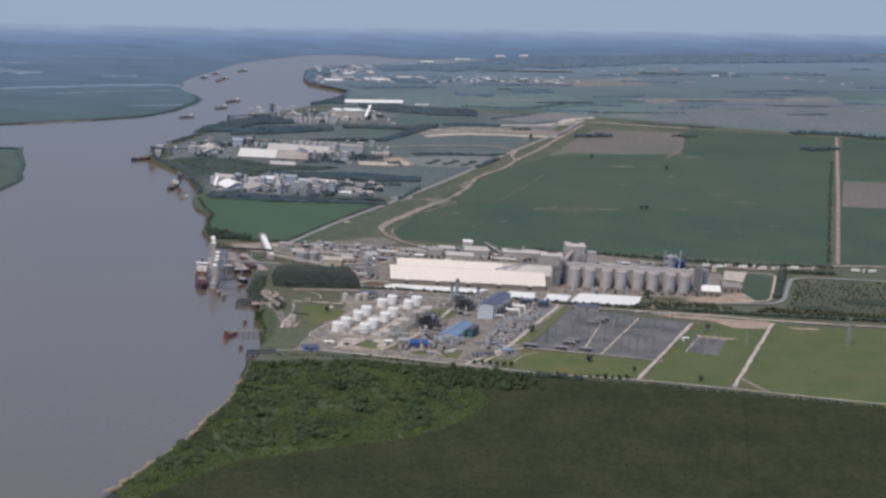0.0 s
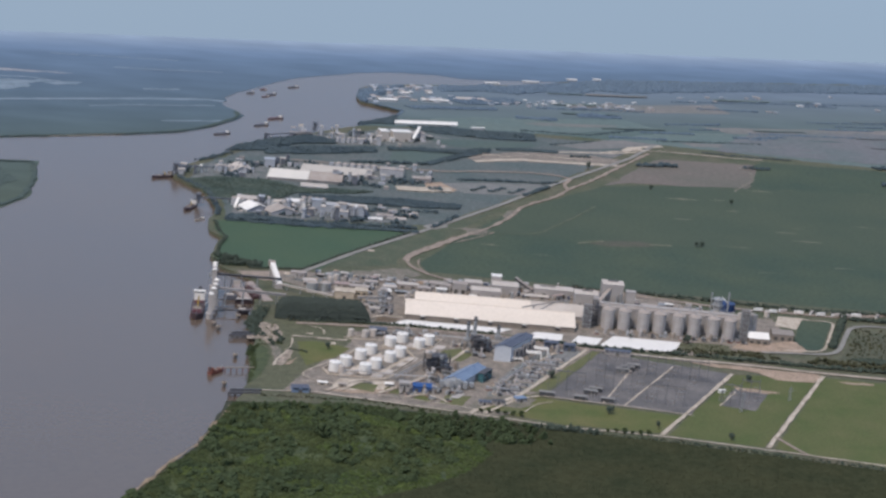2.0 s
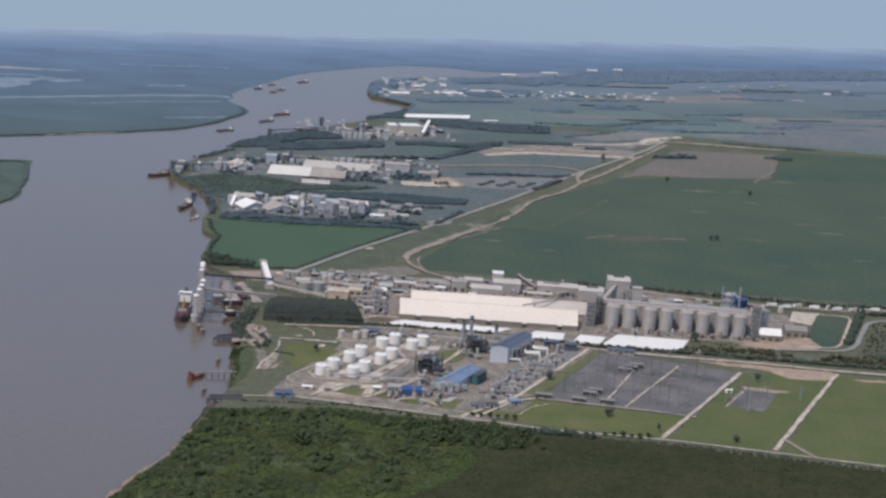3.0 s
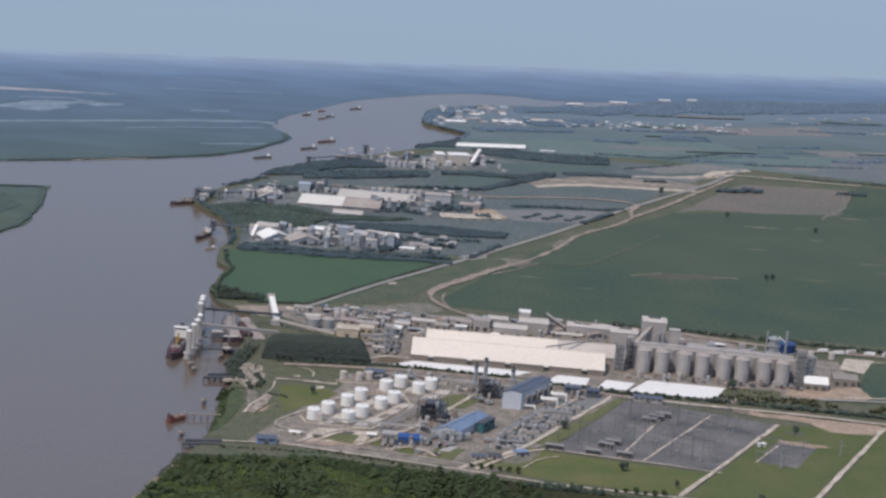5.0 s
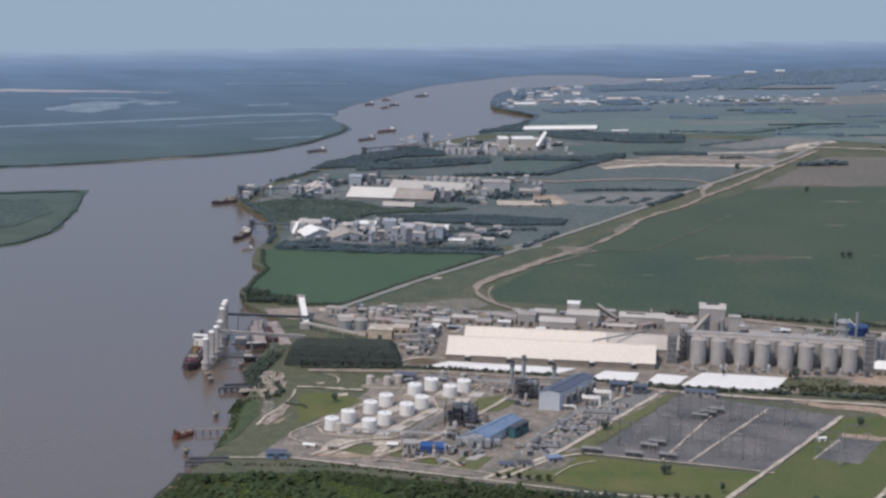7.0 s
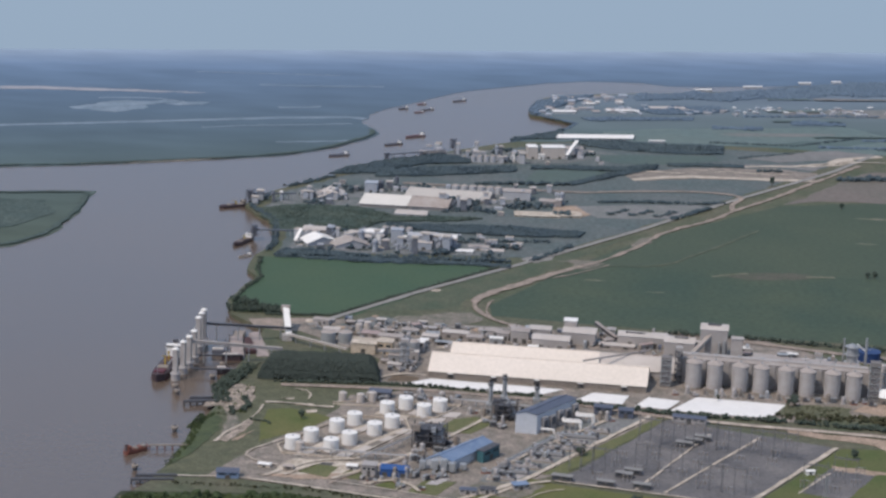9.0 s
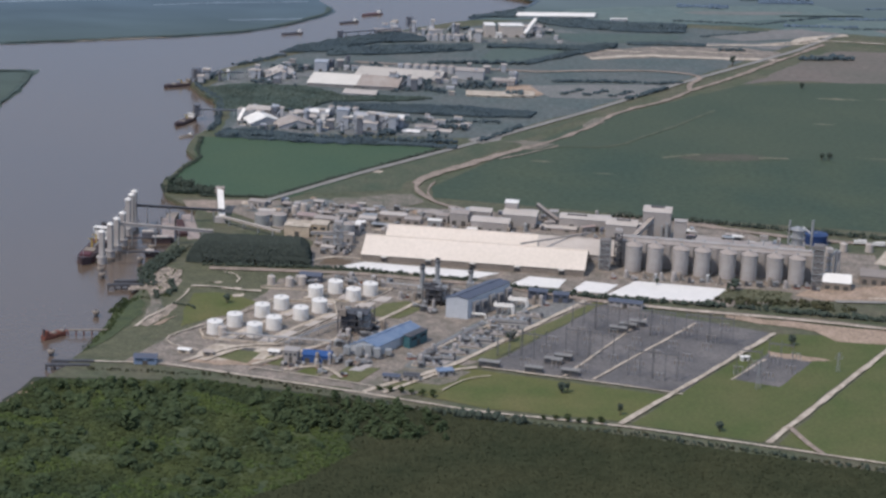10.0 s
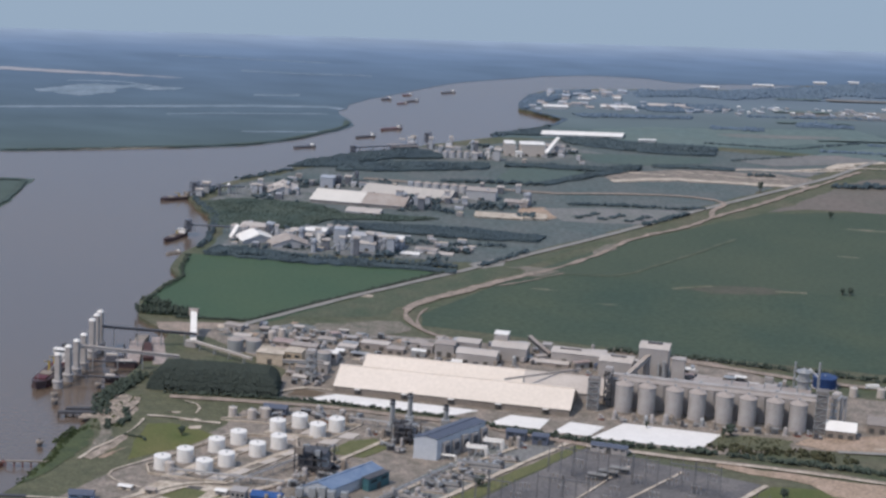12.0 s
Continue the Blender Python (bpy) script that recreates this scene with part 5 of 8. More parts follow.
def bent_duct(x, y, w, h, r, rz):
    ob = thing("steam_duct", "fat white bent pipe on steel legs", "pipe", x, y, 0.04, rz, group="steam ducts")
    part("pipe", tube(bmesh.new(), (-w / 2, 0, h), (w / 2, 0, h), r, 12), M_WHITE, ob)
    part("elbow", tube(bmesh.new(), (w / 2, 0, h + r * 0.2), (w / 2 + r, 0, 0), r, 12), M_WHITE, ob)
    part("elbow", tube(bmesh.new(), (-w / 2, 0, h), (-w / 2 - r, 1.2, h), r, 12), M_WHITE, ob)
    for i in range(3):
        part("leg", box(bmesh.new(), -w / 2 + w * (i + 0.3) / 3, 0, 0, 0.15, 0.5, h), M_STEEL, ob)
    return ob


bent_duct(28.4, -42.6, 4.4, 1.0, 0.25, -4)
bent_duct(34.6, -39.6, 3.8, 2.0, 0.25, -4)
bent_duct(34.8, -38.2, 3.8, 2.0, 0.25, -4)
bent_duct(37.6, -34.6, 3.6, 1.9, 0.25, -4)
bent_duct(37.9, -33.2, 3.6, 1.9, 0.25, -4)
block("blue_hut", "low dark blue clad stores", 42.0, -27.5, 4.2, 2.4, 1.9, -6, M_DBLUE, M_DBLUE, 0.3, 2)
block("blue_hut", "low dark blue clad stores", 47.2, -29.3, 3.4, 2.4, 2.0, -6, M_DBLUE, M_DBLUE, 0.3, 2)
block("control_house", "long low control house with a blue-grey roof", 61.6, -31, 7.6, 2.4, 1.5, -10, M_GREY, M_DBLUE, 0.4, 5, 1)
block("blue_workshop", "bright blue roofed open workshop", -3.0, -76.6, 5.8, 3.0, 1.7, -6, M_BBLUE, M_BBLUE, 0.7, 0, 3)
block("pale_hut", "pale grey flat-roofed water treatment house", -8.3, -76.8, 2.8, 2.6, 2.4, -6, M_GREY, M_GREY, 0, 3)
block("white_hut", "small white-roofed site hut", -12.2, -73.6, 2.2, 1.6, 1.0, -6, M_CONC, M_WHITE, 0.25, 2)
block("blue_hut", "dark blue clad pump house by the shore road", -37.4, -82.6, 4.6, 2.8, 1.4, 4, M_BLUE, M_DBLUE, 0.6, 2)
block("blue_hut", "dark blue low store north of the tanks", -10.0, -23.4, 5.0, 2.6, 1.5, -6, M_DBLUE, M_DBLUE, 0.6, 3)
block("site_hut", "small brown-roofed site hut", -25.5, -76.0, 2.0, 1.4, 1.0, -6, M_BROWN, M_OLDROOF, 0.3, 1)
block("site_hut", "small pale site hut", -30.8, -74.6, 2.6, 1.4, 0.7, -10, M_PALE, M_WHITE, 0.2, 1)
block("site_hut", "low grey site building with several rooms", 13.0, -85.2, 3.4, 1.8, 1.2, -6, M_GREY, M_DBLUE, 0.3, 3)
block("site_hut", "low dark site building", 17.0, -84.2, 3.2, 2.0, 1.2, -6, M_CONC, M_DARK, 0.3, 3)
block("site_hut", "pale blue flat gatehouse", 24.0, -80.6, 3.2, 2.0, 1.2, 20, M_GREY, M_BLUE, 0, 3)
M_GREYROOF = mat("grey_flat_roof", (0.22, 0.215, 0.21), 0.7, size=2, fine=0.3, vary=0.12)
block("relay_house", "long low dark-walled relay house", 32.4, -73.6, 4.2, 1.3, 1.1, -12, M_DARK, M_GREYROOF, 0, 2, group="relay houses")
for x, y in ((41.6, -75.6), (45.6, -69.8), (47.6, -67.4), (49.2, -76.2), (59.6, -47.6), (61.8, -45.2), (64.0, -42.8)):
    block("relay_house", "low dark-walled relay house in the substation", x, y, 3.6, 1.3, 1.1, -12, M_DARK, M_GREYROOF, 0, 2, group="relay houses")
# A plain hut-shaped block stands in for a parked white vehicle.
block("white_vehicle", "small white block standing in for a parked vehicle in the substation", 86.2, -61.6, 1.9, 1.0, 0.9, 12, M_WHITE, M_WHITE, 0.2, 1)

sheet("gravel_yard", [(15, -76.5), (21, -60), (28, -47), (38.6, -31.4), (50, -28.6), (51.4, -30), (26, -72.6), (22.4, -77)], 0.052, M_GREYYARD, "grey gravel of the transformer bays", wander=0.4, step=3)
for pts in ([(-15.7, -81.4), (-1.4, -85.2), (6.7, -87.6), (13, -90.4)], [(-7.8, -82.4), (-5.4, -78.4)], [(-2.2, -84.6), (0.8, -79.4)], [(23.6, -89), (29, -79.6), (33, -79.2)]):
    strip("path", pts, 0.35, 0.10, M_PALE, "thin pale kerbed path between the plant lawns", "path", 0.05)

# process clutter of the power plant
rng = random.Random(11)
def equipment(x, y, rz):
    kind = rng.choice(("transformer", "vessel", "skid", "skid"))
    if kind == "transformer":
        ob = thing("transformer", "grey oil transformer with cooling fins", "transformer", x, y, 0.04, rz)
        w, h = rng.uniform(1.0, 1.6), rng.uniform(0.8, 1.4)
        part("core_tank", box(bmesh.new(), 0, 0, 0.0, w, 0.9, h + 0.15), M_STEEL, ob)
        for i in range(5):
            part("fin", box(bmesh.new(), -w / 2 + w * (i + 0.5) / 5, -0.6, 0.25, 0.08, 0.3, h * 0.8), M_DARK, ob)
        for i in range(3):
            part("bushing", lathe(bmesh.new(), [(0.09, h + 0.1), (0.04, h + 0.8)], 6, -w / 3 + w / 3 * i, 0), M_BROWN, ob)
    elif kind == "vessel":
        ob = thing("vessel", "small upright steel vessel on a plinth", "vessel", x, y, 0.04, rz)
        r, h = rng.uniform(0.35, 0.6), rng.uniform(1.2, 2.4)
        part("shell", lathe(bmesh.new(), [(r, 0.2), (r, h), (r * 0.4, h + 0.3)], 12), rng.choice((M_STEEL, M_CONC, M_GREY, M_BROWN)), ob)
        part("plinth", box(bmesh.new(), 0, 0, 0, r * 2.6, r * 2.6, 0.2), M_CONC, ob)
        part("pipe", tube(bmesh.new(), (r, 0, h * 0.7), (r + 0.8, 0, 0.1), 0.09, 6), M_STEEL, ob)
    else:
        ob = thing("pump_skid", "low steel pump skid with pipes", "machinery", x, y, 0.04, rz)
        w = rng.uniform(1.2, 2.2)
        part("frame", box(bmesh.new(), 0, 0, 0, w, 1.0, 0.25), M_RUST if rng.random() < 0.25 else M_DARK, ob)
        part("casing", box(bmesh.new(), -w * 0.2, 0, 0.25, w * 0.45, 0.7, rng.uniform(0.5, 1.1)), rng.choice((M_GREY, M_STEEL, M_CONC, M_BROWN, M_DARK)), ob)
        part("motor", tube(bmesh.new(), (w * 0.1, 0, 0.55), (w * 0.45, 0, 0.55), 0.25, 8), M_STEEL, ob)


PLANT = [(14, -76), (22, -58), (30, -47), (40, -32), (46, -31), (30, -62), (22, -76)]
PLANT2 = [(-2, -66), (2, -50), (8, -47), (12, -56), (4, -70)]
PLANT4 = [(-16, -27), (-8, -20), (10, -20), (8, -25)]
PLANT5 = [(-12, -79), (-8, -71), (8, -74), (4, -84)]
PLANT3 = [(10, -34), (16, -24), (30, -22), (24, -40), (18, -42)]
for zone, count in ((PLANT, 40), (PLANT2, 30), (PLANT3, 34), (PLANT4, 26), (PLANT5, 22)):
    done = 0
    while done < count:
        x, y = rng.uniform(-17, 50), rng.uniform(-85, -19)
        if inside(x, y, zone):
            equipment(x, y, rng.choice((-5, -5, -5, 56)))
            done += 1


for i in range(46):
    x, y = rng.uniform(-14, 46), rng.uniform(-80, -20)
    if inside(x, y, PLANT) or inside(x, y, PLANT3) or inside(x, y, PLANT5) or inside(x, y, PLANT2):
        w, d = rng.uniform(1.5, 4), rng.uniform(1.5, 5)
        sheet("concrete_pad", [(x, y), (x + w, y - 0.08 * w), (x + w + d * 0.5, y + d * 0.8), (x + d * 0.5, y + d * 0.85)], 0.085 + 0.0008 * i, M_PALE if i % 3 == 0 else M_CONC, "worn concrete pad in the power plant", "pavement", wander=0.1)


def cooler_bank(x0, x1, y, h, wide):
    """A long low bank of coolers on a pale plinth, with fan rings and headers."""
    ob = thing("cooler_bank", "long low grey bank of air coolers on a pale plinth", "cooler", x0, y, 0.05, -5, group="cooler banks")
    n = x1 - x0
    part("plinth", box(bmesh.new(), n / 2, 0, 0, n, wide + 0.9, 0.14), M_PALE if h < 0.8 else M_CONC, ob)
    part("casing", box(bmesh.new(), n * 0.46, 0.1, 0.14, n * 0.86, wide, h), M_CONC if h < 0.8 else M_STEEL, ob)
    part("header_pipe", tube(bmesh.new(), (0.3, -wide * 0.62, h * 0.7), (n - 0.4, -wide * 0.62, h * 0.7), 0.13, 6), M_GREY, ob)
    for i in range(int(n / 1.5)):
        part("fan_ring", lathe(bmesh.new(), [(0.5, h + 0.14), (0.45, h + 0.3)], 10, 0.9 + 1.5 * i, 0.1), M_DARK if i % 2 else M_BROWN, ob)
    for i in range(2):
        part("gearbox", box(bmesh.new(), n - 0.5, -0.3 + 0.7 * i, 0.14, 0.5, 0.5, h * 1.3), M_DARK, ob)


for i in range(9):
    y = -74.5 + 4.3 * i
    road_x = 25 + (y + 74) * 0.596
    long = 5.5 + (3.5, 1.5, 4.5, 0.5, 3.0)[i % 5] - (2.5 if i < 2 else 0)
    cooler_bank(road_x - 1.6 - long, road_x - 1.6, y, (0.55, 1.0, 0.7)[i % 3], (1.0, 1.5, 1.2)[i % 3])
for x, y, h in ((5.4, -71.6, 2.6), (7.4, -72.0, 3.0), (9.2, -72.2, 2.4), (2.8, -71.2, 2.2), (11.4, -70.2, 1.6)):
    fh = thing("filter_tower", "blue-grey boxy filter tower before the blue shed", "filter", x, y, 0.04, -5, group="filter towers")
    part("casing", box(bmesh.new(), 0, 0, 0.5, 1.3, 1.2, h - 0.5), M_STEEL, fh)
    part("hopper", lathe(bmesh.new(), [(0.2, 0), (0.6, 0.55)], 4), M_STEEL, fh)
    part("duct", tube(bmesh.new(), (0, 0.6, h * 0.7), (0.4, 2.0, h * 0.7), 0.22, 8), M_STEEL, fh)


def pipe_rack(a, b, label="pale steel pipe rack with several pipes"):
    a, b = Vector((*a, 0.04)), Vector((*b, 0.04))
    ob = thing("pipe_rack", label, "pipe rack", a.x, a.y, 0.04, group="pipe racks")
    d = b - a
    n = max(2, int(d.length / 3))
    side = Vector((-d.y, d.x, 0)).normalized() * 0.5
    for i in range(n + 1):
        p = d * (i / n)
        bm = bmesh.new()
        for s in (-1, 1):
            tube(bm, p + side * s, p + side * s + Vector((0, 0, 1.3)), 0.07, 5)
        beam(bm, p - side * 1.2 + Vector((0, 0, 1.25)), p + side * 1.2 + Vector((0, 0, 1.25)), 0.12, 0.12)
        part("trestle", bm, M_STEEL, ob)
    for s in (-0.8, -0.3, 0.2, 0.8):
        part("pipe", tube(bmesh.new(), side * s + Vector((0, 0, 1.42)), d + side * s + Vector((0, 0, 1.42)), 0.07, 6), M_STEEL if s > 0 else M_GREY, ob)


pipe_rack((-10, -68), (6, -43))
pipe_rack((-24, -64.5), (-1, -66.5))
pipe_rack((18, -72), (30, -50))
pipe_rack((6, -25), (26, -28))

# substation steelwork
M_GALV = mat("weathered_steel", (0.17, 0.17, 0.18), 0.6, size=2, fine=0.3, vary=0.15, metal=0.2, bump=0)


def gantry():
    ob = thing("gantry", "slim grey lattice gantry of the substation", "gantry", group="substation gantries")
    w, h = 5.0, 5.6
    for sx in (-1, 0, 1):
        bm = bmesh.new()
        for dx, dy in ((-0.16, -0.16), (0.16, -0.16), (0.16, 0.16), (-0.16, 0.16)):
            tube(bm, (sx * w / 2 + dx, dy, 0), (sx * w / 2 + dx * 0.3, dy * 0.3, h + 0.9), 0.035, 4)
        for k in range(5):
            z = h * k / 5
            beam(bm, (sx * w / 2 - 0.15, -0.12, z), (sx * w / 2 + 0.15, -0.12, z + h / 5), 0.04, 0.04)
        part("mast", bm, M_GALV, ob)
    part("girder", beam(bmesh.new(), (-w / 2, 0, h), (w / 2, 0, h), 0.1, 0.22), M_GALV, ob)
    for i in range(6):
        part("insulator", tube(bmesh.new(), (-w / 2 + w * (i + 0.5) / 6, 0, h), (-w / 2 + w * (i + 0.5) / 6, 0, h - 0.7), 0.06, 5), M_BROWN, ob)
    return ob


def breaker():
    ob = thing("breaker", "row of grey switchgear posts with brown insulators", "switchgear", group="switchgear rows")
    for i in range(3):
        part("post", box(bmesh.new(), -0.9 + 0.9 * i, 0, 0, 0.12, 0.12, 0.9), M_STEEL, ob)
        part("insulator", lathe(bmesh.new(), [(0.12, 0.9), (0.1, 1.7)], 6, -0.9 + 0.9 * i, 0), M_BROWN, ob)
    part("bus_bar", tube(bmesh.new(), (-1.1, 0, 1.72), (1.1, 0, 1.72), 0.05, 5), M_STEEL, ob)
    return ob


g_first, b_first = gantry(), breaker()
rows = []
for i in range(5):
    for j in range(6):
        u, v = (i + 0.55) / 5.2, (j + 0.5) / 6
        x = (34 + 36 * u) * (1 - v) + (57 + 33 * u) * v
        y = (-73 - 8 * u) * (1 - v) + (-31 - 11 * u) * v
        rows.append((x, y, i, j))
put_g = put_b = 0
GANTRIES = ((54.8, -46), (39.1, -67.2), (53.3, -64), (66.1, -75), (66.8, -48.2), (79.2, -50.3))
for gx, gy in GANTRIES:
    for dx, dy in ((-2.6, 0.3), (2.5, -0.6)):
        m = pose(gx + dx, gy + dy, 0.08, 0, 0, -12)
        if put_g:
            copy_thing(g_first, m)
        else:
            g_first.matrix_world = m
        put_g += 1
for x, y, i, j in rows:
    m = pose(x + rng.uniform(-1.6, 1.6), y + rng.uniform(-2.5, 2.5), 0.08, 0, 0, -12)
    if put_b:
        copy_thing(b_first, m)
    else:
        b_first.matrix_world = m
    put_b += 1
for x, y in ((84, -70), (88, -66), (92, -62), (95, -68), (90, -73), (97, -60)):
    copy_thing(b_first, pose(x, y, 0.08, 0, 0, -12))
for x, y in ((86, -71), (93, -66)):
    copy_thing(g_first, pose(x, y, 0.08, 0, 0, -12))


def pylon():
    ob = thing("pylon", "tall slim lattice power pylon", "pylon", group="pylons")
    h = 9.5
    bm = bmesh.new()
    for dx, dy in ((-1, -1), (1, -1), (1, 1), (-1, 1)):
        tube(bm, (dx * 0.75, dy * 0.75, 0), (dx * 0.16, dy * 0.16, h), 0.045, 4)
    part("leg_frame", bm, M_STEEL, ob)
    for k in range(8):
        z0, z1 = h * k / 8, h * (k + 1) / 8
        r0, r1 = 0.75 - 0.59 * k / 8, 0.75 - 0.59 * (k + 1) / 8
        for s in (-1, 1):
            part("brace", beam(bmesh.new(), (-r0, s * r0, z0), (r1, s * r1, z1), 0.04, 0.04), M_STEEL, ob)
            part("brace", beam(bmesh.new(), (s * r0, -r0, z0), (s * r1, r1, z1), 0.04, 0.04), M_STEEL, ob)
    for z, w in ((6.6, 2.2), (7.8, 1.8), (9.0, 1.3)):
        part("cross_arm", beam(bmesh.new(), (-w, 0, z), (w, 0, z), 0.09, 0.16), M_STEEL, ob)
    return ob


p_first = pylon()
p_first.matrix_world = pose(140.7, -62.3, 0.06, 0, 0, 20)
for x, y, size in ((105.1, -65.5, 0.45), (87.4, -78, 0.6), (169, -30, 1.0)):
    copy_thing(p_first, pose(x, y, 0.06, 0, 0, 20) @ Matrix.Scale(size, 4))


def truck(x, y, rz, body, ground=0.06):
    ob = thing("truck", "parked grain truck with a pale trailer on the farm road", "truck", x, y, ground, rz, group="parked trucks")
    part("trailer", box(bmesh.new(), 0.3, 0, 0.35, 2.3, 0.75, 0.85), body, ob)
    cab = part("cab", box(bmesh.new(), -1.35, 0, 0.3, 0.7, 0.72, 0.75), M_WHITE, ob)
    part("windscreen", box(bmesh.new(), -1.71, 0, 0.68, 0.04, 0.6, 0.28), M_GLASS, cab)
    part("chassis", box(bmesh.new(), -0.1, 0, 0.2, 3.1, 0.5, 0.14), M_DARK, ob)
    for wx in (-1.3, 0.4, 1.0):
        for wy in (-0.32, 0.32):
            part("wheel", tube(bmesh.new(), (wx, wy - 0.08, 0.2), (wx, wy + 0.08, 0.2), 0.2, 10), M_BLACK, ob)


for i, (x, y) in enumerate(((121.5, 28.6), (130.1, 29.4), (135.4, 28.4), (139.9, 29.0), (142.6, 27.6), (147.9, 27.8), (155.4, 29.2), (162.6, 29.4), (126, 27.5), (151.4, 27.4), (178.7, 28.8), (181.8, 28.4), (185, 28.2))):
    truck(x, y, (8, 14, -6, 60)[i % 4], (M_WHITE, M_PALEROOF, M_WHITE, M_OLDROOF)[i % 4], 0.0 if x > 176 else 0.06)

# blue tank and pale risers at the end of the grain plant
blue_tank = round_tank("blue_tank", "wide deep blue painted steel tank behind the silos", 2.8, 2.5, mat("deep_blue_paint", (0.02, 0.046, 0.135), 0.45, size=1.5, fine=0.3, vary=0.2), stairs=False)
blue_tank.matrix_world = pose(110.3, 27.4, 0.06)
for x, y, h in ((111.6, -1.6, 7.4), (112.6, 0.4, 6.6)):
    riser = thing("grain_riser", "slim pale steel riser pipe with a hooked head", "pipe", x, y, 0.04, 20, group="grain risers")
    part("pipe", lathe(bmesh.new(), [(0.34, 0), (0.34, h)], 12), M_CONC, riser)
    part("foot", box(bmesh.new(), 0, 0, 0, 1.0, 1.0, 0.5), M_GREY, riser)
    part("head", tube(bmesh.new(), (0, 0, h), (-1.5, -0.6, h - 0.9), 0.26, 8), M_STEEL, riser)

# ---- river port ----
WATER = -1.0


def ship(label, x, y, rz, length, beam_w, deck, hull=M_HULL, house=M_WHITE, cargo=(M_BROWN, M_HULL), cranes=0, group="ships", name="cargo_ship"):
    """A bulk carrier: flared hull, hatches, deckhouse, funnel and masts. The bow points along +x."""
    ob = thing(name, label, "ship", x, y, WATER, rz, group)
    L, B, D = length / 2, beam_w / 2, deck
    bm, rings = bmesh.new(), []
    for k, (s, full) in enumerate(((-1.0, 0.55), (-0.9, 0.92), (-0.5, 1.0), (0.5, 1.0), (0.78, 0.86), (0.93, 0.45), (1.0, 0.04))):
        up = D * (1.18 if s > 0.85 else 1.0)
        low = B * full * (0.86 if s < 0.9 else 0.5)
        rings.append([bm.verts.new((s * L - (0.04 * L if s > 0.9 else 0), -low, -0.6)), bm.verts.new((s * L, -B * full, up)), bm.verts.new((s * L, B * full, up)), bm.verts.new((s * L - (0.04 * L if s > 0.9 else 0), low, -0.6))])
    for a, b in zip(rings, rings[1:]):
        for i in range(4):
            j = (i + 1) % 4
            bm.faces.new((a[i], b[i], b[j], a[j]))
    bm.faces.new(rings[0]), bm.faces.new(rings[-1][::-1])
    bmesh.ops.recalc_face_normals(bm, faces=bm.faces)
    part("hull", bm, hull, ob)
    part("boot_stripe", box(bmesh.new(), -0.02 * L, 0, 0.02, 1.5 * L, 2.04 * B, D * 0.22), mat("boot_red", (0.10, 0.035, 0.035), 0.6, size=2, fine=0.3) if length > 15 else hull, ob)
    for i in range(4):
        part("hatch", box(bmesh.new(), -0.38 * L + 0.33 * L * i, 0, D, 0.26 * L, 1.3 * B, 0.28 + 0.05 * D), cargo[i % len(cargo)], ob)
    tall = 1.25 if length > 15 else 1.0
    part("deckhouse", box(bmesh.new(), -0.72 * L, 0, D, 0.22 * L, 1.6 * B, D * tall), house, ob)
    bridge = part("bridge", box(bmesh.new(), -0.70 * L, 0, D * (1 + tall), 0.16 * L, 1.9 * B, D * 0.45), house, ob)
    part("bridge_window", box(bmesh.new(), -0.615 * L, 0, D * (1.15 + tall), 0.02 * L, 1.7 * B, D * 0.18), M_GLASS, bridge)
    part("funnel", box(bmesh.new(), -0.86 * L, 0, D, 0.09 * L, 0.5 * B, D * (0.9 + tall)), M_DARK, ob)
    part("mast", tube(bmesh.new(), (0.86 * L, 0, D), (0.86 * L, 0, D * 2.3), 0.07, 5), M_STEEL, ob)
    for i in range(cranes):
        cx = -0.2 * L + 0.34 * L * i
        post = part("crane_post", box(bmesh.new(), cx, 0, D, 0.35, 0.35, D * 1.5), M_YELLOW, ob)
        part("crane_jib", beam(bmesh.new(), (cx, 0, D * 2.4), (cx + 0.28 * L, 0, D * 2.9), 0.18, 0.2), M_YELLOW, post)
    return ob


# Hull colours of the distant ships, lightened with haze in the colour.
M_FARHULL = mat("hazed_grey_hull", (0.125, 0.13, 0.155), 0.6, size=2, fine=0.3, vary=0.2)
M_FARRED = mat("hazed_red_hull", (0.17, 0.115, 0.13), 0.6, size=2, fine=0.3, vary=0.2)
ship("dark red-decked bulk carrier moored at the grain loaders", -62.9, -7.0, -95, 20, 3.9, 1.7, M_HULL, M_WHITE, (mat("dark_red_hatch", (0.11, 0.035, 0.045), 0.6, size=1, fine=0.2, vary=0.3), M_HULL, M_BROWN), 2)
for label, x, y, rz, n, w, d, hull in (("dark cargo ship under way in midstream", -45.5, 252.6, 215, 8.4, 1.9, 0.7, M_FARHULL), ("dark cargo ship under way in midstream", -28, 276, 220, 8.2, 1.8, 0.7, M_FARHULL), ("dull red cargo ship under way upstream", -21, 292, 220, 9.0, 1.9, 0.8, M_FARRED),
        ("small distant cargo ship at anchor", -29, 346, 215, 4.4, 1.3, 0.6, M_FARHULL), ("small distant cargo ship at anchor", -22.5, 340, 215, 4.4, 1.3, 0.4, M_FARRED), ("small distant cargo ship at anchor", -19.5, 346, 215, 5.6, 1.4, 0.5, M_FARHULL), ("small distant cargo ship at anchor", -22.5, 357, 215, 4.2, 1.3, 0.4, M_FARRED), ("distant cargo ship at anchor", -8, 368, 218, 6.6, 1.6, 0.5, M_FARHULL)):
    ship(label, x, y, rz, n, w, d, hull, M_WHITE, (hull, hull))
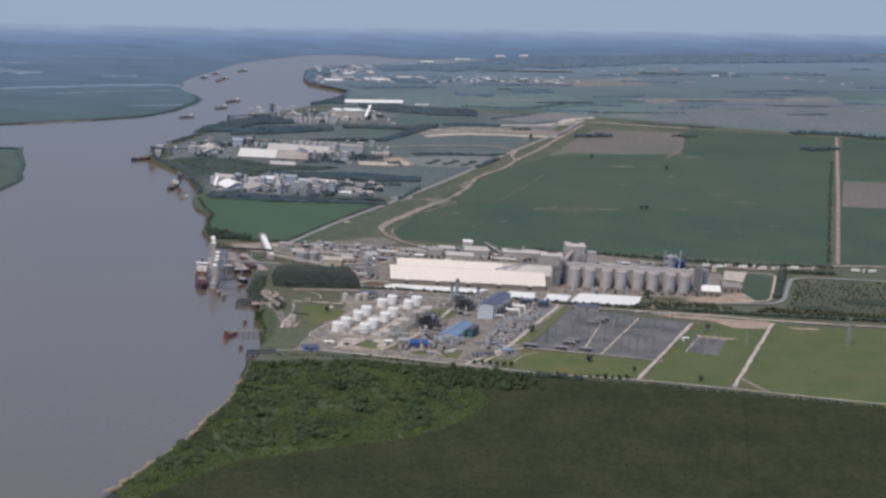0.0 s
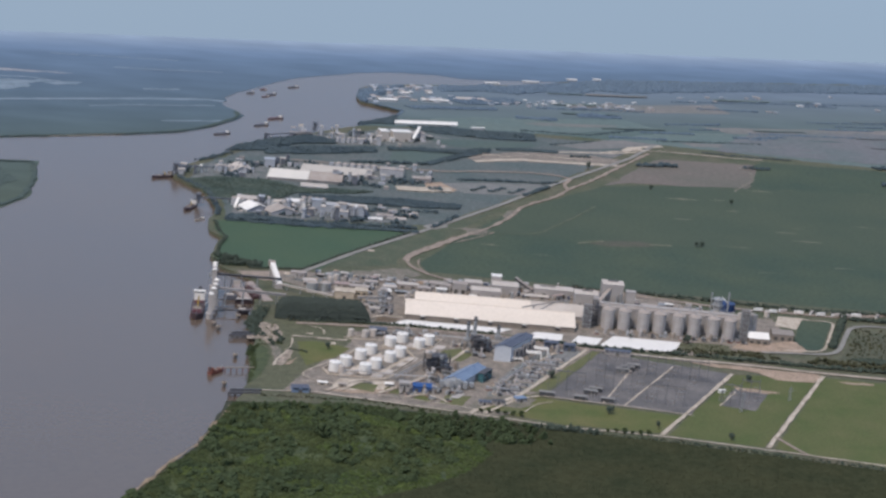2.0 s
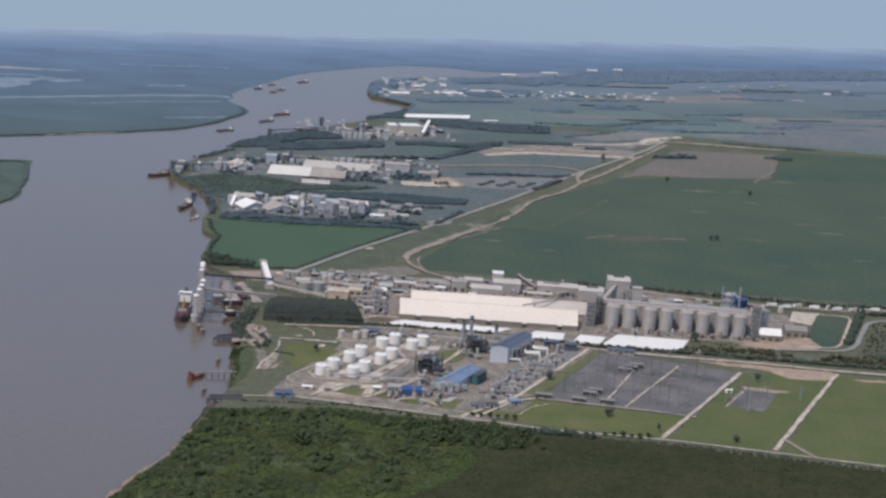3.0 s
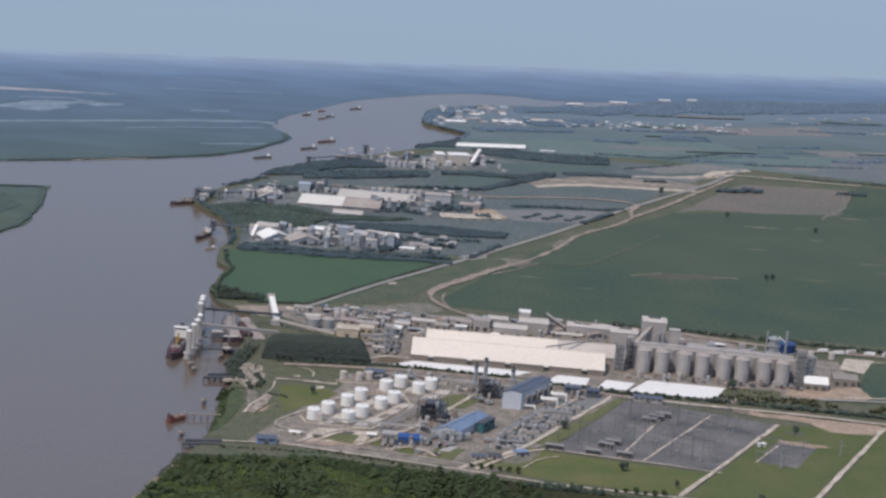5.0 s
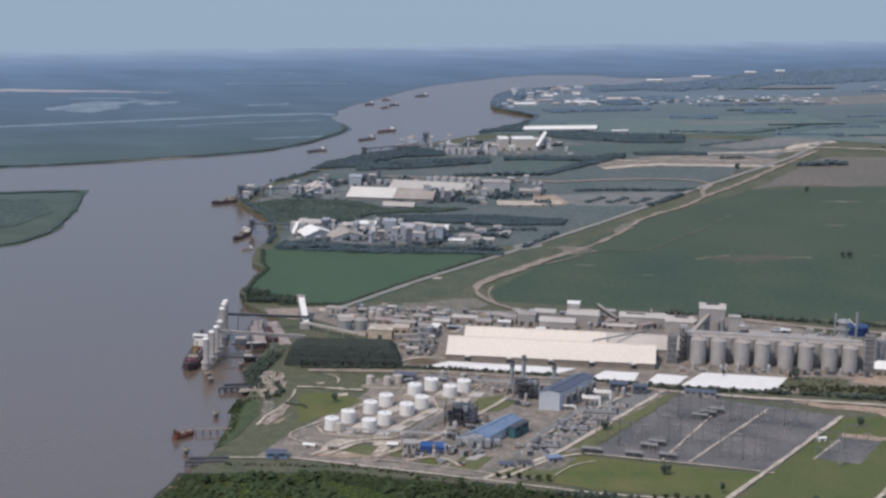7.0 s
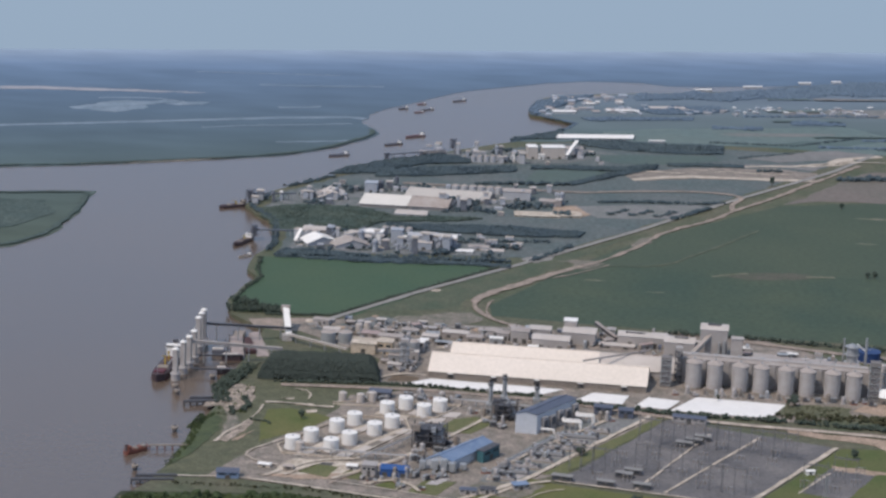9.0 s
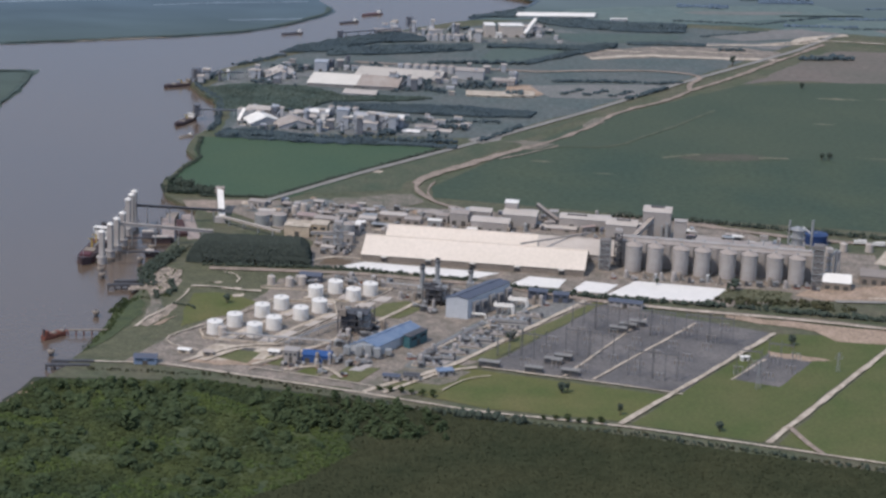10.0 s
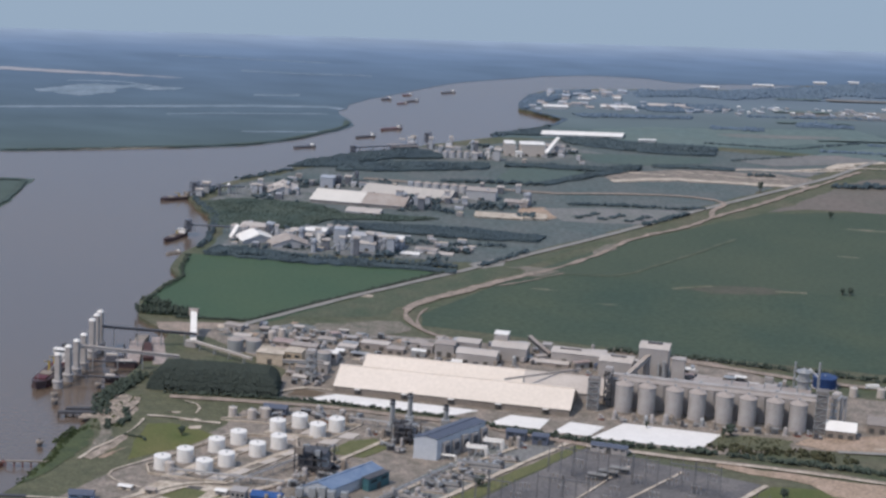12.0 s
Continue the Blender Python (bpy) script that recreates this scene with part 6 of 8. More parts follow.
ship("dark ship moored at the upper terminal", -71, 167, 215, 10, 2.6, 1.2, M_HULL, M_BROWN, cranes=1)
ship("dark ship loading at the middle terminal", -61.8, 122, 250, 11, 2.6, 1.3, M_HULL, M_WHITE, cranes=1)
ship("small pale service boat moored off the bank", -59, 106, 230, 5, 1.2, 0.5, M_PALE, M_WHITE, name="service_boat")
ship("rust-brown work boat at the small jetty", -59.6, -66, 50, 6.4, 1.8, 0.8, M_RUST, M_RUST, (M_RUST, M_BROWN), name="work_boat")


def loader(x, y, h):
    ob = thing("ship_loader", "tall grey ship-loading tower with a white domed cap", "ship loader", x, y, WATER - 0.8, -10, group="ship loaders")
    part("pier", lathe(bmesh.new(), [(1.1, 0), (1.1, 2.2), (1.3, 2.25), (1.3, 2.6)], 12), M_CONC, ob)
    part("shaft", box(bmesh.new(), 0, 0, 2.6, 1.15, 1.15, h - 2.6), M_CONC, ob)
    part("cap", lathe(bmesh.new(), [(0.82, h), (0.82, h + 0.15), (0.5, h + 0.45), (0.1, h + 0.6)], 12), M_WHITE, ob)
    part("spout", beam(bmesh.new(), (0, 0, h - 1.2), (-1.7, -0.4, h - 3.6), 0.3, 0.3), M_STEEL, ob)
    part("ladder", box(bmesh.new(), 0.62, -0.3, 2.6, 0.08, 0.35, h - 3), M_STEEL, ob)
    return ob


for x, y, h in ((-59.6, -14.0, 8.4), (-58.6, -8.8, 8.7), (-57.9, -4.2, 8.7), (-57.4, 0.4, 8.8), (-57.7, 9.5, 9.6), (-57.5, 13.0, 9.8), (-57.4, 16.0, 9.8)):
    loader(x, y, h)
gallery("dock_gallery", "long pale conveyor gallery out to the ship loaders", (-57.2, -3.5, 5.6), (-36, 2.5, 3.0), 0.8, 0.6, 4, M_CONC, M_OLDROOF)
gallery("dock_gallery", "long dark conveyor gallery out to the far loaders", (-56.6, 14.5, 5.0), (-36, 22.0, 2.6), 0.6, 0.45, 4, M_DARK, M_DARK)
gallery("dock_gallery", "narrow dark mooring catwalk", (-57, -9, 0.4), (-47, -8, 0.4), 0.5, 0.2, 2, M_DARK, M_DARK)
gallery("dock_gallery", "narrow dark mooring catwalk", (-57, 2, 0.4), (-46, 4, 0.4), 0.5, 0.2, 2, M_DARK, M_DARK)

# the white inclined gallery with its concrete foot
inc = thing("inclined_gallery", "tall white inclined conveyor gallery on a grey concrete foot", "conveyor", -37, 25, 0.04)
part("casing", beam(bmesh.new(), (0.5, -4.0, 0.9), (-1.5, 6.4, 4.9), 1.5, 1.3), M_WHITE, inc)
part("head", box(bmesh.new(), -1.6, 6.8, 4.3, 2.2, 1.5, 1.5), M_OLDROOF, inc)
part("foot", box(bmesh.new(), 0.2, -4.6, 0, 2.6, 1.8, 1.5), M_CONC, inc)
part("trestle", box(bmesh.new(), -0.6, 1.6, 0, 1.0, 0.4, 2.6), M_DARK, inc)
part("trestle", box(bmesh.new(), -1.5, 6.6, 0, 1.3, 0.6, 4.4), M_CONC, inc)
gallery("conveyor_gallery", "pale conveyor gallery running down behind the grove", (-36.2, 19.4, 1.7), (-20.6, 9.0, 1.8), 0.45, 0.45, 4, M_PALEROOF, M_PALEROOF)
gallery("conveyor_gallery", "grey conveyor gallery between the port buildings", (-13.2, 8.0, 2.2), (-4, 8, 2.6), 0.6, 0.6, 3, M_STEEL)

# moored barges and shore slabs
for x, y, l, rz, material, label in ((-52.5, 8.4, 3.4, 10, M_FARHULL, "small grey barge moored by the bank"), (-48.8, 4.2, 4.6, 8, M_HULL, "dark barge with a pale load moored by the bank"), (-49.4, -6.9, 2.6, 8, M_HULL, "small dark barge moored by the bank")):
    bg = thing("barge", label, "barge", x, y, -1.0, rz, group="barges")
    q = [(-l / 2, -0.8), (l / 2, -0.8), (l / 2 + 0.6, 0), (l / 2, 0.8), (-l / 2, 0.8)]
    part("hull", prism(bmesh.new(), q, -0.2, 1.35), material, bg)
    part("coaming", box(bmesh.new(), -0.2, 0, 1.35, l * 0.8, 1.2, 0.35), M_PALEROOF, bg)
for a, b in (((-54.5, -33), (-47, -31.5)), ((-53.5, -30.2), (-46, -28.6)), ((-57, -86), (-48.4, -84.8)), ((-56.4, -83.4), (-48, -82.4))):
    jt = thing("jetty", "low dark timber jetty on piles", "jetty", a[0], a[1], -1.6, group="jetties")
    d = Vector((b[0] - a[0], b[1] - a[1], 0))
    part("deck", beam(bmesh.new(), (0, 0, 1.7), d + Vector((0, 0, 1.7)), 0.9, 0.5), M_DARK, jt)
    for i in range(6):
        part("pile", tube(bmesh.new(), d * (i / 5), d * (i / 5) + Vector((0, 0, 1.9)), 0.22, 6), M_DARK, jt)
wk = thing("walkway", "thin rusty walkway on piles out to the work boat", "jetty", -57, -64.5, -1.6)
part("deck", beam(bmesh.new(), (0, 0, 1.8), (8.2, 1.4, 1.8), 0.6, 0.2), M_BROWN, wk)
for i in range(6):
    part("pile", tube(bmesh.new(), (8.2 * i / 5, 1.4 * i / 5, 0), (8.2 * i / 5, 1.4 * i / 5, 1.8), 0.15, 6), M_RUST, wk)
for x, y in ((-53.6, -51.5), (-57.8, -77.5), (-58.5, -21), (-57.4, -25), (-50, -2), (-51, -12), (-49.5, 6)):
    dl = thing("mooring_dolphin", "squat brown concrete mooring dolphin", "dolphin", x, y, -1.8, group="mooring dolphins")
    part("pile_shaft", lathe(bmesh.new(), [(0.5, 0), (0.5, 1.5)], 8), M_DARK, dl)
    part("cap", lathe(bmesh.new(), [(0.75, 1.5), (0.8, 1.9), (0.7, 2.1)], 10), M_BROWN, dl)
    part("bollard", lathe(bmesh.new(), [(0.15, 2.1), (0.2, 2.5)], 6), M_DARK, dl)

# buildings between the river and the warehouses
block("tan_store", "tan flat-roofed store among the port buildings", -16.9, 11.5, 6.2, 5, 2.6, -6, mat("tan_render", (0.50, 0.42, 0.335), 0.8, size=2, fine=0.3), M_PALE, 0, 0, 1)
block("tan_store", "ochre-walled annexe of the tan store", -11.6, 12.2, 3.8, 4, 3.0, -6, mat("ochre_render", (0.50, 0.40, 0.285), 0.8, size=2, fine=0.3), M_PALE, 0, 2, 1)
for x, y, r, h in ((-26.3, 19.6, 1.9, 3.0), (-22.2, 20.4, 1.8, 2.9), (-4.6, 13.6, 1.7, 3.4)):
    gt = thing("store_tank", "squat dull grey round tank beside the tan store", "tank", x, y, 0.04, 0, group="grey tanks")
    part("shell", lathe(bmesh.new(), [(r, 0), (r, h)], 24), M_STEEL, gt)
    part("roof", lathe(bmesh.new(), [(r * 1.03, h), (r * 0.3, h + 0.35)], 24), M_OLDROOF, gt)
    part("base_ring", lathe(bmesh.new(), [(r * 1.15, 0), (r * 1.15, 0.15)], 24), M_CONC, gt)
block("weigh_house", "white-roofed weigh house by the tower", -3.6, 15.5, 3.4, 2.4, 2.6, -6, M_CONC, M_WHITE, 0.3, 2, 1)
rng = random.Random(5)


def canopy(x, y, w, d, h, roof):
    """An open shed: a thin roof on posts over a dark load."""
    ob = thing("open_shed", "open grey shed with a thin patched roof", "shed", x, y, 0.04, -6, group="yard sheds")
    for i in range(4):
        part("post", box(bmesh.new(), (i % 2 - 0.5) * (w - 0.2), (i // 2 - 0.5) * (d - 0.2), 0, 0.12, 0.12, h), M_DARK, ob)
    part("roof", prism(bmesh.new(), [(-w / 2, -d / 2), (w / 2, -d / 2), (w / 2, d / 2), (-w / 2, d / 2)], h, h + 0.1), roof, ob)
    part("load", box(bmesh.new(), 0, 0.2, 0, w * 0.7, d * 0.6, h * 0.6), rng.choice((M_BROWN, M_DARK, M_CONC)), ob)


def heap(x, y, r, h, material):
    ob = thing("spoil_heap", "low heap of rubble and scrap on bare ground", "heap", x, y, 0.05, rng.uniform(0, 90), group="spoil heaps")
    bm = lathe(bmesh.new(), [(r, -0.02), (r * 0.75, h * 0.5), (r * 0.4, h * 0.85), (r * 0.1, h)], 11)
    for v in bm.verts:
        v.co.x *= 1 + rng.uniform(-0.3, 0.3)
        v.co.y *= 1 + rng.uniform(-0.3, 0.3)
    part("heap_body", bm, material, ob)


def stack_of(x, y, n):
    ob = thing("container_stack", "short stack of faded steel boxes", "containers", x, y, 0.05, rng.choice((-6, 84)), group="container stacks")
    for i in range(n):
        part("steel_box", box(bmesh.new(), rng.uniform(-0.1, 0.1), (i % 2) * 0.9, 0.8 * (i // 2), 2.0, 0.8, 0.78), rng.choice((M_CONC, M_BROWN, M_STEEL, M_DBLUE, M_OLDROOF)), ob)


M_DUST = mat("dusty_store_wall", (0.31, 0.275, 0.255), 0.8, size=2, fine=0.4, vary=0.2)
M_PINKROOF = mat("faded_pink_roof", (0.34, 0.265, 0.25), 0.7, size=2, fine=0.4, vary=0.2)
ROOFS = (M_OLDROOF, M_OLDROOF, M_STEEL, M_CONC, M_PALEROOF, M_PINKROOF, M_WHITE, M_GREY)
placed = []
def free(x, y, w, gap=2.4):
    if x > -7 and y < 19.5 or x < -8 and y < 16.5 or x < -19 and y < 23.5 or abs(x + 37) < 4 or y > 40 or x < -22 and y < 40 - 0.9 * (x + 40) or 26 < x < 41 and y < 35 or x > 41 and y < 26:
        return False
    if any(abs(x - a) < (w + c) / 2 + 0.15 and abs(y - b) < gap for a, b, c in placed):
        return False
    placed.append((x, y, w))
    return True


for x, y, w, d, h, wall, roof in ((5.2, 29.0, 6.6, 3, 1.5, M_DUST, M_PALEROOF), (-1.0, 26.0, 4.2, 3, 1.2, M_CONC, M_PALEROOF), (10.2, 27.0, 4.0, 3, 1.2, M_DUST, M_OLDROOF), (21.8, 27.4, 4.6, 4, 3.2, M_GREY, M_OLDROOF), (17.4, 29.0, 3.0, 3, 2.0, M_CONC, M_OLDROOF), (26.8, 31.5, 5.6, 4, 2.8, M_GREY, M_PALEROOF),
        (-11.0, 24.0, 6.2, 3, 1.2, M_DUST, M_OLDROOF), (-16.4, 26.5, 4.4, 3, 1.0, M_DUST, M_PINKROOF), (46.5, 27.0, 9.0, 3, 0.8, M_DUST, M_PALEROOF), (-26.4, 26.4, 4.0, 2.2, 0.9, M_DARK, M_OLDROOF), (-6.5, 30.5, 4.0, 2.4, 1.2, M_STEEL, M_OLDROOF), (14.0, 33.5, 6.0, 2.6, 1.2, M_CONC, M_OLDROOF)):
    placed.append((x, y, w))
    block("plant_store", "flat-roofed grey-brown store of the grain plant", x, y, w, d, h, -6, wall, roof, 0.15, 0, 2)
tries = 0
while len(placed) < 104 and tries < 5000:
    tries += 1
    x, y = rng.uniform(-33, 62), rng.uniform(12, 40)
    w = rng.uniform(1.2, 5.0)
    if not free(x, y, w):
        continue
    k = rng.random()
    if k < 0.22:
        canopy(x, y, w, rng.uniform(1.2, 2.6), rng.uniform(0.7, 1.4), rng.choice(ROOFS))
    elif k < 0.42:
        heap(x, y, w * 0.45, rng.uniform(0.25, 0.7), rng.choice((M_SOIL, M_PALE, M_YARD, M_SLAG, M_BROWN)))
    elif k < 0.55:
        stack_of(x, y, rng.choice((1, 2, 3, 4)))
    elif k < 0.72:
        block("plant_hut", "small flat-roofed hut of the grain plant", x, y, w, rng.uniform(1.0, 2.4), rng.uniform(0.6, 1.6), rng.choice((-6, -14, 4, 30)), rng.choice((M_CONC, M_STEEL, M_DUST, M_GREY)), rng.choice(ROOFS), 0, 0, 1)
    else:
        equipment(x, y, rng.choice((-6, 50)))
for i in range(34):
    x, y = rng.uniform(-31, -9), rng.uniform(27, 46)
    if inside(x, y, [(-33, 32), (-24, 38), (-16, 46), (-11, 44), (-10, 39), (-17, 30), (-27, 28)]):
        heap(x, y, rng.uniform(0.4, 1.1), rng.uniform(0.2, 0.7), rng.choice((M_PALE, M_SOIL, M_SLAG, M_PALE, M_BROWN)))
for i in range(30):
    x, y = rng.uniform(-30, 60), rng.uniform(16, 40)
    if free(x, y, 0.5, 0.8):
        a, c = rng.uniform(1.2, 4.0), rng.uniform(0.7, 1.8)
        sheet("bare_soil", [(x - a, y - 0.2 * c), (x - 0.2 * a, y - c), (x + a, y + 0.1), (x + 0.3 * a, y + c)], 0.062 + 0.0009 * i, rng.choice((M_PALE, M_SOIL, M_WORN, M_PALE)), "pale dusty patch of the plant yard", wander=0.4, step=1.0)
block("flat_hall", "grey hall with a pale roof and a white box on top", 36.8, 28.5, 8.4, 6, 3.2, -6, M_GREY, M_PALEROOF, 0.4, 0, 2)
block("white_tank_house", "white square tank house above the hall roof", 34.6, 33.5, 3.2, 3, 4.8, -6, M_GREY, M_WHITE, 0)
block("flat_hall", "low grey hall with patched roofs", 29.6, 22.5, 9.4, 5, 2.8, -6, M_GREY, M_PALEROOF, 0.5, 0, 2)
lh = block("flat_hall", "long grey hall with a pale vented roof", 53.0, 29, 12.6, 5, 2.8, -6, M_GREY, M_PALEROOF, 0.3, 0, 2)
part("roof_vent", box(bmesh.new(), -2.0, 2.4, 3.05, 5.0, 0.5, 0.25), M_DARK, lh)

# pipes and machines among the plant buildings
for i in range(60):
    x, y = rng.uniform(-30, 60), rng.uniform(19, 40)
    if abs(x + 37) > 4 and (x > -20 or y > 26):
        equipment(x, y, rng.choice((-6, 50)))

# quay and moored craft by the bank
M_QUAY = mat("stained_concrete", (0.34, 0.285, 0.265), size=2, fine=0.5, vary=0.3, tint=(0.22, 0.185, 0.17))
for quad, z0, z1, material, label in (([(-48.8, 5.6), (-45.8, 5.3), (-48.5, 22.5), (-51.4, 20.8)], -1.4, 0.12, M_QUAY, "pale concrete quay slab at the bank"), ([(-42.5, 4.8), (-39.4, 5.7), (-44.7, 26.5), (-47.1, 24.6)], -1.4, 0.14, M_QUAY, "stained concrete quay slab at the bank"), ([(-45.4, 6.4), (-42.9, 7.2), (-45.9, 18.6), (-47.4, 18.1)], -1.4, 0.9, mat("dark_rust_heap", (0.075, 0.04, 0.04), 0.8, size=1, fine=0.3), "dark rust-red ore bunker on the quay"), ([(-50.6, 19), (-48.4, 20), (-48.2, 27), (-50.8, 26)], -1.4, 0.10, M_BROWN, "dark brown quay slab at the bank")):
    sl = thing("quay_slab", label, "quay", sum(p[0] for p in quad) / 4, sum(p[1] for p in quad) / 4, 0, 0, "quay slabs")
    part("slab", prism(bmesh.new(), [(a - sl.location.x, b - sl.location.y) for a, b in quad], z0, z1), material, sl)
    for i in range(3):
        part("fender", box(bmesh.new(), -2.6 + i * 0.4, -5 + 4.5 * i, -1.4, 0.25, 0.5, 1.5), M_DARK, sl)

rs = random.Random(77)
SHORE = ([(-49.5, -31), (-47.5, -26), (-45, -20), (-42, -17.5), (-40, -21), (-41.2, -28), (-42.4, -34), (-44, -34), (-45.5, -30.5)], [(-41.6, -41.5), (-40, -42.5), (-39.6, -47), (-41, -52), (-44, -55), (-46, -56), (-44, -50), (-42.6, -46)])
made = 0
while made < 48:
    x, y = rs.uniform(-50, -39), rs.uniform(-56, -17)
    if inside(x, y, SHORE[0]) or inside(x, y, SHORE[1]):
        heap(x, y, rs.uniform(0.12, 0.42), rs.uniform(0.08, 0.3), rs.choice((M_PALE, M_RUBBLE, M_SOIL, M_SLAG, M_WORN)))
        made += 1

# yard between the grove and the warehouses, and the foot of the silos
for x, y, w, d, h, wall, roof in ((-8.4, 1.0, 3.2, 2.0, 1.0, M_CONC, M_PALEROOF), (-4.4, 2.2, 2.4, 1.8, 1.4, M_GREY, M_OLDROOF), (-8.8, 6.4, 2.6, 2.0, 1.6, M_STEEL, M_OLDROOF), (-4.0, 7.4, 2.2, 2.0, 2.4, M_GREY, M_PALEROOF), (-11.0, 4.0, 1.8, 1.6, 0.9, M_BROWN, M_OLDROOF)):
    block("yard_hut", "small grey works hut beside the grain warehouse", x, y, w, d, h, -6, wall, roof, 0.1, 0, 1)
for i in range(18):
    equipment(rs.uniform(-11, -2), rs.uniform(-1.5, 12), rs.choice((-6, 40)))
for i in range(22):
    x = 60 + 2.2 * i + rs.uniform(-0.6, 0.6)
    equipment(x, -8.4 + 0.02 * (60 - x) + rs.uniform(-1.2, 0.6), -5)
for i in range(26):
    x = rs.uniform(66, 104)
    stack_of(x, rs.uniform(21, 33) - 0.12 * (x - 66), rs.choice((1, 2, 3))) if i % 2 else canopy(x, rs.uniform(24, 34) - 0.1 * (x - 66), rs.uniform(1.4, 3.4), rs.uniform(1.2, 2.2), rs.uniform(0.7, 1.3), rs.choice(ROOFS))

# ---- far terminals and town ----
# Paler, bluer copies of the near wall and sheet colours, distance haze painted in.
M_FARDARK = mat("hazed_dark_sheet", (0.135, 0.145, 0.172), 0.7, size=2, fine=0.4, vary=0.2)
M_FARBROWN = mat("hazed_brown_wall", (0.265, 0.25, 0.25), 0.8, size=3, fine=0.4, vary=0.15)
M_FARSTEEL = mat("hazed_steel_sheet", (0.33, 0.355, 0.40), 0.6, size=2, fine=0.4, vary=0.12)
M_FARCONC = mat("hazed_concrete", (0.375, 0.38, 0.40), 0.85, size=3, fine=0.4, vary=0.12)
M_FARGREY = mat("hazed_grey_sheet", (0.34, 0.36, 0.395), 0.7, size=3, fine=0.4, vary=0.12)
def small_silos(x, y, n, r, h, gap, rz, label):
    for i in range(n):
        a = radians(rz)
        ob = thing("far_silo", label, "silo", x + math.cos(a) * gap * i, y + math.sin(a) * gap * i, 0.05, group="far silos")
        part("barrel", lathe(bmesh.new(), [(r, 0), (r, h)], 14), M_FARCONC, ob)
        part("roof_cone", lathe(bmesh.new(), [(r * 1.05, h), (0.2, h + r * 0.6)], 14), M_OLDROOF, ob)


rng = random.Random(20)
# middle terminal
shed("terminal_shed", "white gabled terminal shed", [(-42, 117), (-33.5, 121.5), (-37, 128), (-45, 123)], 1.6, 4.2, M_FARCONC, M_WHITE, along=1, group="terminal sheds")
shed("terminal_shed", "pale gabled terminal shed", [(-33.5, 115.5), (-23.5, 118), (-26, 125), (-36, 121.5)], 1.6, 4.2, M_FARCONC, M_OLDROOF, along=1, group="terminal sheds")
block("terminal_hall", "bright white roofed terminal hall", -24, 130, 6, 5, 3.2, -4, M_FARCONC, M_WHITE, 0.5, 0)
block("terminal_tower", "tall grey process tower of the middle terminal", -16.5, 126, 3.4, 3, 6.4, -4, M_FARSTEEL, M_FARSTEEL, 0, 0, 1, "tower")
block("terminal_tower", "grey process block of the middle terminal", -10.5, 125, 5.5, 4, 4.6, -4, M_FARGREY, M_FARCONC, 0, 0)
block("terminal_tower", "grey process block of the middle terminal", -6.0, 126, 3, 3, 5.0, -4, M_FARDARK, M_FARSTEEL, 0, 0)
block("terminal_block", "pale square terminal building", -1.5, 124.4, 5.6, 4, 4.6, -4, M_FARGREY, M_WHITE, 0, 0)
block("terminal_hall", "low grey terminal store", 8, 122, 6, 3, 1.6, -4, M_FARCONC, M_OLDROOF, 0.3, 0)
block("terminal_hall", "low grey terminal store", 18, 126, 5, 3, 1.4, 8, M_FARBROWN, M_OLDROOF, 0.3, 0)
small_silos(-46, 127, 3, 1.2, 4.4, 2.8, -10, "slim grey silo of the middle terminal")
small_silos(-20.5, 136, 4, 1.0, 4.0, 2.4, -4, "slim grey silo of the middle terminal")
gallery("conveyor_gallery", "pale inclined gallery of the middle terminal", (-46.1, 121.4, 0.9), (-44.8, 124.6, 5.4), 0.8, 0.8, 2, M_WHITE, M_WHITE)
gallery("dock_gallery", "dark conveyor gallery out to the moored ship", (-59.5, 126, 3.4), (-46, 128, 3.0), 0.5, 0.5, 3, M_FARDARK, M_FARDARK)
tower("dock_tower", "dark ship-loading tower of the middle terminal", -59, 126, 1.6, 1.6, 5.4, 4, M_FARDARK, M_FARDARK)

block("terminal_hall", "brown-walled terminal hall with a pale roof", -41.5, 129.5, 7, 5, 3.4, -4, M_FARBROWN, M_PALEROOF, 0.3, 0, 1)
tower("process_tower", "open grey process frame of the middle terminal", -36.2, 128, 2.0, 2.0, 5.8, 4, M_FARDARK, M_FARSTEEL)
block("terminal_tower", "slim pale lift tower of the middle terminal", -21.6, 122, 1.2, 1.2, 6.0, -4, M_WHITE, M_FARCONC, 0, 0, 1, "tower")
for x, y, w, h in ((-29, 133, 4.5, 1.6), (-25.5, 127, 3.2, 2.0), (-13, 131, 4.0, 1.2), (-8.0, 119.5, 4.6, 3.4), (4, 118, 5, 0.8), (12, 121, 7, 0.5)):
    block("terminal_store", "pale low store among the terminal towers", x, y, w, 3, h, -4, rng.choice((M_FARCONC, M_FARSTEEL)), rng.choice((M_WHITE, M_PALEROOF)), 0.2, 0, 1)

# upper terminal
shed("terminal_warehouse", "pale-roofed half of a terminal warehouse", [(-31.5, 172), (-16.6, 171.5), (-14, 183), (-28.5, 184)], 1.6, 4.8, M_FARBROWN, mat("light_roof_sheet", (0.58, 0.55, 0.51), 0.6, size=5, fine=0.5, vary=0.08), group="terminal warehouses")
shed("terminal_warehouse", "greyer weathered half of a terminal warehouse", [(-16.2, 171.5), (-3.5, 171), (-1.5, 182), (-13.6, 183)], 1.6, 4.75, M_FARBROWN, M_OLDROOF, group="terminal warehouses")
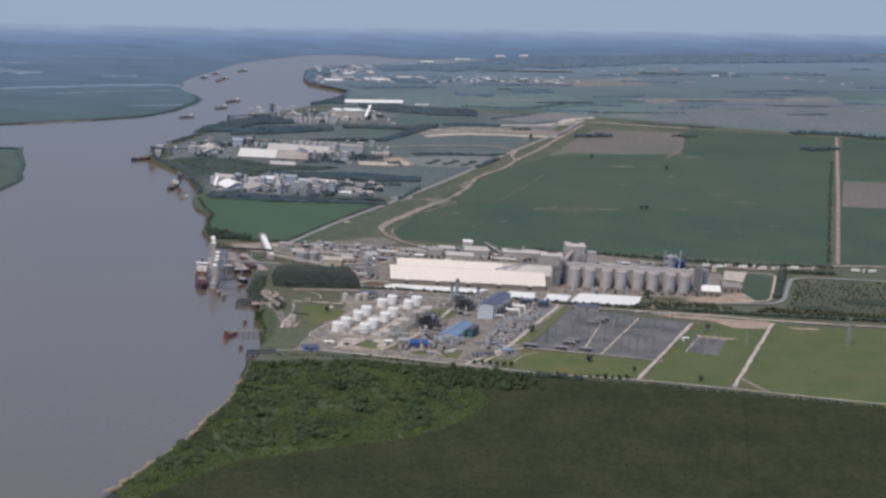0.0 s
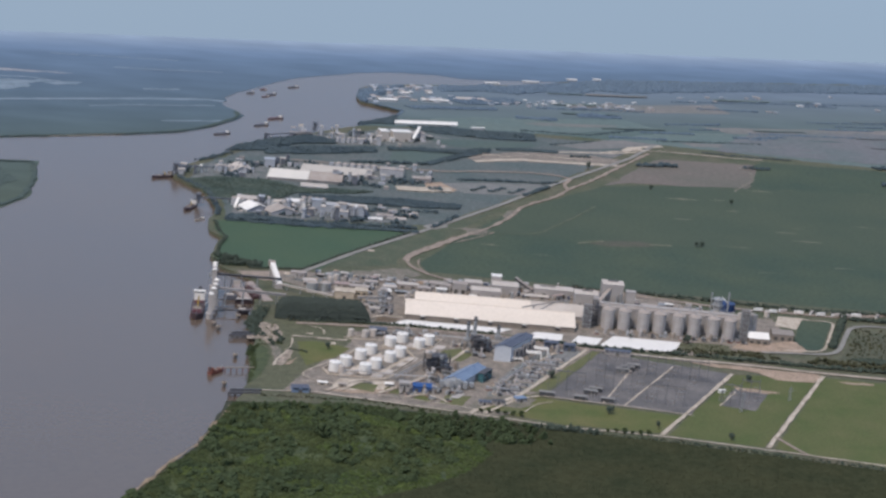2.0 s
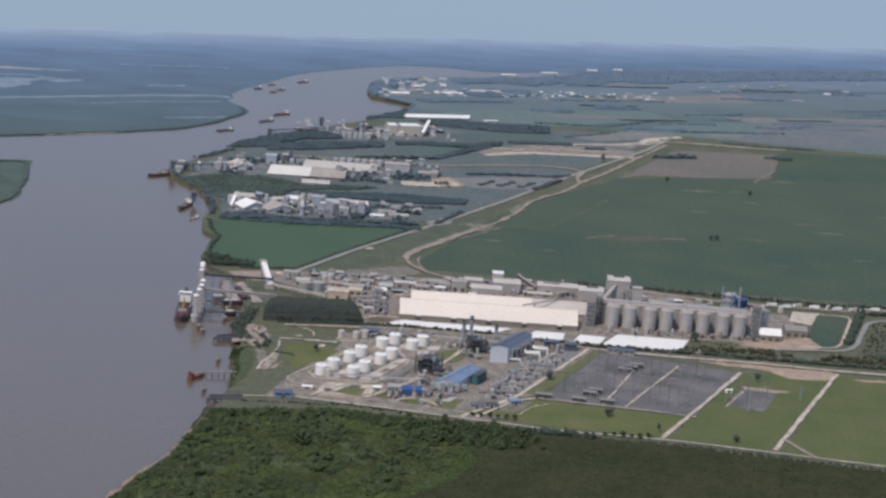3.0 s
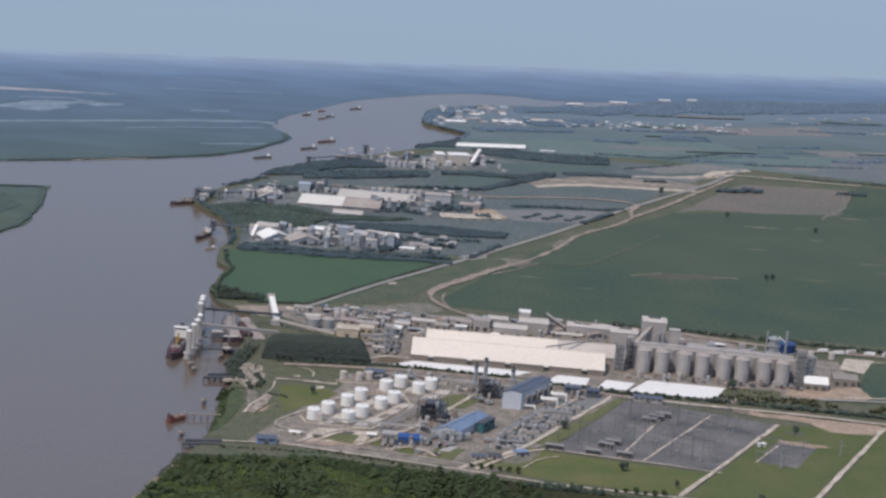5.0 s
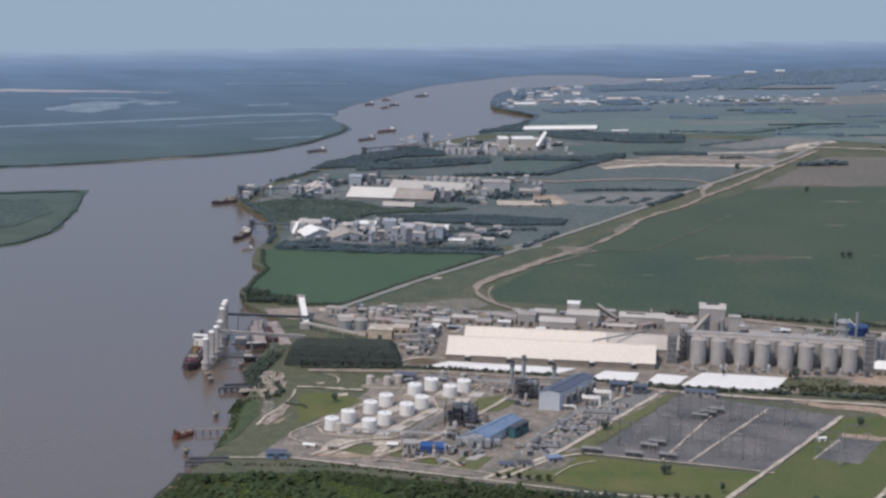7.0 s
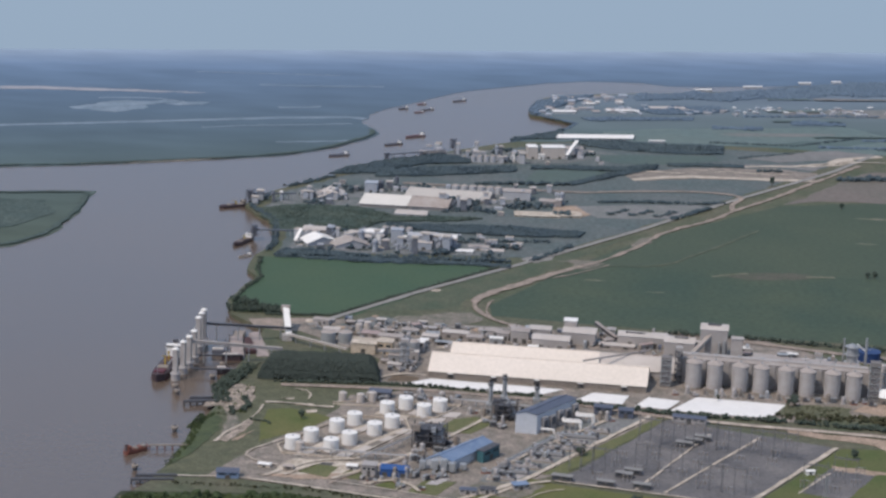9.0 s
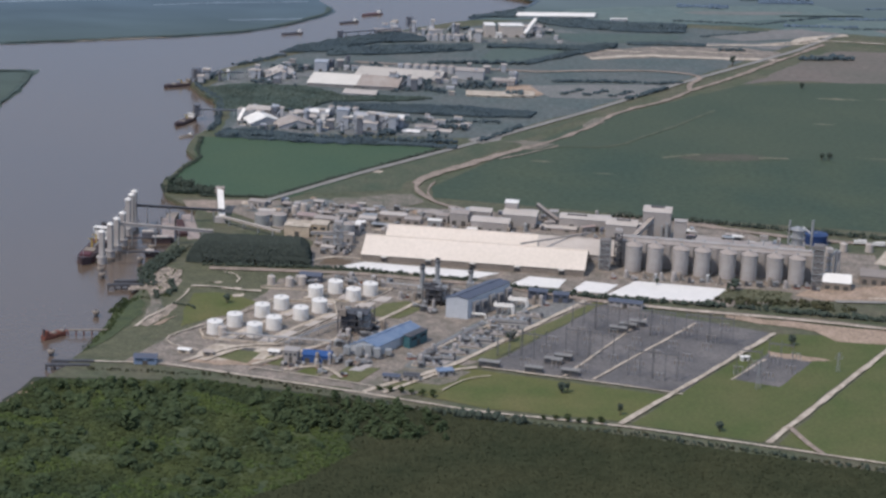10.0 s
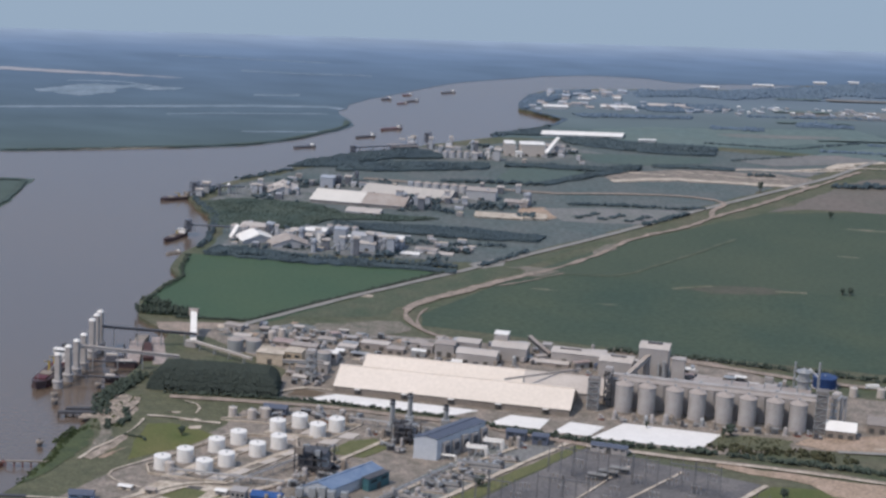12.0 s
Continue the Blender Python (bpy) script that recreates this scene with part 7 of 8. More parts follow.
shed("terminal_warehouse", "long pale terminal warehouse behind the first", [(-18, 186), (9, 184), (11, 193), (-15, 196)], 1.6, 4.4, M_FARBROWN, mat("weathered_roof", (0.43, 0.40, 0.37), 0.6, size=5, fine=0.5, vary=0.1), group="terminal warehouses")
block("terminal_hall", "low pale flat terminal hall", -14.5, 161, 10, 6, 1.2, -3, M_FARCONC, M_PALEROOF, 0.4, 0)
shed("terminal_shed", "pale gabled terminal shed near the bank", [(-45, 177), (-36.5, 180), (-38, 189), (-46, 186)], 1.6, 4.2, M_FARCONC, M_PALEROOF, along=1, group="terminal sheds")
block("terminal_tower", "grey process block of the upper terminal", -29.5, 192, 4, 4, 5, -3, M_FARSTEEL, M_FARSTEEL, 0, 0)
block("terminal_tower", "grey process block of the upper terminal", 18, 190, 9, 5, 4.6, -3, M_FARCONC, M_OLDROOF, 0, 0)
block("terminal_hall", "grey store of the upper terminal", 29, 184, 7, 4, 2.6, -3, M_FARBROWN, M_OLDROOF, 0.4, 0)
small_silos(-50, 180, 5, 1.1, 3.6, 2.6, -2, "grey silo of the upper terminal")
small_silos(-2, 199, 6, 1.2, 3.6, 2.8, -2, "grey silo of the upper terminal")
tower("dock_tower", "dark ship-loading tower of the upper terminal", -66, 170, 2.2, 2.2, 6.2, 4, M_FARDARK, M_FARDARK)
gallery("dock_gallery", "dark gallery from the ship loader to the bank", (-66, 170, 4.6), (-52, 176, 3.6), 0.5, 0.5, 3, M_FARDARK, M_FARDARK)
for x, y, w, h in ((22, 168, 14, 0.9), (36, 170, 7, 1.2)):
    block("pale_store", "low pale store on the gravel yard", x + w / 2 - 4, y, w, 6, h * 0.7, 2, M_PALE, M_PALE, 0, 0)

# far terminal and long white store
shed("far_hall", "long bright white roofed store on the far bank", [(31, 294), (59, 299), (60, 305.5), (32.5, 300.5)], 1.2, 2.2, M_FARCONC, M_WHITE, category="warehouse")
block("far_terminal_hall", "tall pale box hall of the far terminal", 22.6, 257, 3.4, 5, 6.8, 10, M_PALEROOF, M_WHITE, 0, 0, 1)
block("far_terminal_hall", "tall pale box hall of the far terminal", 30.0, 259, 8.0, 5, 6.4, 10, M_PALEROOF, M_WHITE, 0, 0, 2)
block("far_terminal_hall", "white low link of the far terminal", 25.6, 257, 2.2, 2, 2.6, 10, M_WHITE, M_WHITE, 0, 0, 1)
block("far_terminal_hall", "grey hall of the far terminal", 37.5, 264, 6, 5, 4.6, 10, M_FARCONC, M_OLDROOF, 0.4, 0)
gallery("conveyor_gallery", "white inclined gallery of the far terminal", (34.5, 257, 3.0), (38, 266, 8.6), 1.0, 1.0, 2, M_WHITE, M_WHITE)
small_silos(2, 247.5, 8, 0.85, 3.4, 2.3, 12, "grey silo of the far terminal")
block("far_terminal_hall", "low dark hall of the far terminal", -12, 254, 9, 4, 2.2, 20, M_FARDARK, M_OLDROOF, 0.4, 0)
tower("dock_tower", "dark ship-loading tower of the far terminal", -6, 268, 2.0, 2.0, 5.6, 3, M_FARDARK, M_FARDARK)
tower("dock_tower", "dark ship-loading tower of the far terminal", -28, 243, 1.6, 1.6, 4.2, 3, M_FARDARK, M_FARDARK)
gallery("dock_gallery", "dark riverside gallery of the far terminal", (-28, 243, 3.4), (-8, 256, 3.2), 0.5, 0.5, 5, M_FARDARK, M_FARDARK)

rng = random.Random(21)
# works on the point
TOWN_ROOF = (M_WHITE, M_OLDROOF, M_OLDROOF, M_FARCONC, M_FARSTEEL, M_FARGREY)
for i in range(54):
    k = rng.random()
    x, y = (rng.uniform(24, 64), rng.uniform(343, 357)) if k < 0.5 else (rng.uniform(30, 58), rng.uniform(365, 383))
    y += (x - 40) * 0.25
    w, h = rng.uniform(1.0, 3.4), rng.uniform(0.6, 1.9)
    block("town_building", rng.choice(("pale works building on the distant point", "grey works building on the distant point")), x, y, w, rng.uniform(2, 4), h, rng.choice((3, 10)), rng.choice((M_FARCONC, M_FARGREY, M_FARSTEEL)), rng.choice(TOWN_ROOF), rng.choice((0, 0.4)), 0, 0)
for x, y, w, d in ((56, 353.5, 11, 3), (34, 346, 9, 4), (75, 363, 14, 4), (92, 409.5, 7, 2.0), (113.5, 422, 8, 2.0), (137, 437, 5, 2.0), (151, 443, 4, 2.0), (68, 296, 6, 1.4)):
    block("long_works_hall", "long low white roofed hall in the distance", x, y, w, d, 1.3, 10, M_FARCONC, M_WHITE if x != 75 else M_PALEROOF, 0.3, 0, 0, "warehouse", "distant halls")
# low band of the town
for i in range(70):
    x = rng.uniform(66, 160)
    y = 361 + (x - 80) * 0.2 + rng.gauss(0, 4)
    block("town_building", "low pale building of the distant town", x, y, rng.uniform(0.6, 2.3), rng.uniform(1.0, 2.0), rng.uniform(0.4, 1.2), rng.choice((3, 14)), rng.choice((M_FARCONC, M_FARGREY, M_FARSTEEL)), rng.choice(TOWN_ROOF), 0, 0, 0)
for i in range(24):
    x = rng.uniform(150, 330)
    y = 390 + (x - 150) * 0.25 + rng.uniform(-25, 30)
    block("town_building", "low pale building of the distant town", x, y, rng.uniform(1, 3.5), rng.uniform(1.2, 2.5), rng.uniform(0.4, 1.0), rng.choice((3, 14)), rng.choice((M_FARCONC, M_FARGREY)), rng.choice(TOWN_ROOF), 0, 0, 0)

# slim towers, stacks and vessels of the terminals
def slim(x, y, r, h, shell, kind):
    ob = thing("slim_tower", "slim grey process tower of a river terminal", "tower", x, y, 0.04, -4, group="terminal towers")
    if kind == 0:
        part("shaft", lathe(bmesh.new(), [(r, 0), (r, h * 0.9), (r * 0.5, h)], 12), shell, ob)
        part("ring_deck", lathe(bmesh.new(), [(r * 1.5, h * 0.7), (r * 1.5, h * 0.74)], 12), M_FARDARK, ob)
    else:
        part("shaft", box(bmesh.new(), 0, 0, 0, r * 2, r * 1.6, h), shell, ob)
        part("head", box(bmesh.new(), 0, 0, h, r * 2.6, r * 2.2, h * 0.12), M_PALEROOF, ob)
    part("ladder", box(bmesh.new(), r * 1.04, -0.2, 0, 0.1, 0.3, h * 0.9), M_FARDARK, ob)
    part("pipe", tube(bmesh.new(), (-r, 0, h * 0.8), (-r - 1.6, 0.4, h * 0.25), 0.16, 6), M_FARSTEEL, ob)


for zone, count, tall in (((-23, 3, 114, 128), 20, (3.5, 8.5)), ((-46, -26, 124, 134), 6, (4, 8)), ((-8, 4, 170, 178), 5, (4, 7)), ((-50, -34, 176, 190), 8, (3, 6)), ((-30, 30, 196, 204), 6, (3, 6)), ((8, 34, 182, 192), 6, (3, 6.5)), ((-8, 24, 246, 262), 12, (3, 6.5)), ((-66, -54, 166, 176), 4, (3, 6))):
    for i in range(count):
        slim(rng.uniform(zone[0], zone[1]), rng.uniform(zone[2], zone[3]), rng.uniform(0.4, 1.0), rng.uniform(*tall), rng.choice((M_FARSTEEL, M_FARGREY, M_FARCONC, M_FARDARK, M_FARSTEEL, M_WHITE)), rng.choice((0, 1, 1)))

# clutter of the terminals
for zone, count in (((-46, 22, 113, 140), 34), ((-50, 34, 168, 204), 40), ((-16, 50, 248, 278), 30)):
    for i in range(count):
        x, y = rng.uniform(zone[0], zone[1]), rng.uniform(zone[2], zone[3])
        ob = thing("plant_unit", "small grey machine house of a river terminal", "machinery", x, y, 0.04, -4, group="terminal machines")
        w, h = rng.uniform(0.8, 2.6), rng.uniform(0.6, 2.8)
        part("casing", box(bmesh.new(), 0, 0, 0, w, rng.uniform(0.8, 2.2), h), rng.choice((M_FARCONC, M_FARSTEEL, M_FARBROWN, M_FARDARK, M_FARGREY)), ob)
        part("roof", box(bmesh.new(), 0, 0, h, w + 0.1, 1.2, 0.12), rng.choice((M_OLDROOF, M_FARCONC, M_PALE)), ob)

# ---- trees ----
def tree(label, r, h, material=M_LEAF, seed=0):
    rg = random.Random(seed)
    ob = thing("tree", label, "tree", group="single trees")
    bm = tube(bmesh.new(), (0, 0, 0), (0.05, 0, h * 0.6), 0.16, 6, 0.08)
    for k in range(4):
        a = rg.uniform(0, 6.28)
        tube(bm, (0, 0, h * 0.4), (math.cos(a) * r * 0.6, math.sin(a) * r * 0.6, h * 0.72), 0.06, 5, 0.03)
    part("trunk", bm, M_BARK, ob)
    spots = [(rg.uniform(-1, 1) * r * 0.7, rg.uniform(-1, 1) * r * 0.7, h * rg.uniform(0.45, 0.95), r * rg.uniform(0.25, 0.5), r * rg.uniform(0.25, 0.45)) for _ in range(26)]
    crown = leafy("crown", spots, material, "leafy crown", "crown", seed=seed + 9)
    for key in ("category", "kind"):
        del crown[key]
    crown.parent = ob
    return ob


t_a, t_b, t_c = tree("dark green single tree on open grass", 1.0, 2.4, M_DARKLEAF, 3), tree("small round green tree", 0.9, 1.7, M_LEAF, 4), tree("tall slim dark tree", 0.7, 3.0, M_DARKLEAF, 5)
A = [(120.8, 110.8, 0.75), (122.9, 111, 0.8), (124, 200, 0.8), (87.4, -13.6, 1.1), (47.5, -86.5, 0.9), (36.5, -57, 0.9), (153, 184, 0.8), (-26.5, -41, 0.8), (78, -103, 0.8), (97, -50, 0.9)]
C = [(48.6, -85.8, 0.7), (37.2, -56.2, 0.8), (59, -97, 0.8), (86, -15, 0.8), (69.5, -13, 0.6), (104, 229, 1.2)]
B = [(44 + 1.5 * i + 0.8 * (i % 3), -101.6 - 0.15 * i + 0.4 * (i % 2), 0.5 + 0.1 * (i % 4)) for i in range(8)] + [(11 + 2.2 * i, -90.5 - 0.4 * i, 0.6 + 0.1 * (i % 3)) for i in range(6)]
for first_t, places in ((t_a, A), (t_b, B), (t_c, C)):
    for i, (x, y, s) in enumerate(places):
        m = pose(x, y, 0.06, 0, 0, 50 * i) @ Matrix.Scale(s, 4)
        if i:
            o = copy_thing(first_t, m)
            o.matrix_world = m
        else:
            first_t.matrix_world = m

def belt(label, pts, gap, r, h, seed, wide=0.6, material=M_DARKLEAF, clumps=3):
    if pts[0][1] > 100:
        gap, r, h = gap * 0.8, r * 0.75, h * 0.55
    leafy("tree_belt", row_spots(pts, gap, r, h, seed, wide, clumps), material, label, seed=seed)


DB = "dark belt of close trees between the plots"
belt("dark hedge along the plant road", [(-36, -14.6), (-8, -12.4), (0, -12.9), (12, -14.0), (28, -16.2)], 0.6, 0.5, 0.8, 31, 0.4)
belt("dark hedge along the plant road", [(34, -19.4), (56, -24.8), (84, -26), (122, -31), (160, -34), (220, -40)], 0.7, 0.75, 1.3, 32, 0.8)
belt("scrub beside the plant road", [(84, -22), (104, -22), (112, -24)], 0.6, 0.7, 0.9, 33, 2.2, M_SCRUB)
belt("scrub beside the plant road", [(124, -26), (170, -30), (220, -34)], 0.7, 0.9, 1.2, 34, 2.6, M_SCRUB)
belt("line of bushes south of the plant", [(-48, -87), (-20, -86.6), (6, -95), (32, -103.4), (59, -106.4), (87, -113.4), (130, -124.4)], 1.5, 0.4, 0.6, 35, 0.7, M_SCRUB)
belt("green bushes on the river bank", [(-46, -32), (-48, -22), (-44.5, -8)], 0.22, 0.45, 0.9, 36, 2.0, M_DARKLEAF)
belt("dark bushes on the river bank", [(-47, -20), (-42.5, -3)], 0.22, 0.5, 1.2, 46, 1.9)
belt("grassy bushes on the river bank", [(-51.4, -76), (-49, -62), (-48.4, -46), (-46, -40)], 0.5, 0.35, 0.4, 37, 0.8, M_LEAF)
belt("dark trees round the crop field by the river", [(-55, 56), (-53.5, 68), (-51, 80), (-53, 88), (-54, 102)], 0.8, 0.55, 0.9, 38, 0.5)
belt("dark trees at the river corner of the field", [(-55, 46), (-46, 45), (-42, 45), (-55, 54)], 0.16, 0.42, 1.8, 39, 1.9)
belt("dark hedge along the field edge", [(-45, 42.5), (-27.5, 44.5), (-12.6, 66), (-2.8, 79.5), (18, 107)], 0.28, 0.42, 0.7, 40, 0.3)
belt("dark trees along the top of the crop field", [(-50, 104), (-20, 107), (18, 109)], 0.8, 1.1, 2.6, 41, 1.2, M_FARLEAF)
def wood(label, pts, gap, r, h, seed, material=M_FARLEAF, clumps=2):
    if gap < 1.8:
        sheet("wood_cover", pts, h * 0.42, material, "closed leaf cover of the " + label, "trees", wander=1.0, step=2.5, skirt=h * 0.42, kind="stuff")
    leafy("wood", wood_spots(worn(pts, 4, 1.3, seed), gap * 0.62, r * 0.72, h * 0.8, seed, 1, 0.2), material, label, seed=seed)


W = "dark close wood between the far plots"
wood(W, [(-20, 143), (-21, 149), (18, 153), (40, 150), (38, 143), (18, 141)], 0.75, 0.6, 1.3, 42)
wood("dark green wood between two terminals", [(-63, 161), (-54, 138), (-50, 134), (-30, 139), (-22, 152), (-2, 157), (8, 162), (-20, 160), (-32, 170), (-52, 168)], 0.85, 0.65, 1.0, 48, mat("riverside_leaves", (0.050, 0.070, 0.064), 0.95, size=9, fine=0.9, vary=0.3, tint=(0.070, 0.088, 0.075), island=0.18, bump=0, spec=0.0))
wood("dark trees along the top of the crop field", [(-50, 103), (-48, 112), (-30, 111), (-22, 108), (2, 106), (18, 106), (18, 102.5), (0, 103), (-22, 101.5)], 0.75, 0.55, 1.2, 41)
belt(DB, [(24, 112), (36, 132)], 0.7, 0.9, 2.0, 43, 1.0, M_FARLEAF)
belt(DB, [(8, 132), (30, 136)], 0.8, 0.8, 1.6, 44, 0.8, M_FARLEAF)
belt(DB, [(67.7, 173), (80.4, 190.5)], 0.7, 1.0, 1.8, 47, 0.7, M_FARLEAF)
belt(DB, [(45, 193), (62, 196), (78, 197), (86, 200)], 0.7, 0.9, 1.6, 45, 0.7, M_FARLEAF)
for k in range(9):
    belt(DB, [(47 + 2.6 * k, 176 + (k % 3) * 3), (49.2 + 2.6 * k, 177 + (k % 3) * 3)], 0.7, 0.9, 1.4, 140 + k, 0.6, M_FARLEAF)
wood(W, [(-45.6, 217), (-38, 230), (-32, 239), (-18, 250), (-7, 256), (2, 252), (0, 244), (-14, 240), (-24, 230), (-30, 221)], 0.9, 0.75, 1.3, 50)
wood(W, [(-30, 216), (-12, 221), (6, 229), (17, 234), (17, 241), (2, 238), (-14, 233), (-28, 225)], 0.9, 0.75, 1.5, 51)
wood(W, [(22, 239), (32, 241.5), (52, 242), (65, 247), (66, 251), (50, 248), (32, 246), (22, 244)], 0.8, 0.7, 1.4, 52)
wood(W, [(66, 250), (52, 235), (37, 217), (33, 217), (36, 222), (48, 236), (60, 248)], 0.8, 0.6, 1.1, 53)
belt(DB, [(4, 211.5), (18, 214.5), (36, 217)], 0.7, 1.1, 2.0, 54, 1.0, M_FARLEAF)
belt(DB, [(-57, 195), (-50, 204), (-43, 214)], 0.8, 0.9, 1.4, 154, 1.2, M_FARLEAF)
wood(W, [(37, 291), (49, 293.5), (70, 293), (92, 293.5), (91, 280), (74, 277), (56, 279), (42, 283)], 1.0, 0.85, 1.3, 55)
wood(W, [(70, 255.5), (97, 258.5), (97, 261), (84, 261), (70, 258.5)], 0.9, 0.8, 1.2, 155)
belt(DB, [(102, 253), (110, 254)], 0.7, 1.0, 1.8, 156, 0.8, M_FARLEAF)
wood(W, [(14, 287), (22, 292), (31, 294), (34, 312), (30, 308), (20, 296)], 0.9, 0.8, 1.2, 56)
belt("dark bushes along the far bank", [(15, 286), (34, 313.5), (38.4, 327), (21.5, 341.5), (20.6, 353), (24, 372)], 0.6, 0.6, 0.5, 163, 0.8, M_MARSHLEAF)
TW = "dark wood beside the distant town, bluish with painted haze"
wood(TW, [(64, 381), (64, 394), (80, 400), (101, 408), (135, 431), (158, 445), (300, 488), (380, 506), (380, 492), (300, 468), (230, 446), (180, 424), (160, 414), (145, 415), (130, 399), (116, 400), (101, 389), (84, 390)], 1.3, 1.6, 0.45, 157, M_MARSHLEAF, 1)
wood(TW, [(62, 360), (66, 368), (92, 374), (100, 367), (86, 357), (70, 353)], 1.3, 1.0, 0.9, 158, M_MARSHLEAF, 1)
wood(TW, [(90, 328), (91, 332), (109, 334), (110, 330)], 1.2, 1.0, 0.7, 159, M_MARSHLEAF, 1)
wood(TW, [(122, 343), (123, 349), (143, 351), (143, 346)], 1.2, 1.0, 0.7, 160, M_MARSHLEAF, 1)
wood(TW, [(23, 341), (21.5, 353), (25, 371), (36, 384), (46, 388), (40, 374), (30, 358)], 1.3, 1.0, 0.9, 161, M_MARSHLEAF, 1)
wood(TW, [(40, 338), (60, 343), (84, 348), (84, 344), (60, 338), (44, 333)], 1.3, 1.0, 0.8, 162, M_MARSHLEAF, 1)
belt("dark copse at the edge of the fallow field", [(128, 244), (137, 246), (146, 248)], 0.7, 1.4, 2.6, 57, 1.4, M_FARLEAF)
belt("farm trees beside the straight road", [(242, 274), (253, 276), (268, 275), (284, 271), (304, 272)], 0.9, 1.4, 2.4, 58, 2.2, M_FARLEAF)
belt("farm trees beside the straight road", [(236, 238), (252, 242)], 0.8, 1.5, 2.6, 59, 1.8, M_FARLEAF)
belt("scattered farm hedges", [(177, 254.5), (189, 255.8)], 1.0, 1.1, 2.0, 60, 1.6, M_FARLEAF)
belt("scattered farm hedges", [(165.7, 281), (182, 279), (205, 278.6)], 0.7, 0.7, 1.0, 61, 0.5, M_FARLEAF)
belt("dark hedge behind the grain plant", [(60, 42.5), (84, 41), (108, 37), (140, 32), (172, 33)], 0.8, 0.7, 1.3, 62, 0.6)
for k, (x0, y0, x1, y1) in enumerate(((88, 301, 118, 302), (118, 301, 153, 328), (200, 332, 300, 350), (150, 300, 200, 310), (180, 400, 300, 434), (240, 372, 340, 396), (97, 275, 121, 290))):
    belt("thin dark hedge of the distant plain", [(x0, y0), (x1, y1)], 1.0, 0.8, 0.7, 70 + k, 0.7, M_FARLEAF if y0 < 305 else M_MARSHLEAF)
belt("dark hedge between the concrete path and the asphalt road", [(150, 26), (143.2, 10), (135, -9.6)], 0.3, 0.7, 1.5, 181, 1.0)
belt("dark hedge along the asphalt road", [(152, 24.8), (169, 24.2)], 0.35, 0.8, 1.4, 182, 0.9)
belt("broken dark hedge beside the straight farm road", [(173, 41), (190, 86), (216, 154), (240, 216)], 1.6, 0.5, 0.8, 183, 0.6)
wood("mottled olive scrub beside the asphalt road", [(149, 13), (182, 13), (210, 4), (206, -26), (166, -27), (148, -26), (137, -18), (140, -9)], 2.9, 0.7, 0.5, 184, M_SCRUB, 1)
wood("dark thicket in the scrub", [(138, -20), (150, -20), (152, -25), (141, -24.6)], 0.7, 0.7, 1.1, 185, M_DARKLEAF, 1)
wood("dark thicket in the scrub", [(158, -9.5), (172, -9), (178, -15), (162, -14)], 0.8, 0.7, 1.0, 186, M_DARKLEAF, 1)
belt("loose line of young trees along the south road", [(6, -96), (32, -104.4), (59, -107), (87, -114), (130, -125)], 1.7, 0.42, 1.0, 90, 1.0, M_DARKLEAF, 4)
belt("dark clump of trees at the plantation corner", [(24, -103), (40, -106)], 0.9, 0.8, 2.4, 91, 1.2, M_DARKLEAF, 4)

belt("dark shrubs beside the shore ground", [(-41, -29), (-39.4, -34), (-40.4, -38)], 0.25, 0.4, 1.1, 93, 0.7)
belt("dark shrubs beside the shore ground", [(-43, -36), (-42.4, -41)], 0.3, 0.35, 0.9, 94, 0.6)
belt("low hedge across the shore lawn", [(-38, -43.5), (-34, -44.5), (-32.6, -46.5)], 0.3, 0.3, 0.5, 95, 0.25)
belt("rough bushes on the lower bank", [(-49.6, -52), (-48.6, -42)], 0.3, 0.45, 0.7, 96, 1.0, M_LEAF)
sheet("rough_ground", [(85, -12.4), (93, -12), (101, -13.4), (99.5, -20), (88.4, -22), (83, -20.4)], 0.07, M_WASTE, "olive waste ground before the silos", wander=0.7, step=2)
wood("low olive scrub on the waste ground before the silos", [(85.5, -13), (93, -12.6), (100, -14), (98.3, -19.6), (88.4, -21.2), (83.5, -19.8)], 2.0, 0.55, 0.3, 171, M_SCRUB, 1)
belt("dark green bushes along the bank below the terminals", [(-52.4, 110), (-52, 120), (-54.6, 145), (-65, 165), (-60, 186)], 0.7, 0.8, 1.4, 97, 0.9, M_FARLEAF)
rs = random.Random(98)
low = [(rs.uniform(-49, -39), rs.uniform(-41, -18)) for _ in range(420)]
leafy("shore_shrubs", [(x, y, 0.12, rs.uniform(0.14, 0.36), rs.uniform(0.12, 0.3)) for x, y in low if noise.noise(Vector((x * 0.5, y * 0.4, 2))) > 0.12 and x > -46.5 + (y + 30) * -0.1], M_LEAF, "low dark shrubs among the rubble of the shore", "bushes", seed=98)

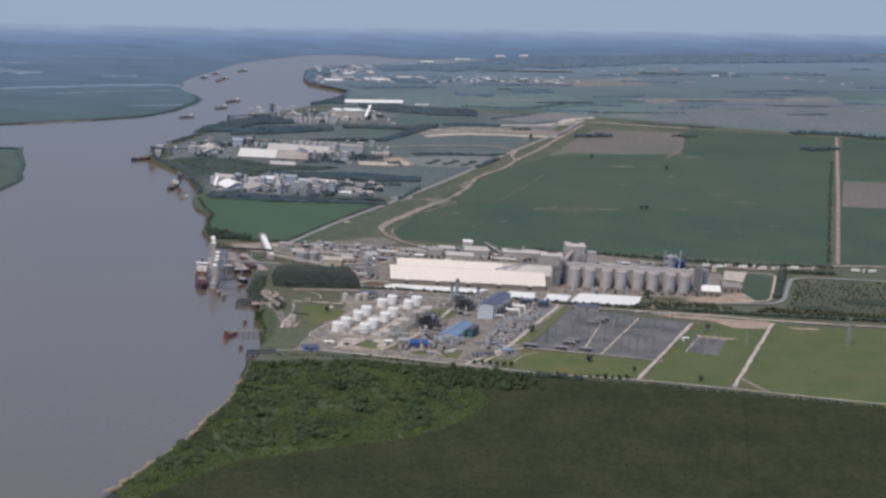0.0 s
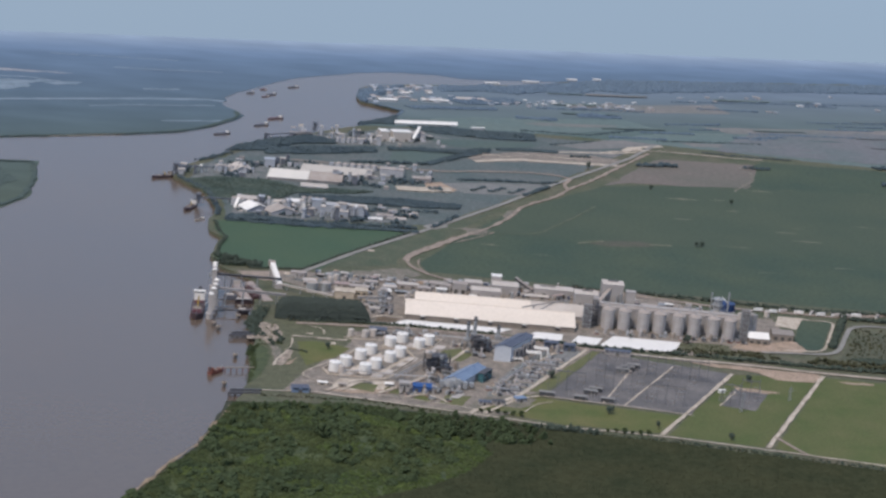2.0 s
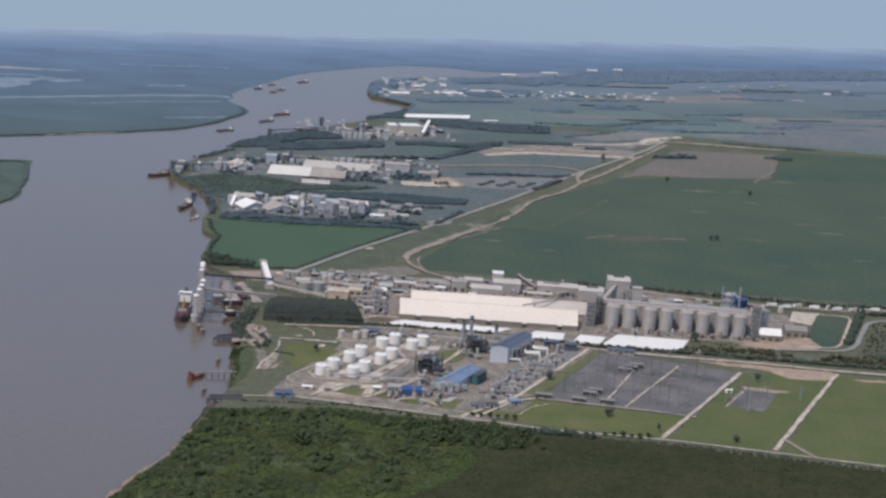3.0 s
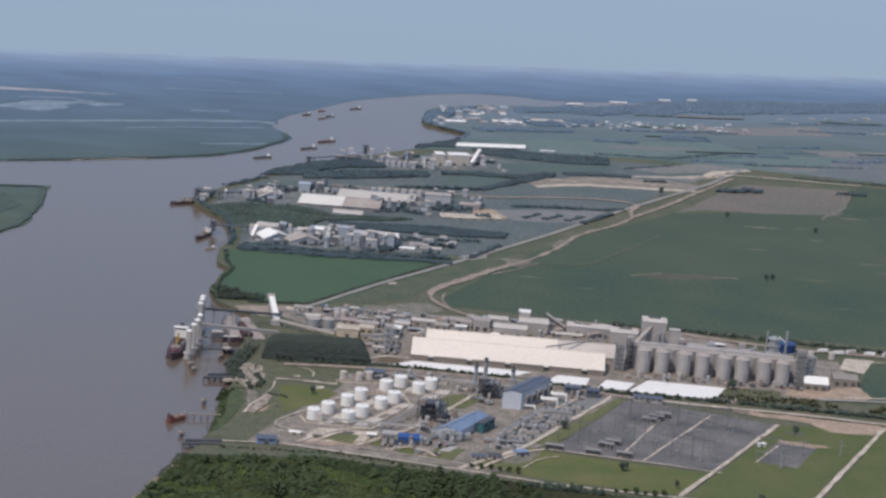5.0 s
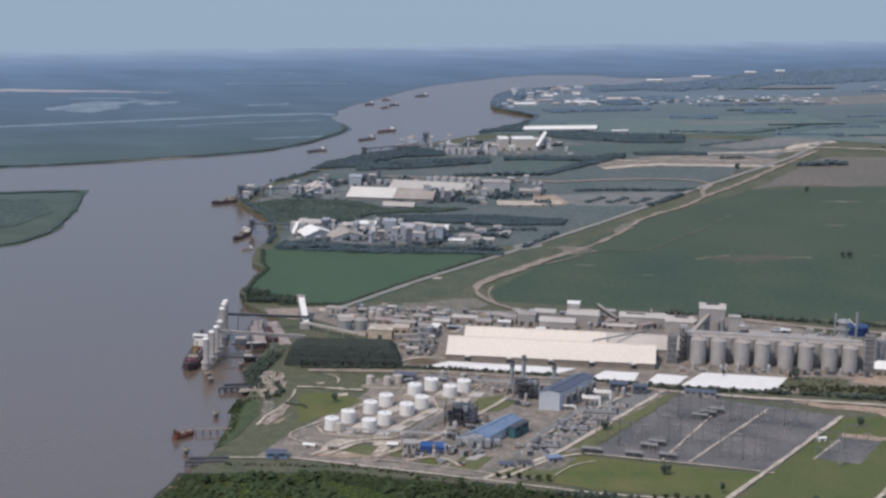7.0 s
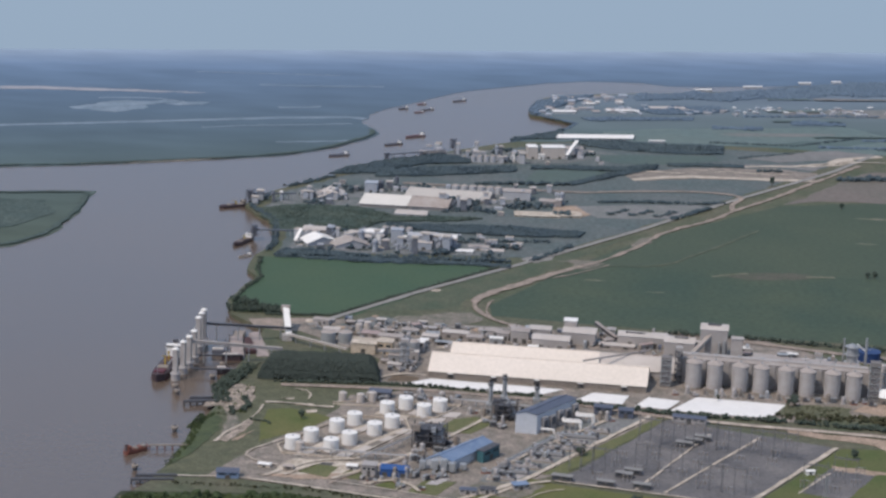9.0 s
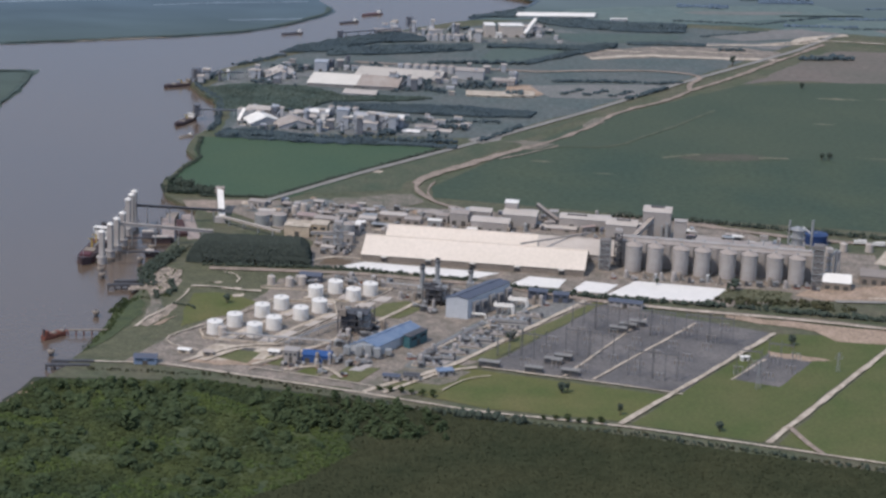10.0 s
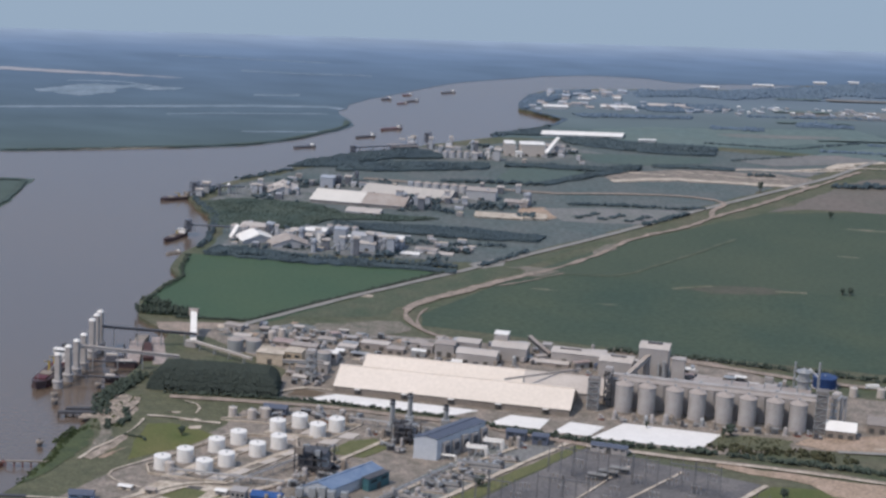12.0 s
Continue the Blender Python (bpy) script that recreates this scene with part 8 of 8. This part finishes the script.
# reeds of the river islands and among the far terminals
M_REED = mat("shore_reeds", (0.064, 0.088, 0.086), 0.95, size=10, fine=1.2, vary=0.25, tint=(0.078, 0.100, 0.094), bump=0, spec=0.0)
strip("reed_belt", [(-200, 197.4), (-138, 215.8), (-116, 224.8), (-87.7, 237.4), (-70.8, 246), (-61, 253.2), (-51.5, 263.4), (-43.4, 277.4), (-38, 287.2), (-36.2, 294), (-38.2, 301)], 1.6, -0.87, M_REED, "dark reeds along the shore of the delta island", "reeds", 0.5)
strip("reed_belt", [(-180, 80.4), (-128.4, 105), (-120.6, 120.8), (-117.8, 150), (-118.8, 178), (-140, 172.4), (-200, 162)], 1.8, -0.87, M_REED, "dark reeds round the shore of the small river island", "reeds", 0.5)
sheet("reed_bed", [(-230, 120), (-160, 118), (-132, 128), (-124, 150), (-130, 164), (-180, 158), (-230, 146)], -0.89, M_REED, "broad dark reed bed on the small river island", "reeds", wander=3.0, step=5)
for i, zone in enumerate(([(-46, 112), (22, 112), (24, 130), (-14, 140), (-46, 136)], [(-54, 170), (-20, 168), (36, 170), (34, 196), (-20, 206), (-50, 192)], [(-20, 250), (10, 246), (54, 268), (40, 280), (0, 266)])):
    green = [p for p in wood_spots(zone, 1.5, 0.75, 1.1, 205 + i, 2, 0.4) if noise.noise(Vector((p[0] * 0.13, p[1] * 0.13, 4))) > 0.14]
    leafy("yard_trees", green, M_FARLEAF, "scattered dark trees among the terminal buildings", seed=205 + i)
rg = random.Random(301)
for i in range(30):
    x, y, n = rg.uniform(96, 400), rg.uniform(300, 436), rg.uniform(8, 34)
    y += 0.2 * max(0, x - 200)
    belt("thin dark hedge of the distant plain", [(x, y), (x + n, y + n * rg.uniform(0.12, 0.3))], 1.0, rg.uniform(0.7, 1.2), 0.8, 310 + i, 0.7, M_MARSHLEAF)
for i in range(16):
    x, y, n = rg.uniform(110, 400), rg.uniform(306, 420), rg.uniform(10, 36)
    y += 0.2 * max(0, x - 200)
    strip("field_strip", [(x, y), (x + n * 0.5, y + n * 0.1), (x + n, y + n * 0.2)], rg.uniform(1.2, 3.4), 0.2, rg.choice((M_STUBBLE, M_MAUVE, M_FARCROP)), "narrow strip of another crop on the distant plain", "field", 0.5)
